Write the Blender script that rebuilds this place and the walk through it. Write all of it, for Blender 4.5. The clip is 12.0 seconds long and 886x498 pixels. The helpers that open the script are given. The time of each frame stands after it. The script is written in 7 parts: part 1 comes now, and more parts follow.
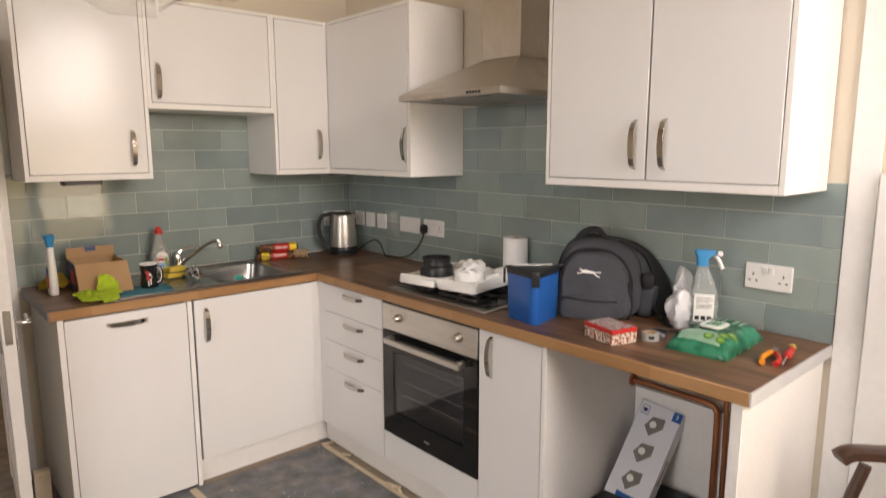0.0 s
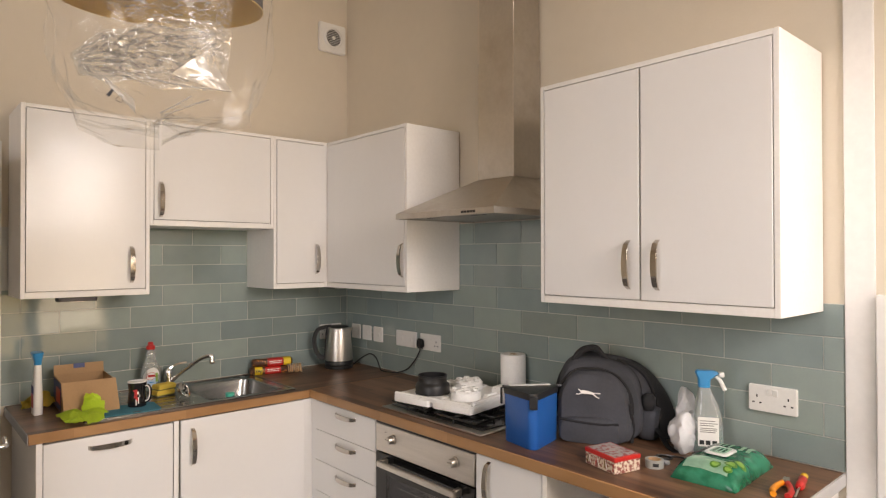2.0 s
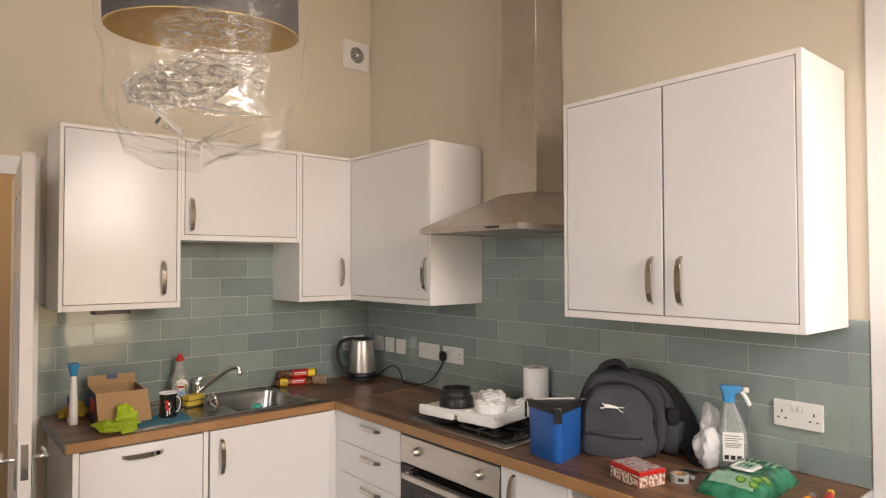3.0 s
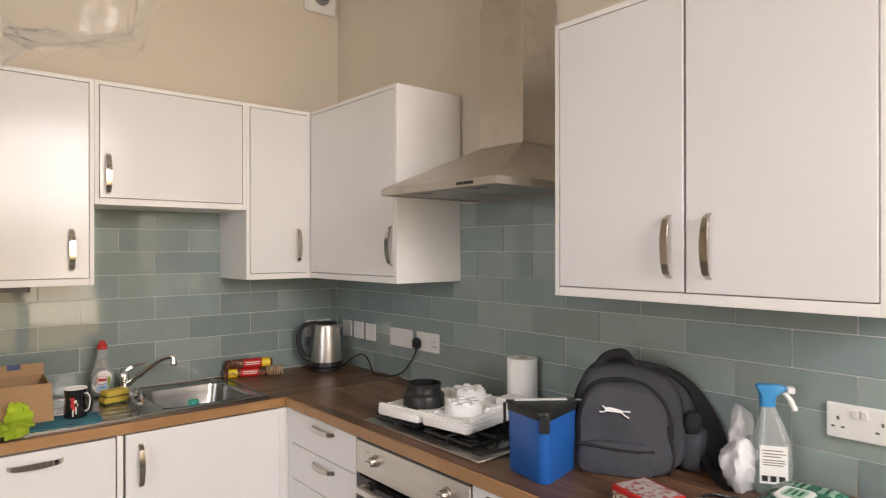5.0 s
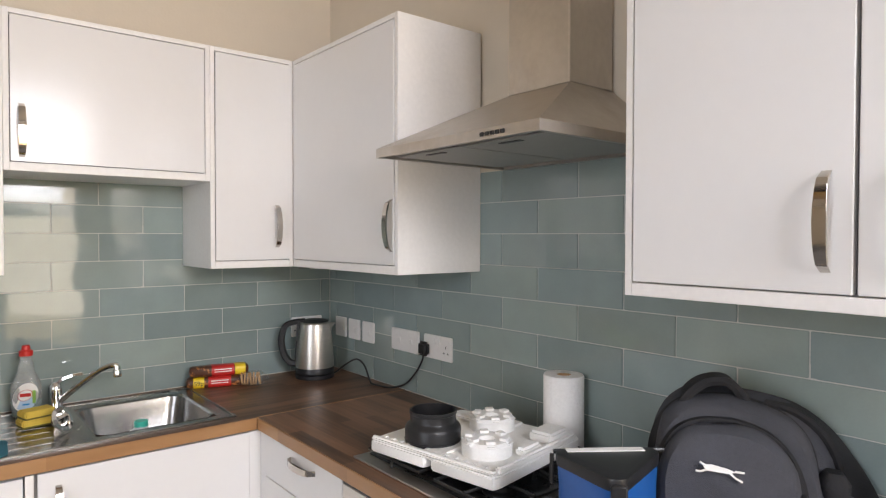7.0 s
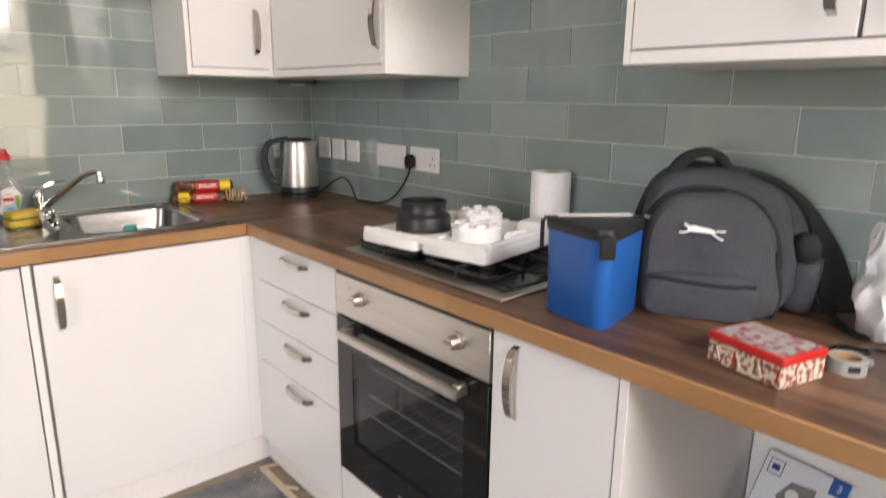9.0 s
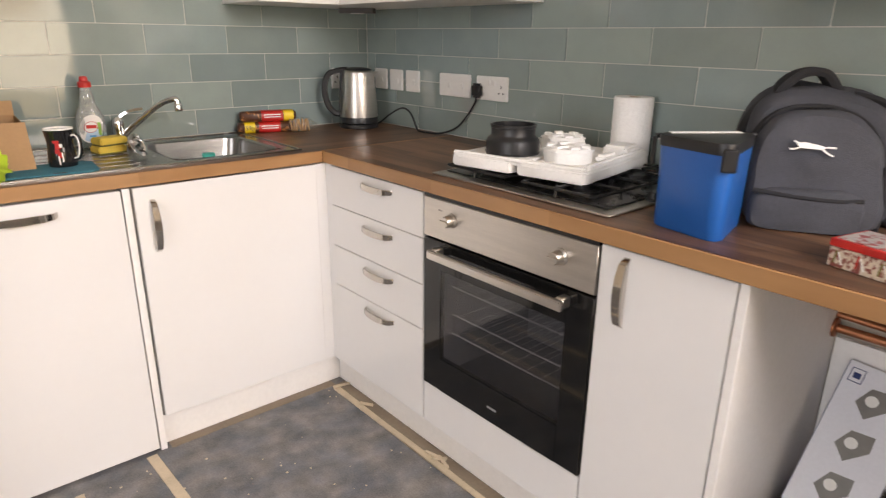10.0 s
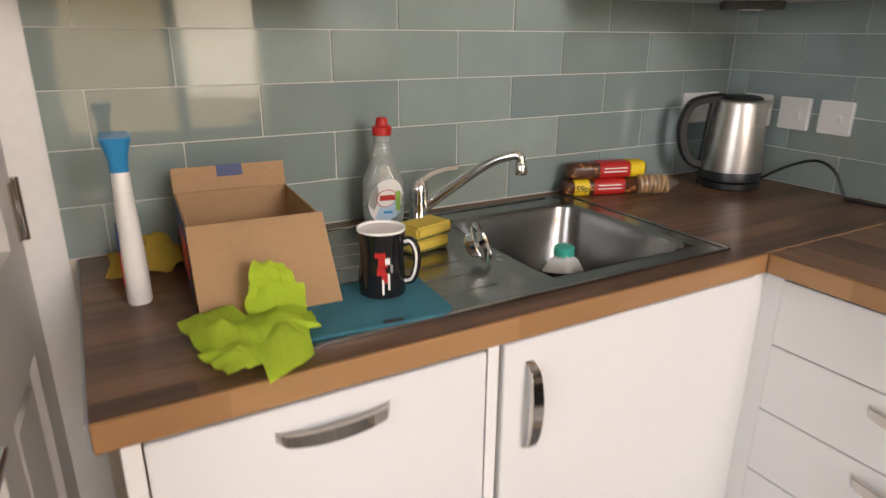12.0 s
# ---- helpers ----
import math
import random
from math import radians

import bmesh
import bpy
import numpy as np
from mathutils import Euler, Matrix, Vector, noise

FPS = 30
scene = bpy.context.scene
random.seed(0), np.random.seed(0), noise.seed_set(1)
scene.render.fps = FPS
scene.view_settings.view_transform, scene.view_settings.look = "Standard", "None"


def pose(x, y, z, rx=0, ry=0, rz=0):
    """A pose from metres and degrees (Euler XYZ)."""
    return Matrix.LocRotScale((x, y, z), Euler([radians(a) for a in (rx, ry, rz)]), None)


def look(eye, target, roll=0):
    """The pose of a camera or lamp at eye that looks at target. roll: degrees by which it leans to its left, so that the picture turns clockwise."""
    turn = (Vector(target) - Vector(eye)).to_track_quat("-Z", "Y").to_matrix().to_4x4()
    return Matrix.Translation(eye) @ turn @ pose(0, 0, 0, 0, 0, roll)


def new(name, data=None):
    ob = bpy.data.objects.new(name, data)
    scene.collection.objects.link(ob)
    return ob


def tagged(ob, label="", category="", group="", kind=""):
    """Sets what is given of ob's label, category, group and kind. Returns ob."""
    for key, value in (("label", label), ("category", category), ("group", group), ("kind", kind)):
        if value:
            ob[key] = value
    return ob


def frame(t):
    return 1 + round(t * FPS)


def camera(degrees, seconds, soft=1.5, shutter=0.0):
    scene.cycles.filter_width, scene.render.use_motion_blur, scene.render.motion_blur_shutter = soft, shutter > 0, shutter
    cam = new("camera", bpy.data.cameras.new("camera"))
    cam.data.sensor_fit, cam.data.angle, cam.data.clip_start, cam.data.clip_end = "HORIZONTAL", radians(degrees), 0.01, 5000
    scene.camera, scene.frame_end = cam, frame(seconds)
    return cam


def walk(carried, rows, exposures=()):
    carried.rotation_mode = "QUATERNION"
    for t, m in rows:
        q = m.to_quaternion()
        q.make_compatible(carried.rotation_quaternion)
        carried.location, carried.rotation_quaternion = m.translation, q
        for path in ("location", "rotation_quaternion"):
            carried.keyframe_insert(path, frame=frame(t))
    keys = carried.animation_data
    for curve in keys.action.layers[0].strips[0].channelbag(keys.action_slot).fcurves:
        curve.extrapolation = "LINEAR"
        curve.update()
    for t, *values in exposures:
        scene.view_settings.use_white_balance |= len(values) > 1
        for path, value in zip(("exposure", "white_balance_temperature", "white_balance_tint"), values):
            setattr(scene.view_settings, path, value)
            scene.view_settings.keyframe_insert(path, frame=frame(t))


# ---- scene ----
cam = camera(70.5, 12.0, soft=1.25, shutter=0.4)
PATH = [
    (0, (-2.187, -3.324, 1.519), (-0.872, -1.849, 1.206), -0.1),
    (0.5, (-2.185, -3.326, 1.587), (-0.855, -1.839, 1.448), -0.1),
    (1, (-2.174, -3.323, 1.601), (-0.843, -1.83, 1.604), -0.1),
    (1.5, (-2.165, -3.325, 1.582), (-0.831, -1.835, 1.606), -0.0),
    (2, (-2.164, -3.324, 1.567), (-0.832, -1.831, 1.586), -0.1),
    (2.5, (-2.195, -3.325, 1.576), (-0.861, -1.835, 1.598), -0.0),
    (3, (-2.216, -3.337, 1.587), (-0.925, -1.81, 1.637), -0.1),
    (3.5, (-2.167, -3.337, 1.553), (-0.876, -1.811, 1.61), -0.2),
    (3.7, (-2.133, -3.317, 1.545), (-0.831, -1.801, 1.6), -0.1),
    (5.3, (-1.762, -2.93, 1.519), (-0.479, -1.396, 1.51), -0.1),
    (5.5, (-1.758, -2.852, 1.513), (-0.475, -1.318, 1.498), -0.2),
    (6, (-1.613, -2.724, 1.511), (-0.34, -1.181, 1.488), -0.3),
    (6.5, (-1.473, -2.629, 1.499), (-0.211, -1.078, 1.482), -0.1),
    (6.7, (-1.449, -2.606, 1.511), (-0.189, -1.053, 1.484), -0.0),
    (8.3, (-1.413, -2.545, 1.427), (-0.094, -1.045, 1.326), 0.0),
    (8.5, (-1.428, -2.564, 1.396), (-0.108, -1.072, 1.216), 0.5),
    (9, (-1.473, -2.574, 1.323), (-0.186, -1.116, 0.856), 0.7),
    (9.5, (-1.566, -2.546, 1.276), (-0.324, -1.102, 0.665), 0.6),
    (10, (-1.692, -2.479, 1.279), (-0.447, -1.049, 0.641), 0.7),
    (10.5, (-1.743, -2.283, 1.307), (-0.515, -0.84, 0.664), 0.7),
    (11, (-1.753, -1.965, 1.33), (-0.643, -0.434, 0.678), 0.7),
    (11.5, (-1.776, -1.577, 1.309), (-0.821, 0.052, 0.651), 0.6),
    (12, (-1.72, -1.282, 1.309), (-0.785, 0.361, 0.657), 0.4),
]
walk(cam, [(t, look(eye, target, roll)) for t, eye, target, roll in PATH],
     exposures=[(0, -0.72, 7650, 19), (3.5, -0.80, 7700, 19), (6.5, -0.50, 6650, 16), (8.5, -0.38, 6600, 16), (9.4, -0.26, 7350, 19), (10.5, -0.34, 7300, 19), (12, -0.46, 7100, 18)])

# ---- light ----
world = bpy.data.worlds.new("sky")
scene.world = world
world.use_nodes = True
wn = world.node_tree.nodes
sky = wn.new("ShaderNodeTexSky")
sky.sky_type, sky.sun_disc = "NISHITA", False
sky.sun_elevation, sky.sun_rotation = radians(22), radians(120)
world.node_tree.links.new(sky.outputs[0], wn["Background"].inputs[0])
wn["Background"].inputs[1].default_value = 0.1

sun = new("sun", bpy.data.lights.new("sun", "SUN"))
sun.data.energy, sun.data.angle, sun.data.color = 2.5, radians(0.5), (1.0, 0.9, 0.75)
sun.matrix_world = look((6, 3, 5), (0, -9, 0))

WINDOW = (-1.85, -0.30, 0.45, 2.75)          # x0 x1 z0 z1 of the opening in the south wall
SOUTH, WEST, CEIL = -4.15, -4.4, 3.3


def area(name, m, sx, sy, watts, colour):
    lamp = new(name, bpy.data.lights.new(name, "AREA"))
    lamp.data.shape, lamp.data.size, lamp.data.size_y = "RECTANGLE", sx, sy
    lamp.data.energy, lamp.data.color = watts, colour
    lamp.matrix_world = m
    return lamp


area("window_daylight", look((-0.665, SOUTH - 0.17, 1.55), (-1.3, 0, -1.9)), 0.62, 2.2, 30, (1.0, 0.93, 0.84))
area("window_sunlight", look((-1.50, SOUTH - 0.17, 2.2), (-1.4, 0.0, 3.6)), 0.62, 0.95, 12, (1.0, 0.76, 0.46))
area("west_window_daylight", look((WEST - 0.16, -2.75, 1.55), (0, -1.4, -1.9)), 1.5, 2.2, 90, (0.86, 0.93, 1.02))
skylight = area("window_skylight", look((-1.08, SOUTH - 0.17, 2.25), (-1.15, -0.6, 0.1)), 1.3, 0.9, 36, (0.80, 0.90, 1.05))
skylight.data.spread = radians(105)
hall_lamp = new("hall_light", bpy.data.lights.new("hall_light", "POINT"))
hall_lamp.data.energy, hall_lamp.data.color, hall_lamp.data.shadow_soft_size = 25, (1.0, 0.72, 0.42), 0.12
hall_lamp.location = (-2.6, 0.95, 2.3)

# ---- materials ----


def mat(name, colour, rough=0.5, metal=0.0, vary=0.06, scale=6.0, bump=0.0, bump_scale=60.0, fine=0.03, gloss_vary=0.08,
        stretch=(1, 1, 1), per_object=0.0, coat=0.0, transmission=0.0, second=None, second_scale=3.0, second_edge=(0.45, 0.6)):
    m = bpy.data.materials.new(name)
    m.use_nodes = True
    nt = m.node_tree
    n, link = nt.nodes, nt.links.new
    b = n["Principled BSDF"]
    b.inputs["Roughness"].default_value = rough
    b.inputs["Metallic"].default_value = metal
    b.inputs["Coat Weight"].default_value = coat
    b.inputs["Transmission Weight"].default_value = transmission
    co = n.new("ShaderNodeTexCoord")
    mp = n.new("ShaderNodeMapping")
    mp.inputs["Scale"].default_value = stretch
    link(co.outputs["Object"], mp.inputs[0])
    big = n.new("ShaderNodeTexNoise")
    big.inputs["Scale"].default_value, big.inputs["Detail"].default_value = scale, 5
    small = n.new("ShaderNodeTexNoise")
    small.inputs["Scale"].default_value, small.inputs["Detail"].default_value = scale * 14, 3
    link(mp.outputs[0], big.inputs[0])
    link(mp.outputs[0], small.inputs[0])
    val = n.new("ShaderNodeMath")
    val.operation = "MULTIPLY_ADD"
    link(big.outputs[0], val.inputs[0])
    val.inputs[1].default_value, val.inputs[2].default_value = 2 * vary * 2, 1 - 2 * vary
    val2 = n.new("ShaderNodeMath")
    val2.operation = "MULTIPLY_ADD"
    link(small.outputs[0], val2.inputs[0])
    val2.inputs[1].default_value = 2 * fine * 2
    link(val.outputs[0], val2.inputs[2])
    last = val2.outputs[0]
    if per_object:
        info = n.new("ShaderNodeObjectInfo")
        val3 = n.new("ShaderNodeMath")
        val3.operation = "MULTIPLY_ADD"
        link(info.outputs["Random"], val3.inputs[0])
        val3.inputs[1].default_value = per_object
        link(last, val3.inputs[2])
        last = val3.outputs[0]
    base = n.new("ShaderNodeMix")
    base.data_type = "RGBA"
    base.inputs[6].default_value = (*colour, 1)
    base.inputs[7].default_value = (*(second or colour), 1)
    base.inputs[0].default_value = 0
    if second:
        pat = n.new("ShaderNodeTexNoise")
        pat.inputs["Scale"].default_value, pat.inputs["Detail"].default_value = second_scale, 6
        link(mp.outputs[0], pat.inputs[0])
        rng = n.new("ShaderNodeMapRange")
        rng.inputs[1].default_value, rng.inputs[2].default_value = second_edge
        link(pat.outputs[0], rng.inputs[0])
        link(rng.outputs[0], base.inputs[0])
    mul = n.new("ShaderNodeVectorMath")
    mul.operation = "SCALE"
    link(base.outputs[2], mul.inputs[0])
    link(last, mul.inputs["Scale"])
    link(mul.outputs[0], b.inputs["Base Color"])
    rv = n.new("ShaderNodeMath")
    rv.operation = "MULTIPLY_ADD"
    link(big.outputs[0], rv.inputs[0])
    rv.inputs[1].default_value, rv.inputs[2].default_value = gloss_vary, max(0.02, rough - gloss_vary / 2)
    link(rv.outputs[0], b.inputs["Roughness"])
    if bump:
        bn = n.new("ShaderNodeTexNoise")
        bn.inputs["Scale"].default_value, bn.inputs["Detail"].default_value = bump_scale, 4
        link(mp.outputs[0], bn.inputs[0])
        bp = n.new("ShaderNodeBump")
        bp.inputs["Strength"].default_value, bp.inputs["Distance"].default_value = bump, 0.004
        link(bn.outputs[0], bp.inputs["Height"])
        link(bp.outputs[0], b.inputs["Normal"])
    return m


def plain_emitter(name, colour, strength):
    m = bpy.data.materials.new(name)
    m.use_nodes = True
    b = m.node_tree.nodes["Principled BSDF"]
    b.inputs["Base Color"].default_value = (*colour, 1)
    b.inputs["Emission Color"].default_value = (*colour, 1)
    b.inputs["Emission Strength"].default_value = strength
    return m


def wood_blocks(name, along, dark, light, block=(0.33, 0.045), rough=0.38):
    """Block-strip wood laminate: staves of differing tone, with grain; along: axis of the staves."""
    m = bpy.data.materials.new(name)
    m.use_nodes = True
    n, link = m.node_tree.nodes, m.node_tree.links.new
    b = n["Principled BSDF"]
    co = n.new("ShaderNodeTexCoord")
    mp = n.new("ShaderNodeMapping")
    if along == "y":
        mp.inputs["Rotation"].default_value = (0, 0, radians(90))
    link(co.outputs["Object"], mp.inputs[0])
    br = n.new("ShaderNodeTexBrick")
    br.offset = 0.37
    br.inputs["Scale"].default_value = 1
    br.inputs["Brick Width"].default_value, br.inputs["Row Height"].default_value = block
    br.inputs["Mortar Size"].default_value = 0.0
    br.inputs["Color1"].default_value, br.inputs["Color2"].default_value = (0, 0, 0, 1), (1, 1, 1, 1)
    link(mp.outputs[0], br.inputs["Vector"])
    st = n.new("ShaderNodeMapping")
    st.inputs["Scale"].default_value = (2.2, 38, 10)
    link(mp.outputs[0], st.inputs[0])
    gr = n.new("ShaderNodeTexNoise")
    gr.inputs["Scale"].default_value, gr.inputs["Detail"].default_value = 1.5, 7
    link(st.outputs[0], gr.inputs[0])
    add = n.new("ShaderNodeMath")
    add.operation = "MULTIPLY_ADD"
    link(br.outputs["Color"], add.inputs[0])
    add.inputs[1].default_value = 0.42
    link(gr.outputs[0], add.inputs[2])
    ramp = n.new("ShaderNodeValToRGB")
    ramp.color_ramp.elements[0].position, ramp.color_ramp.elements[0].color = 0.34, (*dark, 1)
    ramp.color_ramp.elements[1].position, ramp.color_ramp.elements[1].color = 0.98, (*light, 1)
    link(add.outputs[0], ramp.inputs[0])
    link(ramp.outputs[0], b.inputs["Base Color"])
    b.inputs["Roughness"].default_value = rough
    bp = n.new("ShaderNodeBump")
    bp.inputs["Strength"].default_value, bp.inputs["Distance"].default_value = 0.12, 0.002
    link(gr.outputs[0], bp.inputs["Height"])
    link(bp.outputs[0], b.inputs["Normal"])
    return m


def clear_film(name, tint, gloss, rough, bump, scale, ior=1.5, milky=0.0):
    """Thin clear plastic: mostly see-through, with sharp glints on its folds."""
    m = bpy.data.materials.new(name)
    m.use_nodes = True
    n, link = m.node_tree.nodes, m.node_tree.links.new
    n.remove(n["Principled BSDF"])
    tr, gl, mx = n.new("ShaderNodeBsdfTransparent"), n.new("ShaderNodeBsdfGlossy"), n.new("ShaderNodeMixShader")
    tr.inputs[0].default_value = (*tint, 1)
    gl.inputs[0].default_value = (0.95, 0.95, 0.95, 1)
    gl.inputs[1].default_value = rough
    fr = n.new("ShaderNodeFresnel")
    fr.inputs[0].default_value = ior
    ad = n.new("ShaderNodeMath")
    ad.operation = "ADD"
    ad.use_clamp = True
    ad.inputs[1].default_value = gloss
    link(fr.outputs[0], ad.inputs[0])
    co, no, bp = n.new("ShaderNodeTexCoord"), n.new("ShaderNodeTexNoise"), n.new("ShaderNodeBump")
    no.inputs["Scale"].default_value, no.inputs["Detail"].default_value = scale, 3
    bp.inputs["Strength"].default_value, bp.inputs["Distance"].default_value = bump, 0.02
    link(co.outputs["Object"], no.inputs[0])
    link(no.outputs[0], bp.inputs["Height"])
    link(bp.outputs[0], gl.inputs["Normal"])
    link(ad.outputs[0], mx.inputs[0])
    link(tr.outputs[0], mx.inputs[1])
    link(gl.outputs[0], mx.inputs[2])
    df, m2 = n.new("ShaderNodeBsdfTranslucent"), n.new("ShaderNodeMixShader")
    d2, m3 = n.new("ShaderNodeBsdfDiffuse"), n.new("ShaderNodeMixShader")
    m2.inputs[0].default_value, m3.inputs[0].default_value = 0.5, milky
    link(df.outputs[0], m2.inputs[1])
    link(d2.outputs[0], m2.inputs[2])
    link(mx.outputs[0], m3.inputs[1])
    link(m2.outputs[0], m3.inputs[2])
    link(m3.outputs[0] if milky else mx.outputs[0], n["Material Output"].inputs[0])
    return m


def glazed_tile(name, cool, warm):
    """Hand-finished glaze: each tile takes its own tone between two greens and its own depth, over a faintly wavy face."""
    m = bpy.data.materials.new(name)
    m.use_nodes = True
    n, link = m.node_tree.nodes, m.node_tree.links.new
    b = n["Principled BSDF"]
    info, co = n.new("ShaderNodeObjectInfo"), n.new("ShaderNodeTexCoord")

    def maths(op, a, k, c=None):
        node = n.new("ShaderNodeMath")
        node.operation = op
        link(a, node.inputs[0])
        node.inputs[1].default_value = k
        if c is not None:
            node.inputs[2].default_value = c
        return node.outputs[0]

    hue = n.new("ShaderNodeMix")
    hue.data_type = "RGBA"
    hue.inputs[6].default_value, hue.inputs[7].default_value = (*cool, 1), (*warm, 1)
    link(info.outputs["Random"], hue.inputs[0])
    depth = maths("MULTIPLY_ADD", maths("FRACT", maths("MULTIPLY", info.outputs["Random"], 17.31), 1), 0.26, 0.87)
    shift = n.new("ShaderNodeVectorMath")
    shift.operation = "SCALE"
    shift.inputs[0].default_value = (31, 17, 23)
    link(info.outputs["Random"], shift.inputs["Scale"])
    place = n.new("ShaderNodeVectorMath")
    link(co.outputs["Object"], place.inputs[0])
    link(shift.outputs[0], place.inputs[1])
    cloud, speck, wave = n.new("ShaderNodeTexNoise"), n.new("ShaderNodeTexNoise"), n.new("ShaderNodeTexNoise")
    for tex, sc, det in ((cloud, 11, 4), (speck, 160, 2), (wave, 9, 1)):
        tex.inputs["Scale"].default_value, tex.inputs["Detail"].default_value = sc, det
        link(place.outputs[0], tex.inputs[0])
    tone = n.new("ShaderNodeMath")
    tone.operation = "MULTIPLY"
    link(depth, tone.inputs[0])
    link(maths("MULTIPLY_ADD", cloud.outputs[0], 0.22, 0.89), tone.inputs[1])
    fine = n.new("ShaderNodeMath")
    fine.operation = "MULTIPLY"
    link(tone.outputs[0], fine.inputs[0])
    link(maths("MULTIPLY_ADD", speck.outputs[0], 0.06, 0.97), fine.inputs[1])
    out = n.new("ShaderNodeVectorMath")
    out.operation = "SCALE"
    link(hue.outputs[2], out.inputs[0])
    link(fine.outputs[0], out.inputs["Scale"])
    link(out.outputs[0], b.inputs["Base Color"])
    link(maths("MULTIPLY_ADD", cloud.outputs[0], 0.06, 0.02), b.inputs["Roughness"])
    b.inputs["Coat Weight"].default_value, b.inputs["Coat Roughness"].default_value = 0.15, 0.03
    bp = n.new("ShaderNodeBump")
    bp.inputs["Strength"].default_value, bp.inputs["Distance"].default_value = 0.10, 0.004
    link(wave.outputs[0], bp.inputs["Height"])
    link(bp.outputs[0], b.inputs["Normal"])
    return m


PAINT = mat("wall_paint", (0.69, 0.618, 0.512), 0.75, vary=0.03, scale=1.3, bump=0.12, bump_scale=90, fine=0.012)
CEILING = mat("ceiling_paint", (0.82, 0.78, 0.72), 0.85, vary=0.03, scale=1.5, bump=0.1)
WHITE_TRIM = mat("trim_gloss_paint", (0.78, 0.77, 0.75), 0.35, vary=0.04, scale=3, bump=0.06, bump_scale=40)
DOOR_PAINT = mat("door_paint", (0.60, 0.57, 0.535), 0.4, vary=0.05, scale=4, bump=0.1, bump_scale=30)
UNIT = mat("white_gloss_unit", (0.80, 0.79, 0.775), 0.175, vary=0.02, scale=2.5, fine=0.006, gloss_vary=0.05, bump=0.015, bump_scale=35)
UNIT_EDGE = mat("white_unit_edge", (0.82, 0.80, 0.77), 0.42, vary=0.03, scale=5)
# Shade behind the unit fronts is put into this dark grey.
UNIT_INSIDE_SHADE = mat("unit_inside_shade", (0.25, 0.24, 0.23), 0.8, vary=0.05)
TILE = glazed_tile("sage_glazed_tile", (0.258, 0.326, 0.322), (0.300, 0.362, 0.334))
GROUT = mat("pale_grout", (0.58, 0.58, 0.55), 0.85, vary=0.06, scale=12, bump=0.2)
WALNUT_X = wood_blocks("walnut_block_laminate_x", "x", (0.050, 0.024, 0.014), (0.235, 0.122, 0.066))
WALNUT_Y = wood_blocks("walnut_block_laminate_y", "y", (0.050, 0.024, 0.014), (0.235, 0.122, 0.066))
OAK_X = wood_blocks("oak_edging_x", "x", (0.30, 0.145, 0.055), (0.46, 0.255, 0.115), (0.42, 0.2))
OAK_Y = wood_blocks("oak_edging_y", "y", (0.30, 0.145, 0.055), (0.46, 0.255, 0.115), (0.42, 0.2))
RAW_END = mat("grey_end_trim", (0.52, 0.52, 0.52), 0.55, vary=0.06, scale=14, bump=0.1)
STEEL = mat("brushed_steel", (0.55, 0.52, 0.48), 0.33, 1.0, vary=0.08, scale=5, fine=0.05, gloss_vary=0.12, stretch=(1, 1, 14), bump=0.03, bump_scale=50)
HOOD_STEEL = mat("tarnished_brushed_steel", (0.50, 0.47, 0.43), 0.34, 1.0, vary=0.10, scale=4, fine=0.05, gloss_vary=0.15, stretch=(1, 1, 1), bump=0.03, bump_scale=50,
                 second=(0.38, 0.335, 0.285), second_scale=4.5, second_edge=(0.52, 0.72))
SINK_STEEL = mat("sink_steel", (0.30, 0.295, 0.285), 0.24, 1.0, vary=0.10, scale=6, fine=0.06, gloss_vary=0.2, bump=0.03, bump_scale=80)
FILTER = mat("hood_filter_mesh", (0.42, 0.41, 0.39), 0.5, 0.8, vary=0.06, scale=8, bump=0.5, bump_scale=300)
HANDLE = mat("satin_nickel", (0.52, 0.485, 0.44), 0.11, 1.0, vary=0.05, scale=20, gloss_vary=0.06)
CHROME = mat("chrome", (0.82, 0.82, 0.82), 0.06, 1.0, vary=0.02, gloss_vary=0.02)
BLACK = mat("black_plastic", (0.013, 0.013, 0.014), 0.38, vary=0.1, scale=20, bump=0.05)
BLACK_GLASS = mat("black_oven_glass", (0.006, 0.006, 0.006), 0.06, vary=0.02, gloss_vary=0.02)
WIRE = mat("oven_rack_wire", (0.85, 0.84, 0.82), 0.35, 0.0, vary=0.04)
ENAMEL = mat("black_enamel", (0.012, 0.012, 0.012), 0.28, vary=0.1, scale=30)
CAST = mat("cast_iron", (0.011, 0.011, 0.011), 0.4, vary=0.15, scale=40, bump=0.2)
CAVITY = mat("oven_cavity_enamel", (0.30, 0.30, 0.31), 0.4, vary=0.1, scale=9)
CONCRETE = mat("bare_grey_floor", (0.074, 0.078, 0.086), 0.66, vary=0.8, scale=13.0, fine=0.40, bump=0.5, bump_scale=30,
               second=(0.125, 0.116, 0.108), second_scale=9.0, second_edge=(0.36, 0.66), gloss_vary=0.3)
BATTEN = mat("dusty_timber_strip", (0.52, 0.43, 0.31), 0.8, vary=0.2, scale=11, fine=0.08, bump=0.3, stretch=(1, 1, 1))
BOARD = mat("old_floorboard", (0.21, 0.165, 0.12), 0.75, vary=0.2, scale=9, fine=0.1, bump=0.3)
SWITCH = mat("white_switch_plastic", (0.80, 0.79, 0.76), 0.3, vary=0.02)
CARD = mat("brown_cardboard", (0.42, 0.26, 0.135), 0.8, vary=0.06, scale=8, fine=0.04, bump=0.12, bump_scale=80)
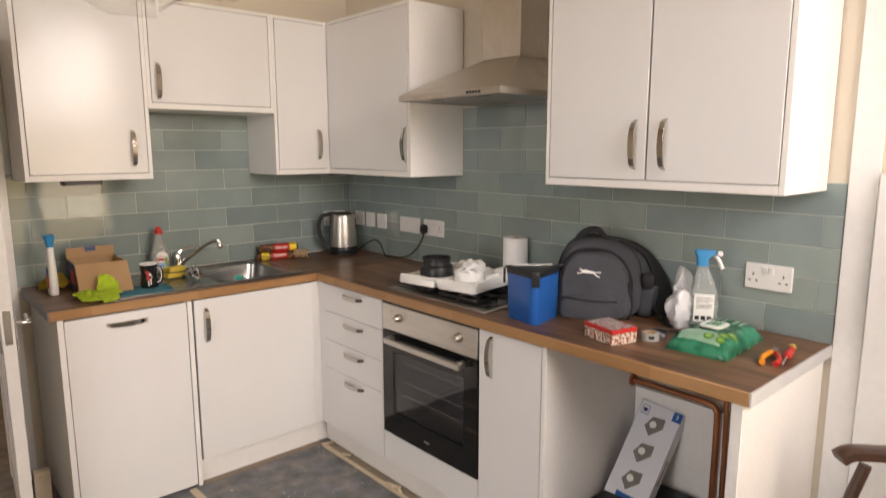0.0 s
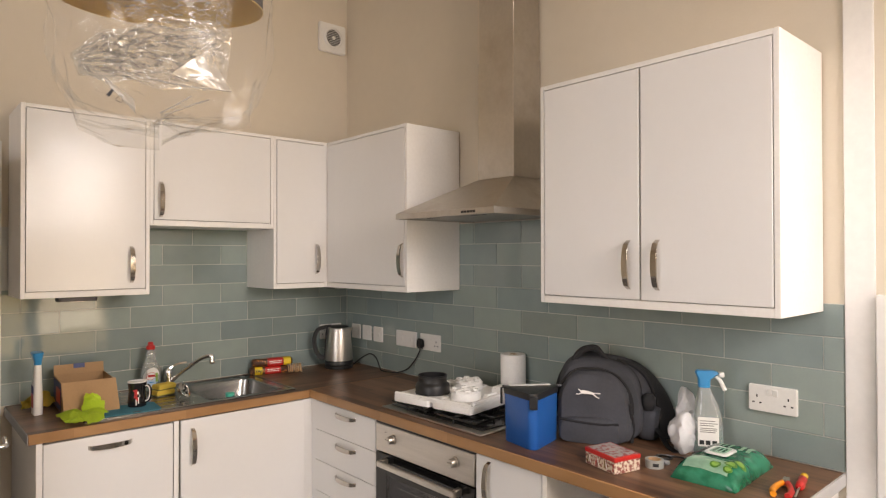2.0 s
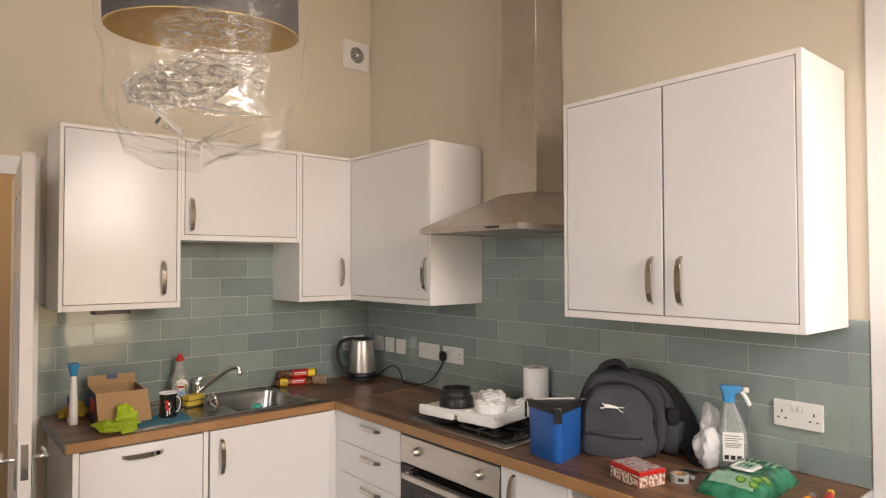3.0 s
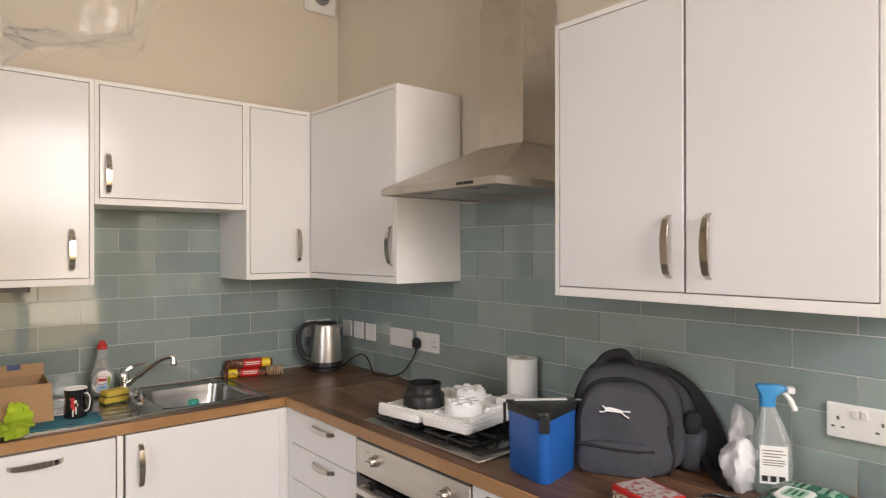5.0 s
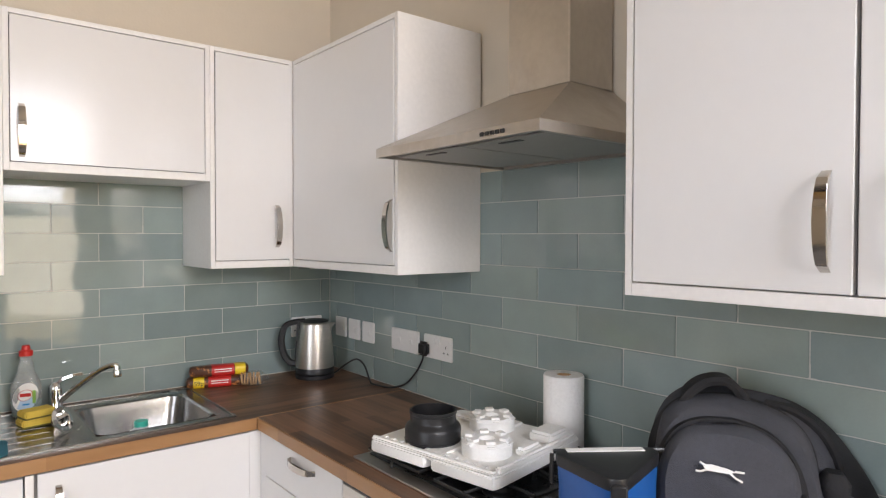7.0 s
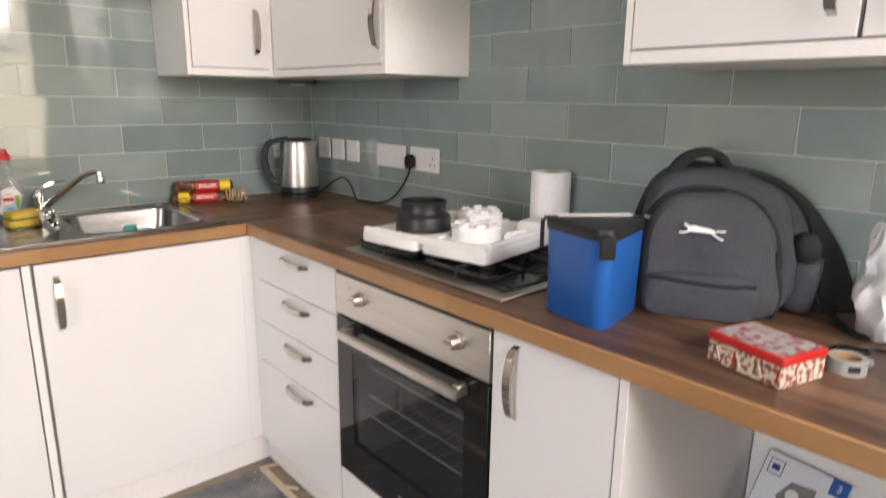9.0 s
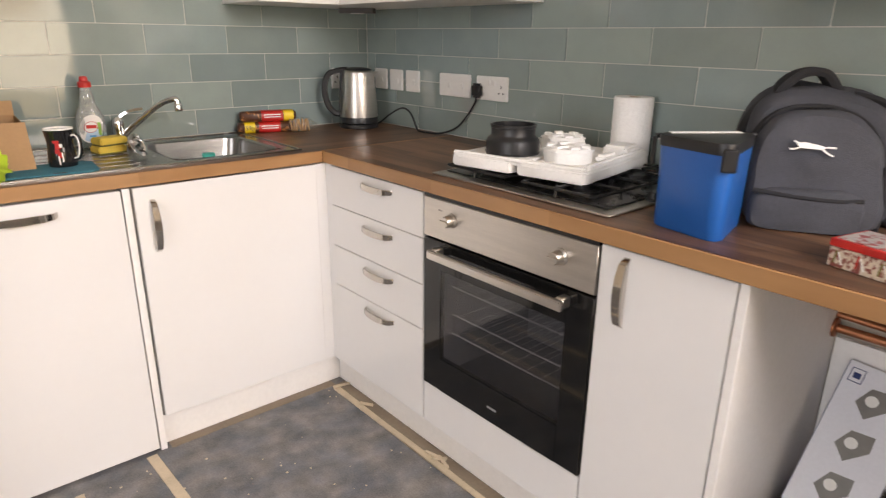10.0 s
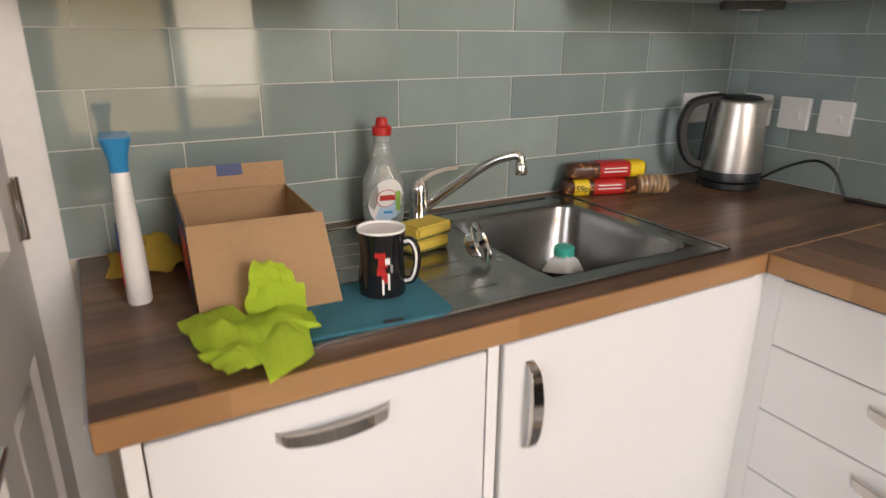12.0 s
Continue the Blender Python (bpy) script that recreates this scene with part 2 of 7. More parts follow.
LIME = mat("lime_microfibre", (0.60, 0.78, 0.07), 0.9, vary=0.07, scale=14, fine=0.04, bump=0.2, bump_scale=320)
TEAL = mat("teal_microfibre", (0.035, 0.17, 0.225), 0.92, vary=0.14, scale=16, fine=0.08, bump=0.5, bump_scale=300)
BLUE = mat("blue_plastic", (0.008, 0.098, 0.36), 0.32, vary=0.05, scale=9, bump=0.03)
NAVY = mat("navy_print", (0.012, 0.03, 0.14), 0.5)
FABRIC = mat("charcoal_canvas", (0.046, 0.048, 0.057), 0.88, vary=0.2, scale=9, fine=0.09, bump=0.5, bump_scale=420)
FABRIC_DARK = mat("black_webbing", (0.014, 0.014, 0.016), 0.85, vary=0.1, scale=20, bump=0.4, bump_scale=300)
FOAM = mat("white_polystyrene", (0.83, 0.82, 0.79), 0.62, vary=0.04, scale=10, fine=0.03, bump=0.35, bump_scale=220)
PAPER = mat("white_kitchen_paper", (0.86, 0.85, 0.83), 0.9, vary=0.03, bump=0.5, bump_scale=110)
WHITE_PLASTIC = mat("white_bottle_plastic", (0.80, 0.79, 0.76), 0.35, vary=0.03, scale=12)
SKY_PALE = mat("pale_blue_print", (0.42, 0.58, 0.72), 0.35, vary=0.1, scale=40)
SKY_BLUE = mat("bright_blue_plastic", (0.02, 0.26, 0.55), 0.35, vary=0.05)
CLEAR = mat("clear_bottle_plastic", (0.74, 0.78, 0.78), 0.10, vary=0.05, transmission=0.72, scale=9)
GREEN_LIQUID = mat("pale_green_liquid", (0.30, 0.55, 0.45), 0.15, vary=0.05, transmission=0.3)
GREEN_PACK = mat("green_wipes_film", (0.004, 0.115, 0.058), 0.13, vary=0.25, scale=13, bump=0.8, bump_scale=30, second=(0.02, 0.20, 0.115), second_scale=14)
PALE_GREEN = mat("pale_green_print", (0.24, 0.42, 0.30), 0.3, vary=0.3, scale=30)
CUCUMBER_PALE = mat("pale_cucumber_print", (0.22, 0.40, 0.08), 0.3, vary=0.3, scale=60)
CUCUMBER = mat("bright_green_print", (0.05, 0.17, 0.015), 0.35, vary=0.3, scale=40)
RED = mat("red_print", (0.50, 0.022, 0.018), 0.35, vary=0.1, scale=18)
YELLOW = mat("yellow_print", (0.78, 0.55, 0.02), 0.4, vary=0.08, scale=18)
BROWN_PACK = mat("brown_biscuit_print", (0.075, 0.026, 0.012), 0.3, vary=0.3, scale=30, bump=0.25, bump_scale=60, second=(0.42, 0.17, 0.05), second_scale=38, second_edge=(0.54, 0.60))
BISCUIT = mat("biscuit", (0.46, 0.27, 0.12), 0.8, vary=0.15, scale=40, bump=0.4, bump_scale=120)
MOTTLED = mat("busy_cream_print", (0.62, 0.53, 0.42), 0.4, vary=0.1, scale=30, second=(0.24, 0.07, 0.055), second_scale=95, second_edge=(0.46, 0.56))
MOTTLED_GREY = mat("busy_grey_print", (0.42, 0.40, 0.38), 0.35, vary=0.2, scale=30, second=(0.30, 0.06, 0.06), second_scale=62, second_edge=(0.50, 0.60))
SPONGE = mat("yellow_sponge", (0.68, 0.50, 0.085), 0.95, vary=0.1, scale=30, bump=0.7, bump_scale=200)
SPONGE_PAD = mat("dark_scouring_pad", (0.16, 0.15, 0.04), 0.95, vary=0.2, scale=40, bump=0.6, bump_scale=250)
MUG_BLACK = mat("glazed_black_china", (0.012, 0.012, 0.013), 0.09, vary=0.05, gloss_vary=0.02)
MUG_WHITE = mat("glazed_white_china", (0.82, 0.80, 0.77), 0.12, vary=0.03)
AQUA = mat("aqua_plastic", (0.04, 0.45, 0.34), 0.4, vary=0.05)
COPPER = mat("dull_copper", (0.42, 0.17, 0.085), 0.42, 0.9, vary=0.2, scale=14, gloss_vary=0.2)
CARTON = mat("white_printed_carton", (0.74, 0.75, 0.80), 0.4, vary=0.03, scale=8)
GREY_PRINT = mat("grey_print", (0.19, 0.18, 0.165), 0.4, vary=0.15, scale=25)
ORANGE = mat("orange_grip", (0.75, 0.26, 0.015), 0.4, vary=0.05)
AMBER = mat("amber_grip", (0.62, 0.36, 0.04), 0.22, vary=0.05)
DARK_WOOD = mat("dark_chair_wood", (0.055, 0.026, 0.017), 0.32, vary=0.25, scale=8, stretch=(1, 8, 8), bump=0.08)
BRASS_IN = mat("gold_shade_lining", (0.58, 0.39, 0.115), 0.34, 0.35, vary=0.08, scale=5, bump=0.08, bump_scale=18)
SHADE_OUT = mat("dark_shade_fabric", (0.045, 0.04, 0.045), 0.7, vary=0.1, scale=12, bump=0.3, bump_scale=250)
BULB = mat("opal_bulb", (0.85, 0.84, 0.80), 0.25, vary=0.02)
FILM = clear_film("clear_bag_film", (0.996, 0.994, 0.985), 0.022, 0.20, 0.4, 14, 1.001, 0.075)
FILM_CRISP = clear_film("crinkled_bag_film", (0.985, 0.975, 0.95), 0.26, 0.07, 0.6, 34, 1.12, 0.20)
FILM_LOOSE = clear_film("loose_bag_film", (0.98, 0.975, 0.96), 0.015, 0.16, 0.5, 20, 1.12, 0.09)
BAG_WHITE = mat("white_carrier_film", (0.76, 0.76, 0.77), 0.36, vary=0.04, scale=8, bump=0.25, bump_scale=16, transmission=0.15)
PANE = clear_film("window_glass", (0.97, 0.98, 0.97), 0.0, 0.02, 0.0, 2)
GREY_PLASTIC = mat("grey_plastic", (0.30, 0.31, 0.32), 0.5, vary=0.08)
GREY_DARK = mat("dark_grey_plastic", (0.05, 0.045, 0.043), 0.45, vary=0.08)
LABEL_INK = mat("dark_ink", (0.02, 0.02, 0.022), 0.5)
# Sunlight and shade on the far houses are put in as emission colour.
SANDSTONE_GLOW = plain_emitter("sunlit_sandstone_glow", (0.95, 0.72, 0.40), 4.2)
SHADE_STONE_GLOW = plain_emitter("shaded_stone_glow", (0.42, 0.40, 0.38), 0.7)

# ---- building helpers ----
WORLD = {}


def thing(name, m, label, category, group="", kind=""):
    ob = new(name)
    ob.empty_display_size = 0.05
    ob.matrix_basis = m
    WORLD[ob] = m.copy()
    return tagged(ob, label, category, group, kind)


def smooth(me, angle=40):
    me.shade_smooth()
    me.set_sharp_from_angle(angle=radians(angle))


def part(name, bm, material, parent=None, label="", at_world=False, flat=False):
    """Links a bmesh as one mesh object under a thing or a part."""
    if parent is not None and at_world:
        bm.transform(WORLD[parent].inverted())
    me = bpy.data.meshes.new(name)
    bm.to_mesh(me)
    bm.free()
    me.materials.append(material)
    if not flat:
        smooth(me)
    ob = new(name, me)
    if parent is not None:
        ob.parent = parent
        WORLD[ob] = WORLD[parent]
    else:
        WORLD[ob] = Matrix()
    if label:
        ob["label"] = label
    return ob


def box(x0, x1, y0, y1, z0, z1, bevel=0.0, segments=1, bm=None):
    own = bmesh.new()
    bmesh.ops.create_cube(own, size=1)
    own.transform(Matrix.LocRotScale(((x0 + x1) / 2, (y0 + y1) / 2, (z0 + z1) / 2), None, (abs(x1 - x0), abs(y1 - y0), abs(z1 - z0))))
    if bevel:
        bmesh.ops.bevel(own, geom=own.edges[:], offset=bevel, segments=segments, affect="EDGES", clamp_overlap=True)
    return own if bm is None else merge(bm, own)


def merge(bm, other):
    me = bpy.data.meshes.new("merged")
    other.to_mesh(me)
    other.free()
    bm.from_mesh(me)
    bpy.data.meshes.remove(me)
    return bm


def lathe(profile, segments=32, cap=True):
    """Turns a list of (radius, z) round the z axis."""
    bm = bmesh.new()
    rings = []
    for r, z in profile:
        rings.append([bm.verts.new((max(r, 1e-4) * math.cos(2 * math.pi * i / segments), max(r, 1e-4) * math.sin(2 * math.pi * i / segments), z)) for i in range(segments)])
    for a, b in zip(rings, rings[1:]):
        for i in range(segments):
            bm.faces.new((a[i], a[(i + 1) % segments], b[(i + 1) % segments], b[i]))
    if cap:
        bm.faces.new(list(reversed(rings[0])))
        bm.faces.new(rings[-1])
    return bm


def sweep(points, section, closed_section=True):
    """Sweeps a flat section (list of (u, v)) along points; v follows z where it can."""
    pts = [Vector(p) for p in points]
    bm = bmesh.new()
    rings, last_side = [], None
    for i, p in enumerate(pts):
        d = (pts[min(i + 1, len(pts) - 1)] - pts[max(i - 1, 0)]).normalized()
        side = d.cross(Vector((0, 0, 1)))
        if side.length < 0.1:
            side = last_side if last_side is not None else d.cross(Vector((1, 0, 0)))
        side = (side - d * side.dot(d)).normalized()
        if last_side is not None and side.dot(last_side) < 0:
            side = -side
        last_side = side
        up = side.cross(d)
        rings.append([bm.verts.new(p + side * u + up * v) for u, v in section])
    k = len(section)
    for a, b in zip(rings, rings[1:]):
        for i in range(k if closed_section else k - 1):
            bm.faces.new((a[i], a[(i + 1) % k], b[(i + 1) % k], b[i]))
    if closed_section:
        bm.faces.new(list(reversed(rings[0])))
        bm.faces.new(rings[-1])
    bmesh.ops.recalc_face_normals(bm, faces=bm.faces[:])
    return bm


def circle(r, n=10):
    return [(r * math.cos(2 * math.pi * i / n), r * math.sin(2 * math.pi * i / n)) for i in range(n)]


def curve_points(ctrl, n=24):
    """Smooth path through control points."""
    c = [Vector(p) for p in ctrl]
    c = [2 * c[0] - c[1]] + c + [2 * c[-1] - c[-2]]
    out, spans = [], len(c) - 3
    for s in range(n + 1):
        f = s / n * spans
        i = min(int(f), spans - 1)
        t = f - i
        p0, p1, p2, p3 = c[i:i + 4]
        out.append(0.5 * (2 * p1 + (p2 - p0) * t + (2 * p0 - 5 * p1 + 4 * p2 - p3) * t * t + (3 * p1 - p0 - 3 * p2 + p3) * t ** 3))
    return out


def tube(ctrl, r, n=24, sides=10, smooth_path=True):
    return sweep(curve_points(ctrl, n) if smooth_path else ctrl, circle(r, sides))


def prism(outline, z0, z1, bevel=0.0, top_scale=1.0):
    bm = bmesh.new()
    cx = sum(p[0] for p in outline) / len(outline)
    cy = sum(p[1] for p in outline) / len(outline)
    lo = [bm.verts.new((x, y, z0)) for x, y in outline]
    hi = [bm.verts.new((cx + (x - cx) * top_scale, cy + (y - cy) * top_scale, z1)) for x, y in outline]
    k = len(outline)
    bm.faces.new(list(reversed(lo)))
    bm.faces.new(hi)
    for i in range(k):
        bm.faces.new((lo[i], lo[(i + 1) % k], hi[(i + 1) % k], hi[i]))
    bmesh.ops.recalc_face_normals(bm, faces=bm.faces[:])
    if bevel:
        bmesh.ops.bevel(bm, geom=bm.edges[:], offset=bevel, segments=2, affect="EDGES", clamp_overlap=True)
    return bm


def rounded(w, d, r, n=5):
    """Outline of a rectangle with rounded corners, centred."""
    out = []
    for cx, cy, a0 in ((w / 2 - r, d / 2 - r, 0), (-w / 2 + r, d / 2 - r, 90), (-w / 2 + r, -d / 2 + r, 180), (w / 2 - r, -d / 2 + r, 270)):
        for i in range(n + 1):
            a = radians(a0 + 90 * i / n)
            out.append((cx + r * math.cos(a), cy + r * math.sin(a)))
    return out


def loft(rings, cap=True):
    bm = bmesh.new()
    vs = [[bm.verts.new(p) for p in ring] for ring in rings]
    k = len(vs[0])
    for a, b in zip(vs, vs[1:]):
        for i in range(k):
            bm.faces.new((a[i], a[(i + 1) % k], b[(i + 1) % k], b[i]))
    if cap:
        bm.faces.new(list(reversed(vs[0])))
        bm.faces.new(vs[-1])
    bmesh.ops.recalc_face_normals(bm, faces=bm.faces[:])
    return bm


def moved(bm, m):
    bm.transform(m)
    return bm


def ruffle(bm, amount, scale, seed=0.0):
    bm.normal_update()
    for v in bm.verts:
        v.co += v.normal * amount * noise.noise(v.co * scale + Vector((seed, seed * 2.3, 0)))
    return bm


def writing(name, text, size, m, material, parent, extrude=0.0004):
    """Text of the built-in font, as a mesh part standing in its local xy plane."""
    cu = bpy.data.curves.new(name, "FONT")
    cu.body, cu.size, cu.extrude, cu.align_x, cu.align_y = text, size, extrude, "CENTER", "CENTER"
    tmp = bpy.data.objects.new("tmp", cu)
    scene.collection.objects.link(tmp)
    me = bpy.data.meshes.new_from_object(tmp.evaluated_get(bpy.context.evaluated_depsgraph_get()))
    bpy.data.objects.remove(tmp)
    me.transform(m)
    me.materials.clear()
    me.materials.append(material)
    me.name = name
    ob = new(name, me)
    ob.parent = parent
    WORLD[ob] = WORLD[parent]
    return ob

# ---- the room ----
TOP, UNDER = 0.910, 0.871           # worktop
FRONT = -0.594                      # door fronts of the base units


def structure(name, bm, material, label, category):
    return tagged(part(name, bm, material), label, category, kind="structure")


floor = structure("floor", box(WEST - 0.15, 0.15, SOUTH - 0.15, 1.9, -0.12, 0.0), CONCRETE, "bare dark grey floor with dusty pale stains", "floor")
ceiling = structure("ceiling", box(WEST - 0.15, 0.15, SOUTH - 0.15, 1.9, CEIL, CEIL + 0.15), CEILING, "plain off-white painted ceiling", "ceiling")

DX0, DX1, DTOP = -2.66, -1.845, 2.0   # doorway in the north wall
bm = box(DX1, 0.15, 0.0, 0.12, 0, CEIL)
box(WEST, DX0, 0.0, 0.12, 0, CEIL, bm=bm)
box(DX0, DX1, 0.0, 0.12, DTOP, CEIL, bm=bm)
wall_north = structure("wall_north", bm, PAINT, "cream painted plaster wall above sage tiles", "wall")
wx0, wx1, wz0, wz1 = WINDOW
wall_east = structure("wall_east", box(0.0, 0.15, SOUTH - 0.15, 0.0, 0, CEIL), PAINT, "cream painted plaster wall behind the hob", "wall")
VY0, VY1 = -3.5, -2.0        # window in the west wall
bm = box(WEST - 0.15, WEST, SOUTH - 0.15, VY0, 0, CEIL)
box(WEST - 0.15, WEST, VY1, 1.9, 0, CEIL, bm=bm)
box(WEST - 0.15, WEST, VY0, VY1, 0, wz0, bm=bm)
box(WEST - 0.15, WEST, VY0, VY1, wz1, CEIL, bm=bm)
wall_west = structure("wall_west", bm, PAINT, "cream painted plaster wall", "wall")
bm = box(WEST, wx0, SOUTH - 0.15, SOUTH, 0, CEIL)
box(wx1, 0, SOUTH - 0.15, SOUTH, 0, CEIL, bm=bm)
box(wx0, wx1, SOUTH - 0.15, SOUTH, 0, wz0, bm=bm)
box(wx0, wx1, SOUTH - 0.15, SOUTH, wz1, CEIL, bm=bm)
wall_south = structure("wall_south", bm, PAINT, "cream painted wall round the tall window", "wall")

# hall beyond the doorway
bm = box(WEST, 0.15, 1.75, 1.9, 0, CEIL)
box(-1.2, -1.08, 0.12, 1.75, 0, CEIL, bm=bm)
structure("wall_hall", bm, PAINT, "cream hall wall in warm lamp light", "wall")

# boxing and panelled return at the end of the tiles
structure("trim_boxing", box(-0.012, 0.0, -2.800, -2.7215, 0, CEIL, 0.002), WHITE_TRIM, "white painted vertical boxing beside the tiles", "trim")
structure("trim_panel", box(-0.03, 0.0, -3.35, -2.804, 0, 1.45, 0.004), WHITE_TRIM, "low white painted panelling", "trim")

# window
window = thing("window_1", Matrix.Translation((wx0, SOUTH, wz0)), "tall white sash window letting in daylight", "window", kind="structure")
for x0, x1 in ((wx0, wx0 + 0.06), (wx1 - 0.06, wx1), (-1.06, -0.97)):
    part("window_frame", box(x0, x1, SOUTH - 0.11, SOUTH - 0.03, wz0, wz1, 0.004), WHITE_TRIM, window, at_world=True)
for z0, z1 in ((wz0, wz0 + 0.08), (wz1 - 0.07, wz1), (1.66, 1.80)):
    for x0, x1 in ((wx0 + 0.06, -1.06), (-0.97, wx1 - 0.06)):
        part("sash_rail", box(x0, x1, SOUTH - 0.10, SOUTH - 0.04, z0, z1, 0.004), WHITE_TRIM, window, at_world=True)
for x0, x1 in ((wx0 + 0.06, -1.06), (-0.97, wx1 - 0.06)):
    for z0, z1 in ((wz0 + 0.08, 1.66), (1.80, wz1 - 0.07)):
        p = part("pane", box(x0, x1, SOUTH - 0.072, SOUTH - 0.068, z0, z1), PANE, window, at_world=True)
        p.visible_shadow = False
part("window_sill", box(wx0 - 0.05, wx1 + 0.05, SOUTH, SOUTH + 0.12, wz0 - 0.04, wz0 - 0.002, 0.006), WHITE_TRIM, window, at_world=True)

west_window = thing("window_2", Matrix.Translation((WEST, VY0, wz0)), "tall white sash window in the side wall", "window", kind="structure")
for y0, y1 in ((VY0, VY0 + 0.06), (VY1 - 0.06, VY1)):
    part("window_frame", box(WEST - 0.11, WEST - 0.03, y0, y1, wz0, wz1, 0.004), WHITE_TRIM, west_window, at_world=True)
for z0, z1 in ((wz0, wz0 + 0.08), (wz1 - 0.07, wz1), (1.66, 1.74)):
    part("sash_rail", box(WEST - 0.10, WEST - 0.04, VY0 + 0.06, VY1 - 0.06, z0, z1, 0.004), WHITE_TRIM, west_window, at_world=True)
for z0, z1 in ((wz0 + 0.08, 1.66), (1.74, wz1 - 0.07)):
    part("pane", box(WEST - 0.072, WEST - 0.068, VY0 + 0.06, VY1 - 0.06, z0, z1), PANE, west_window, at_world=True).visible_shadow = False
part("window_sill", box(WEST, WEST + 0.12, VY0 - 0.05, VY1 + 0.05, wz0 - 0.04, wz0 - 0.002, 0.006), WHITE_TRIM, west_window, at_world=True)

# the street outside: unseen house slabs that glow, one sunlit tone, one shaded
tagged(part("backdrop_sunlit_glow", box(-4.2, 14.0, -16.4, -16.0, -6, 7.5), SANDSTONE_GLOW), "unseen glowing slab, warm as a sunlit sandstone house across the street", "backdrop", kind="structure")
tagged(part("backdrop_shaded_glow", box(-16.0, -4.3, -15.4, -15.0, -6, 5.2), SHADE_STONE_GLOW), "unseen glowing slab, dim grey as a shaded stone house across the street", "backdrop", kind="structure")
tagged(part("ground", box(-60, 60, -90, SOUTH - 0.3, -6.2, -6.0), CONCRETE), "grey street far below the window", "ground", kind="structure")

# skirting by the doorway
structure("baseboard", box(WEST, DX0 - 0.09, -0.018, 0.0, 0, 0.12, 0.004), WHITE_TRIM, "white painted skirting board", "baseboard")

# door, opened back into the room
door = thing("door_1", Matrix.Translation((DX1, 0, 0)), "open cream panelled door with chrome lever handles", "door", kind="structure")
for x0, x1, z0, z1 in ((DX1 - 0.012, DX1 + 0.062, 0, DTOP + 0.07), (DX0 - 0.075, DX0 + 0.012, 0, DTOP + 0.07), (DX0 + 0.012, DX1 - 0.012, DTOP - 0.012, DTOP + 0.07)):
    part("architrave", box(x0, x1, -0.020, -0.0005, z0, z1, 0.005, 2), WHITE_TRIM, door, "white painted architrave", at_world=True)
for x0, x1 in ((DX1 - 0.03, DX1 - 0.002), (DX0 + 0.002, DX0 + 0.03)):
    part("door_lining", box(x0, x1, 0.0, 0.118, 0, DTOP - 0.014, 0.003), WHITE_TRIM, door, at_world=True)
LEAF = Matrix.Translation((-1.862, -0.028, 0)) @ Matrix.Rotation(radians(-94.2), 4, "Z")   # local x runs along the leaf
W, T = 0.762, 0.038


def leaf_mesh():
    bm = bmesh.new()
    cols = ((0.11, 0.335), (0.425, 0.65))
    rows = ((0.20, 0.80), (0.98, 1.56), (1.66, 1.86))
    xs = (0.0, cols[0][0], cols[0][1], cols[1][0], cols[1][1], W)
    for x0, x1 in ((0, cols[0][0]), (cols[0][1], cols[1][0]), (cols[1][1], W)):
        box(x0, x1, -T / 2, T / 2, 0.012, 1.975, bm=bm)
    zs = (0.012, rows[0][0], rows[0][1], rows[1][0], rows[1][1], rows[2][0], rows[2][1], 1.975)
    for c0, c1 in cols:
        for z0, z1 in zip(zs[0::2], zs[1::2]):
            box(c0, c1, -T / 2, T / 2, z0, z1, bm=bm)
        for z0, z1 in rows:
            box(c0, c1, -0.006, 0.006, z0, z1, bm=bm)
            box(c0 + 0.035, c1 - 0.035, -0.013, 0.013, z0 + 0.035, z1 - 0.035, 0.006, bm=bm)
    return bm


leaf = part("leaf", moved(leaf_mesh(), LEAF), DOOR_PAINT, door, at_world=True)
for z in (0.25, 1.02, 1.76):
    part("hinge", moved(merge(box(-0.012, 0.03, T / 2, T / 2 + 0.004, z - 0.05, z + 0.05), moved(lathe([(0.006, -0.055), (0.006, 0.055)], 10), Matrix.Translation((-0.006, T / 2 + 0.006, z)))), LEAF),
         HANDLE, door, "steel butt hinge", at_world=True)
for s in (-1, 1):
    bm = box(W - 0.075, W - 0.035, s * T / 2, s * (T / 2 + 0.008), 0.82, 0.99, 0.003)
    merge(bm, tube([(W - 0.055, s * T / 2, 0.92), (W - 0.055, s * 0.058, 0.92), (W - 0.075, s * 0.066, 0.92), (W - 0.17, s * 0.064, 0.918)], 0.0085, 20))
    part("door_handle", moved(bm, LEAF), CHROME, door, "chrome lever handle", at_world=True)
part("latch_plate", moved(box(W, W + 0.002, -0.011, 0.011, 0.86, 0.98), LEAF), CHROME, door, "steel latch plate", at_world=True)

# ---- kitchen units ----


def bow(length, vertical=True):
    """Bow handle; local y points out of the door (towards -y), length along z or x."""
    n = 14
    bm = bmesh.new()
    rings = []
    for i in range(n + 1):
        f = i / n * 2 - 1
        out = 0.004 + 0.026 * math.sqrt(max(0.0, 1 - (f * 0.985) ** 2)) ** 1.0
        wide = 0.0075 + 0.0028 * (1 - f * f)
        a = f * length / 2
        if abs(f) == 1:
            out = 0.0
        rings.append([(u, -o, a) for u, o in ((-wide, out), (wide, out), (wide, max(out - 0.006, -0.0005)), (-wide, max(out - 0.006, -0.0005)))])
    bm = loft(rings)
    bmesh.ops.bevel(bm, geom=bm.edges[:], offset=0.0012, segments=1, affect="EDGES", clamp_overlap=True)
    if not vertical:
        bm.transform(Matrix.Rotation(radians(90), 4, "Y"))
    return bm


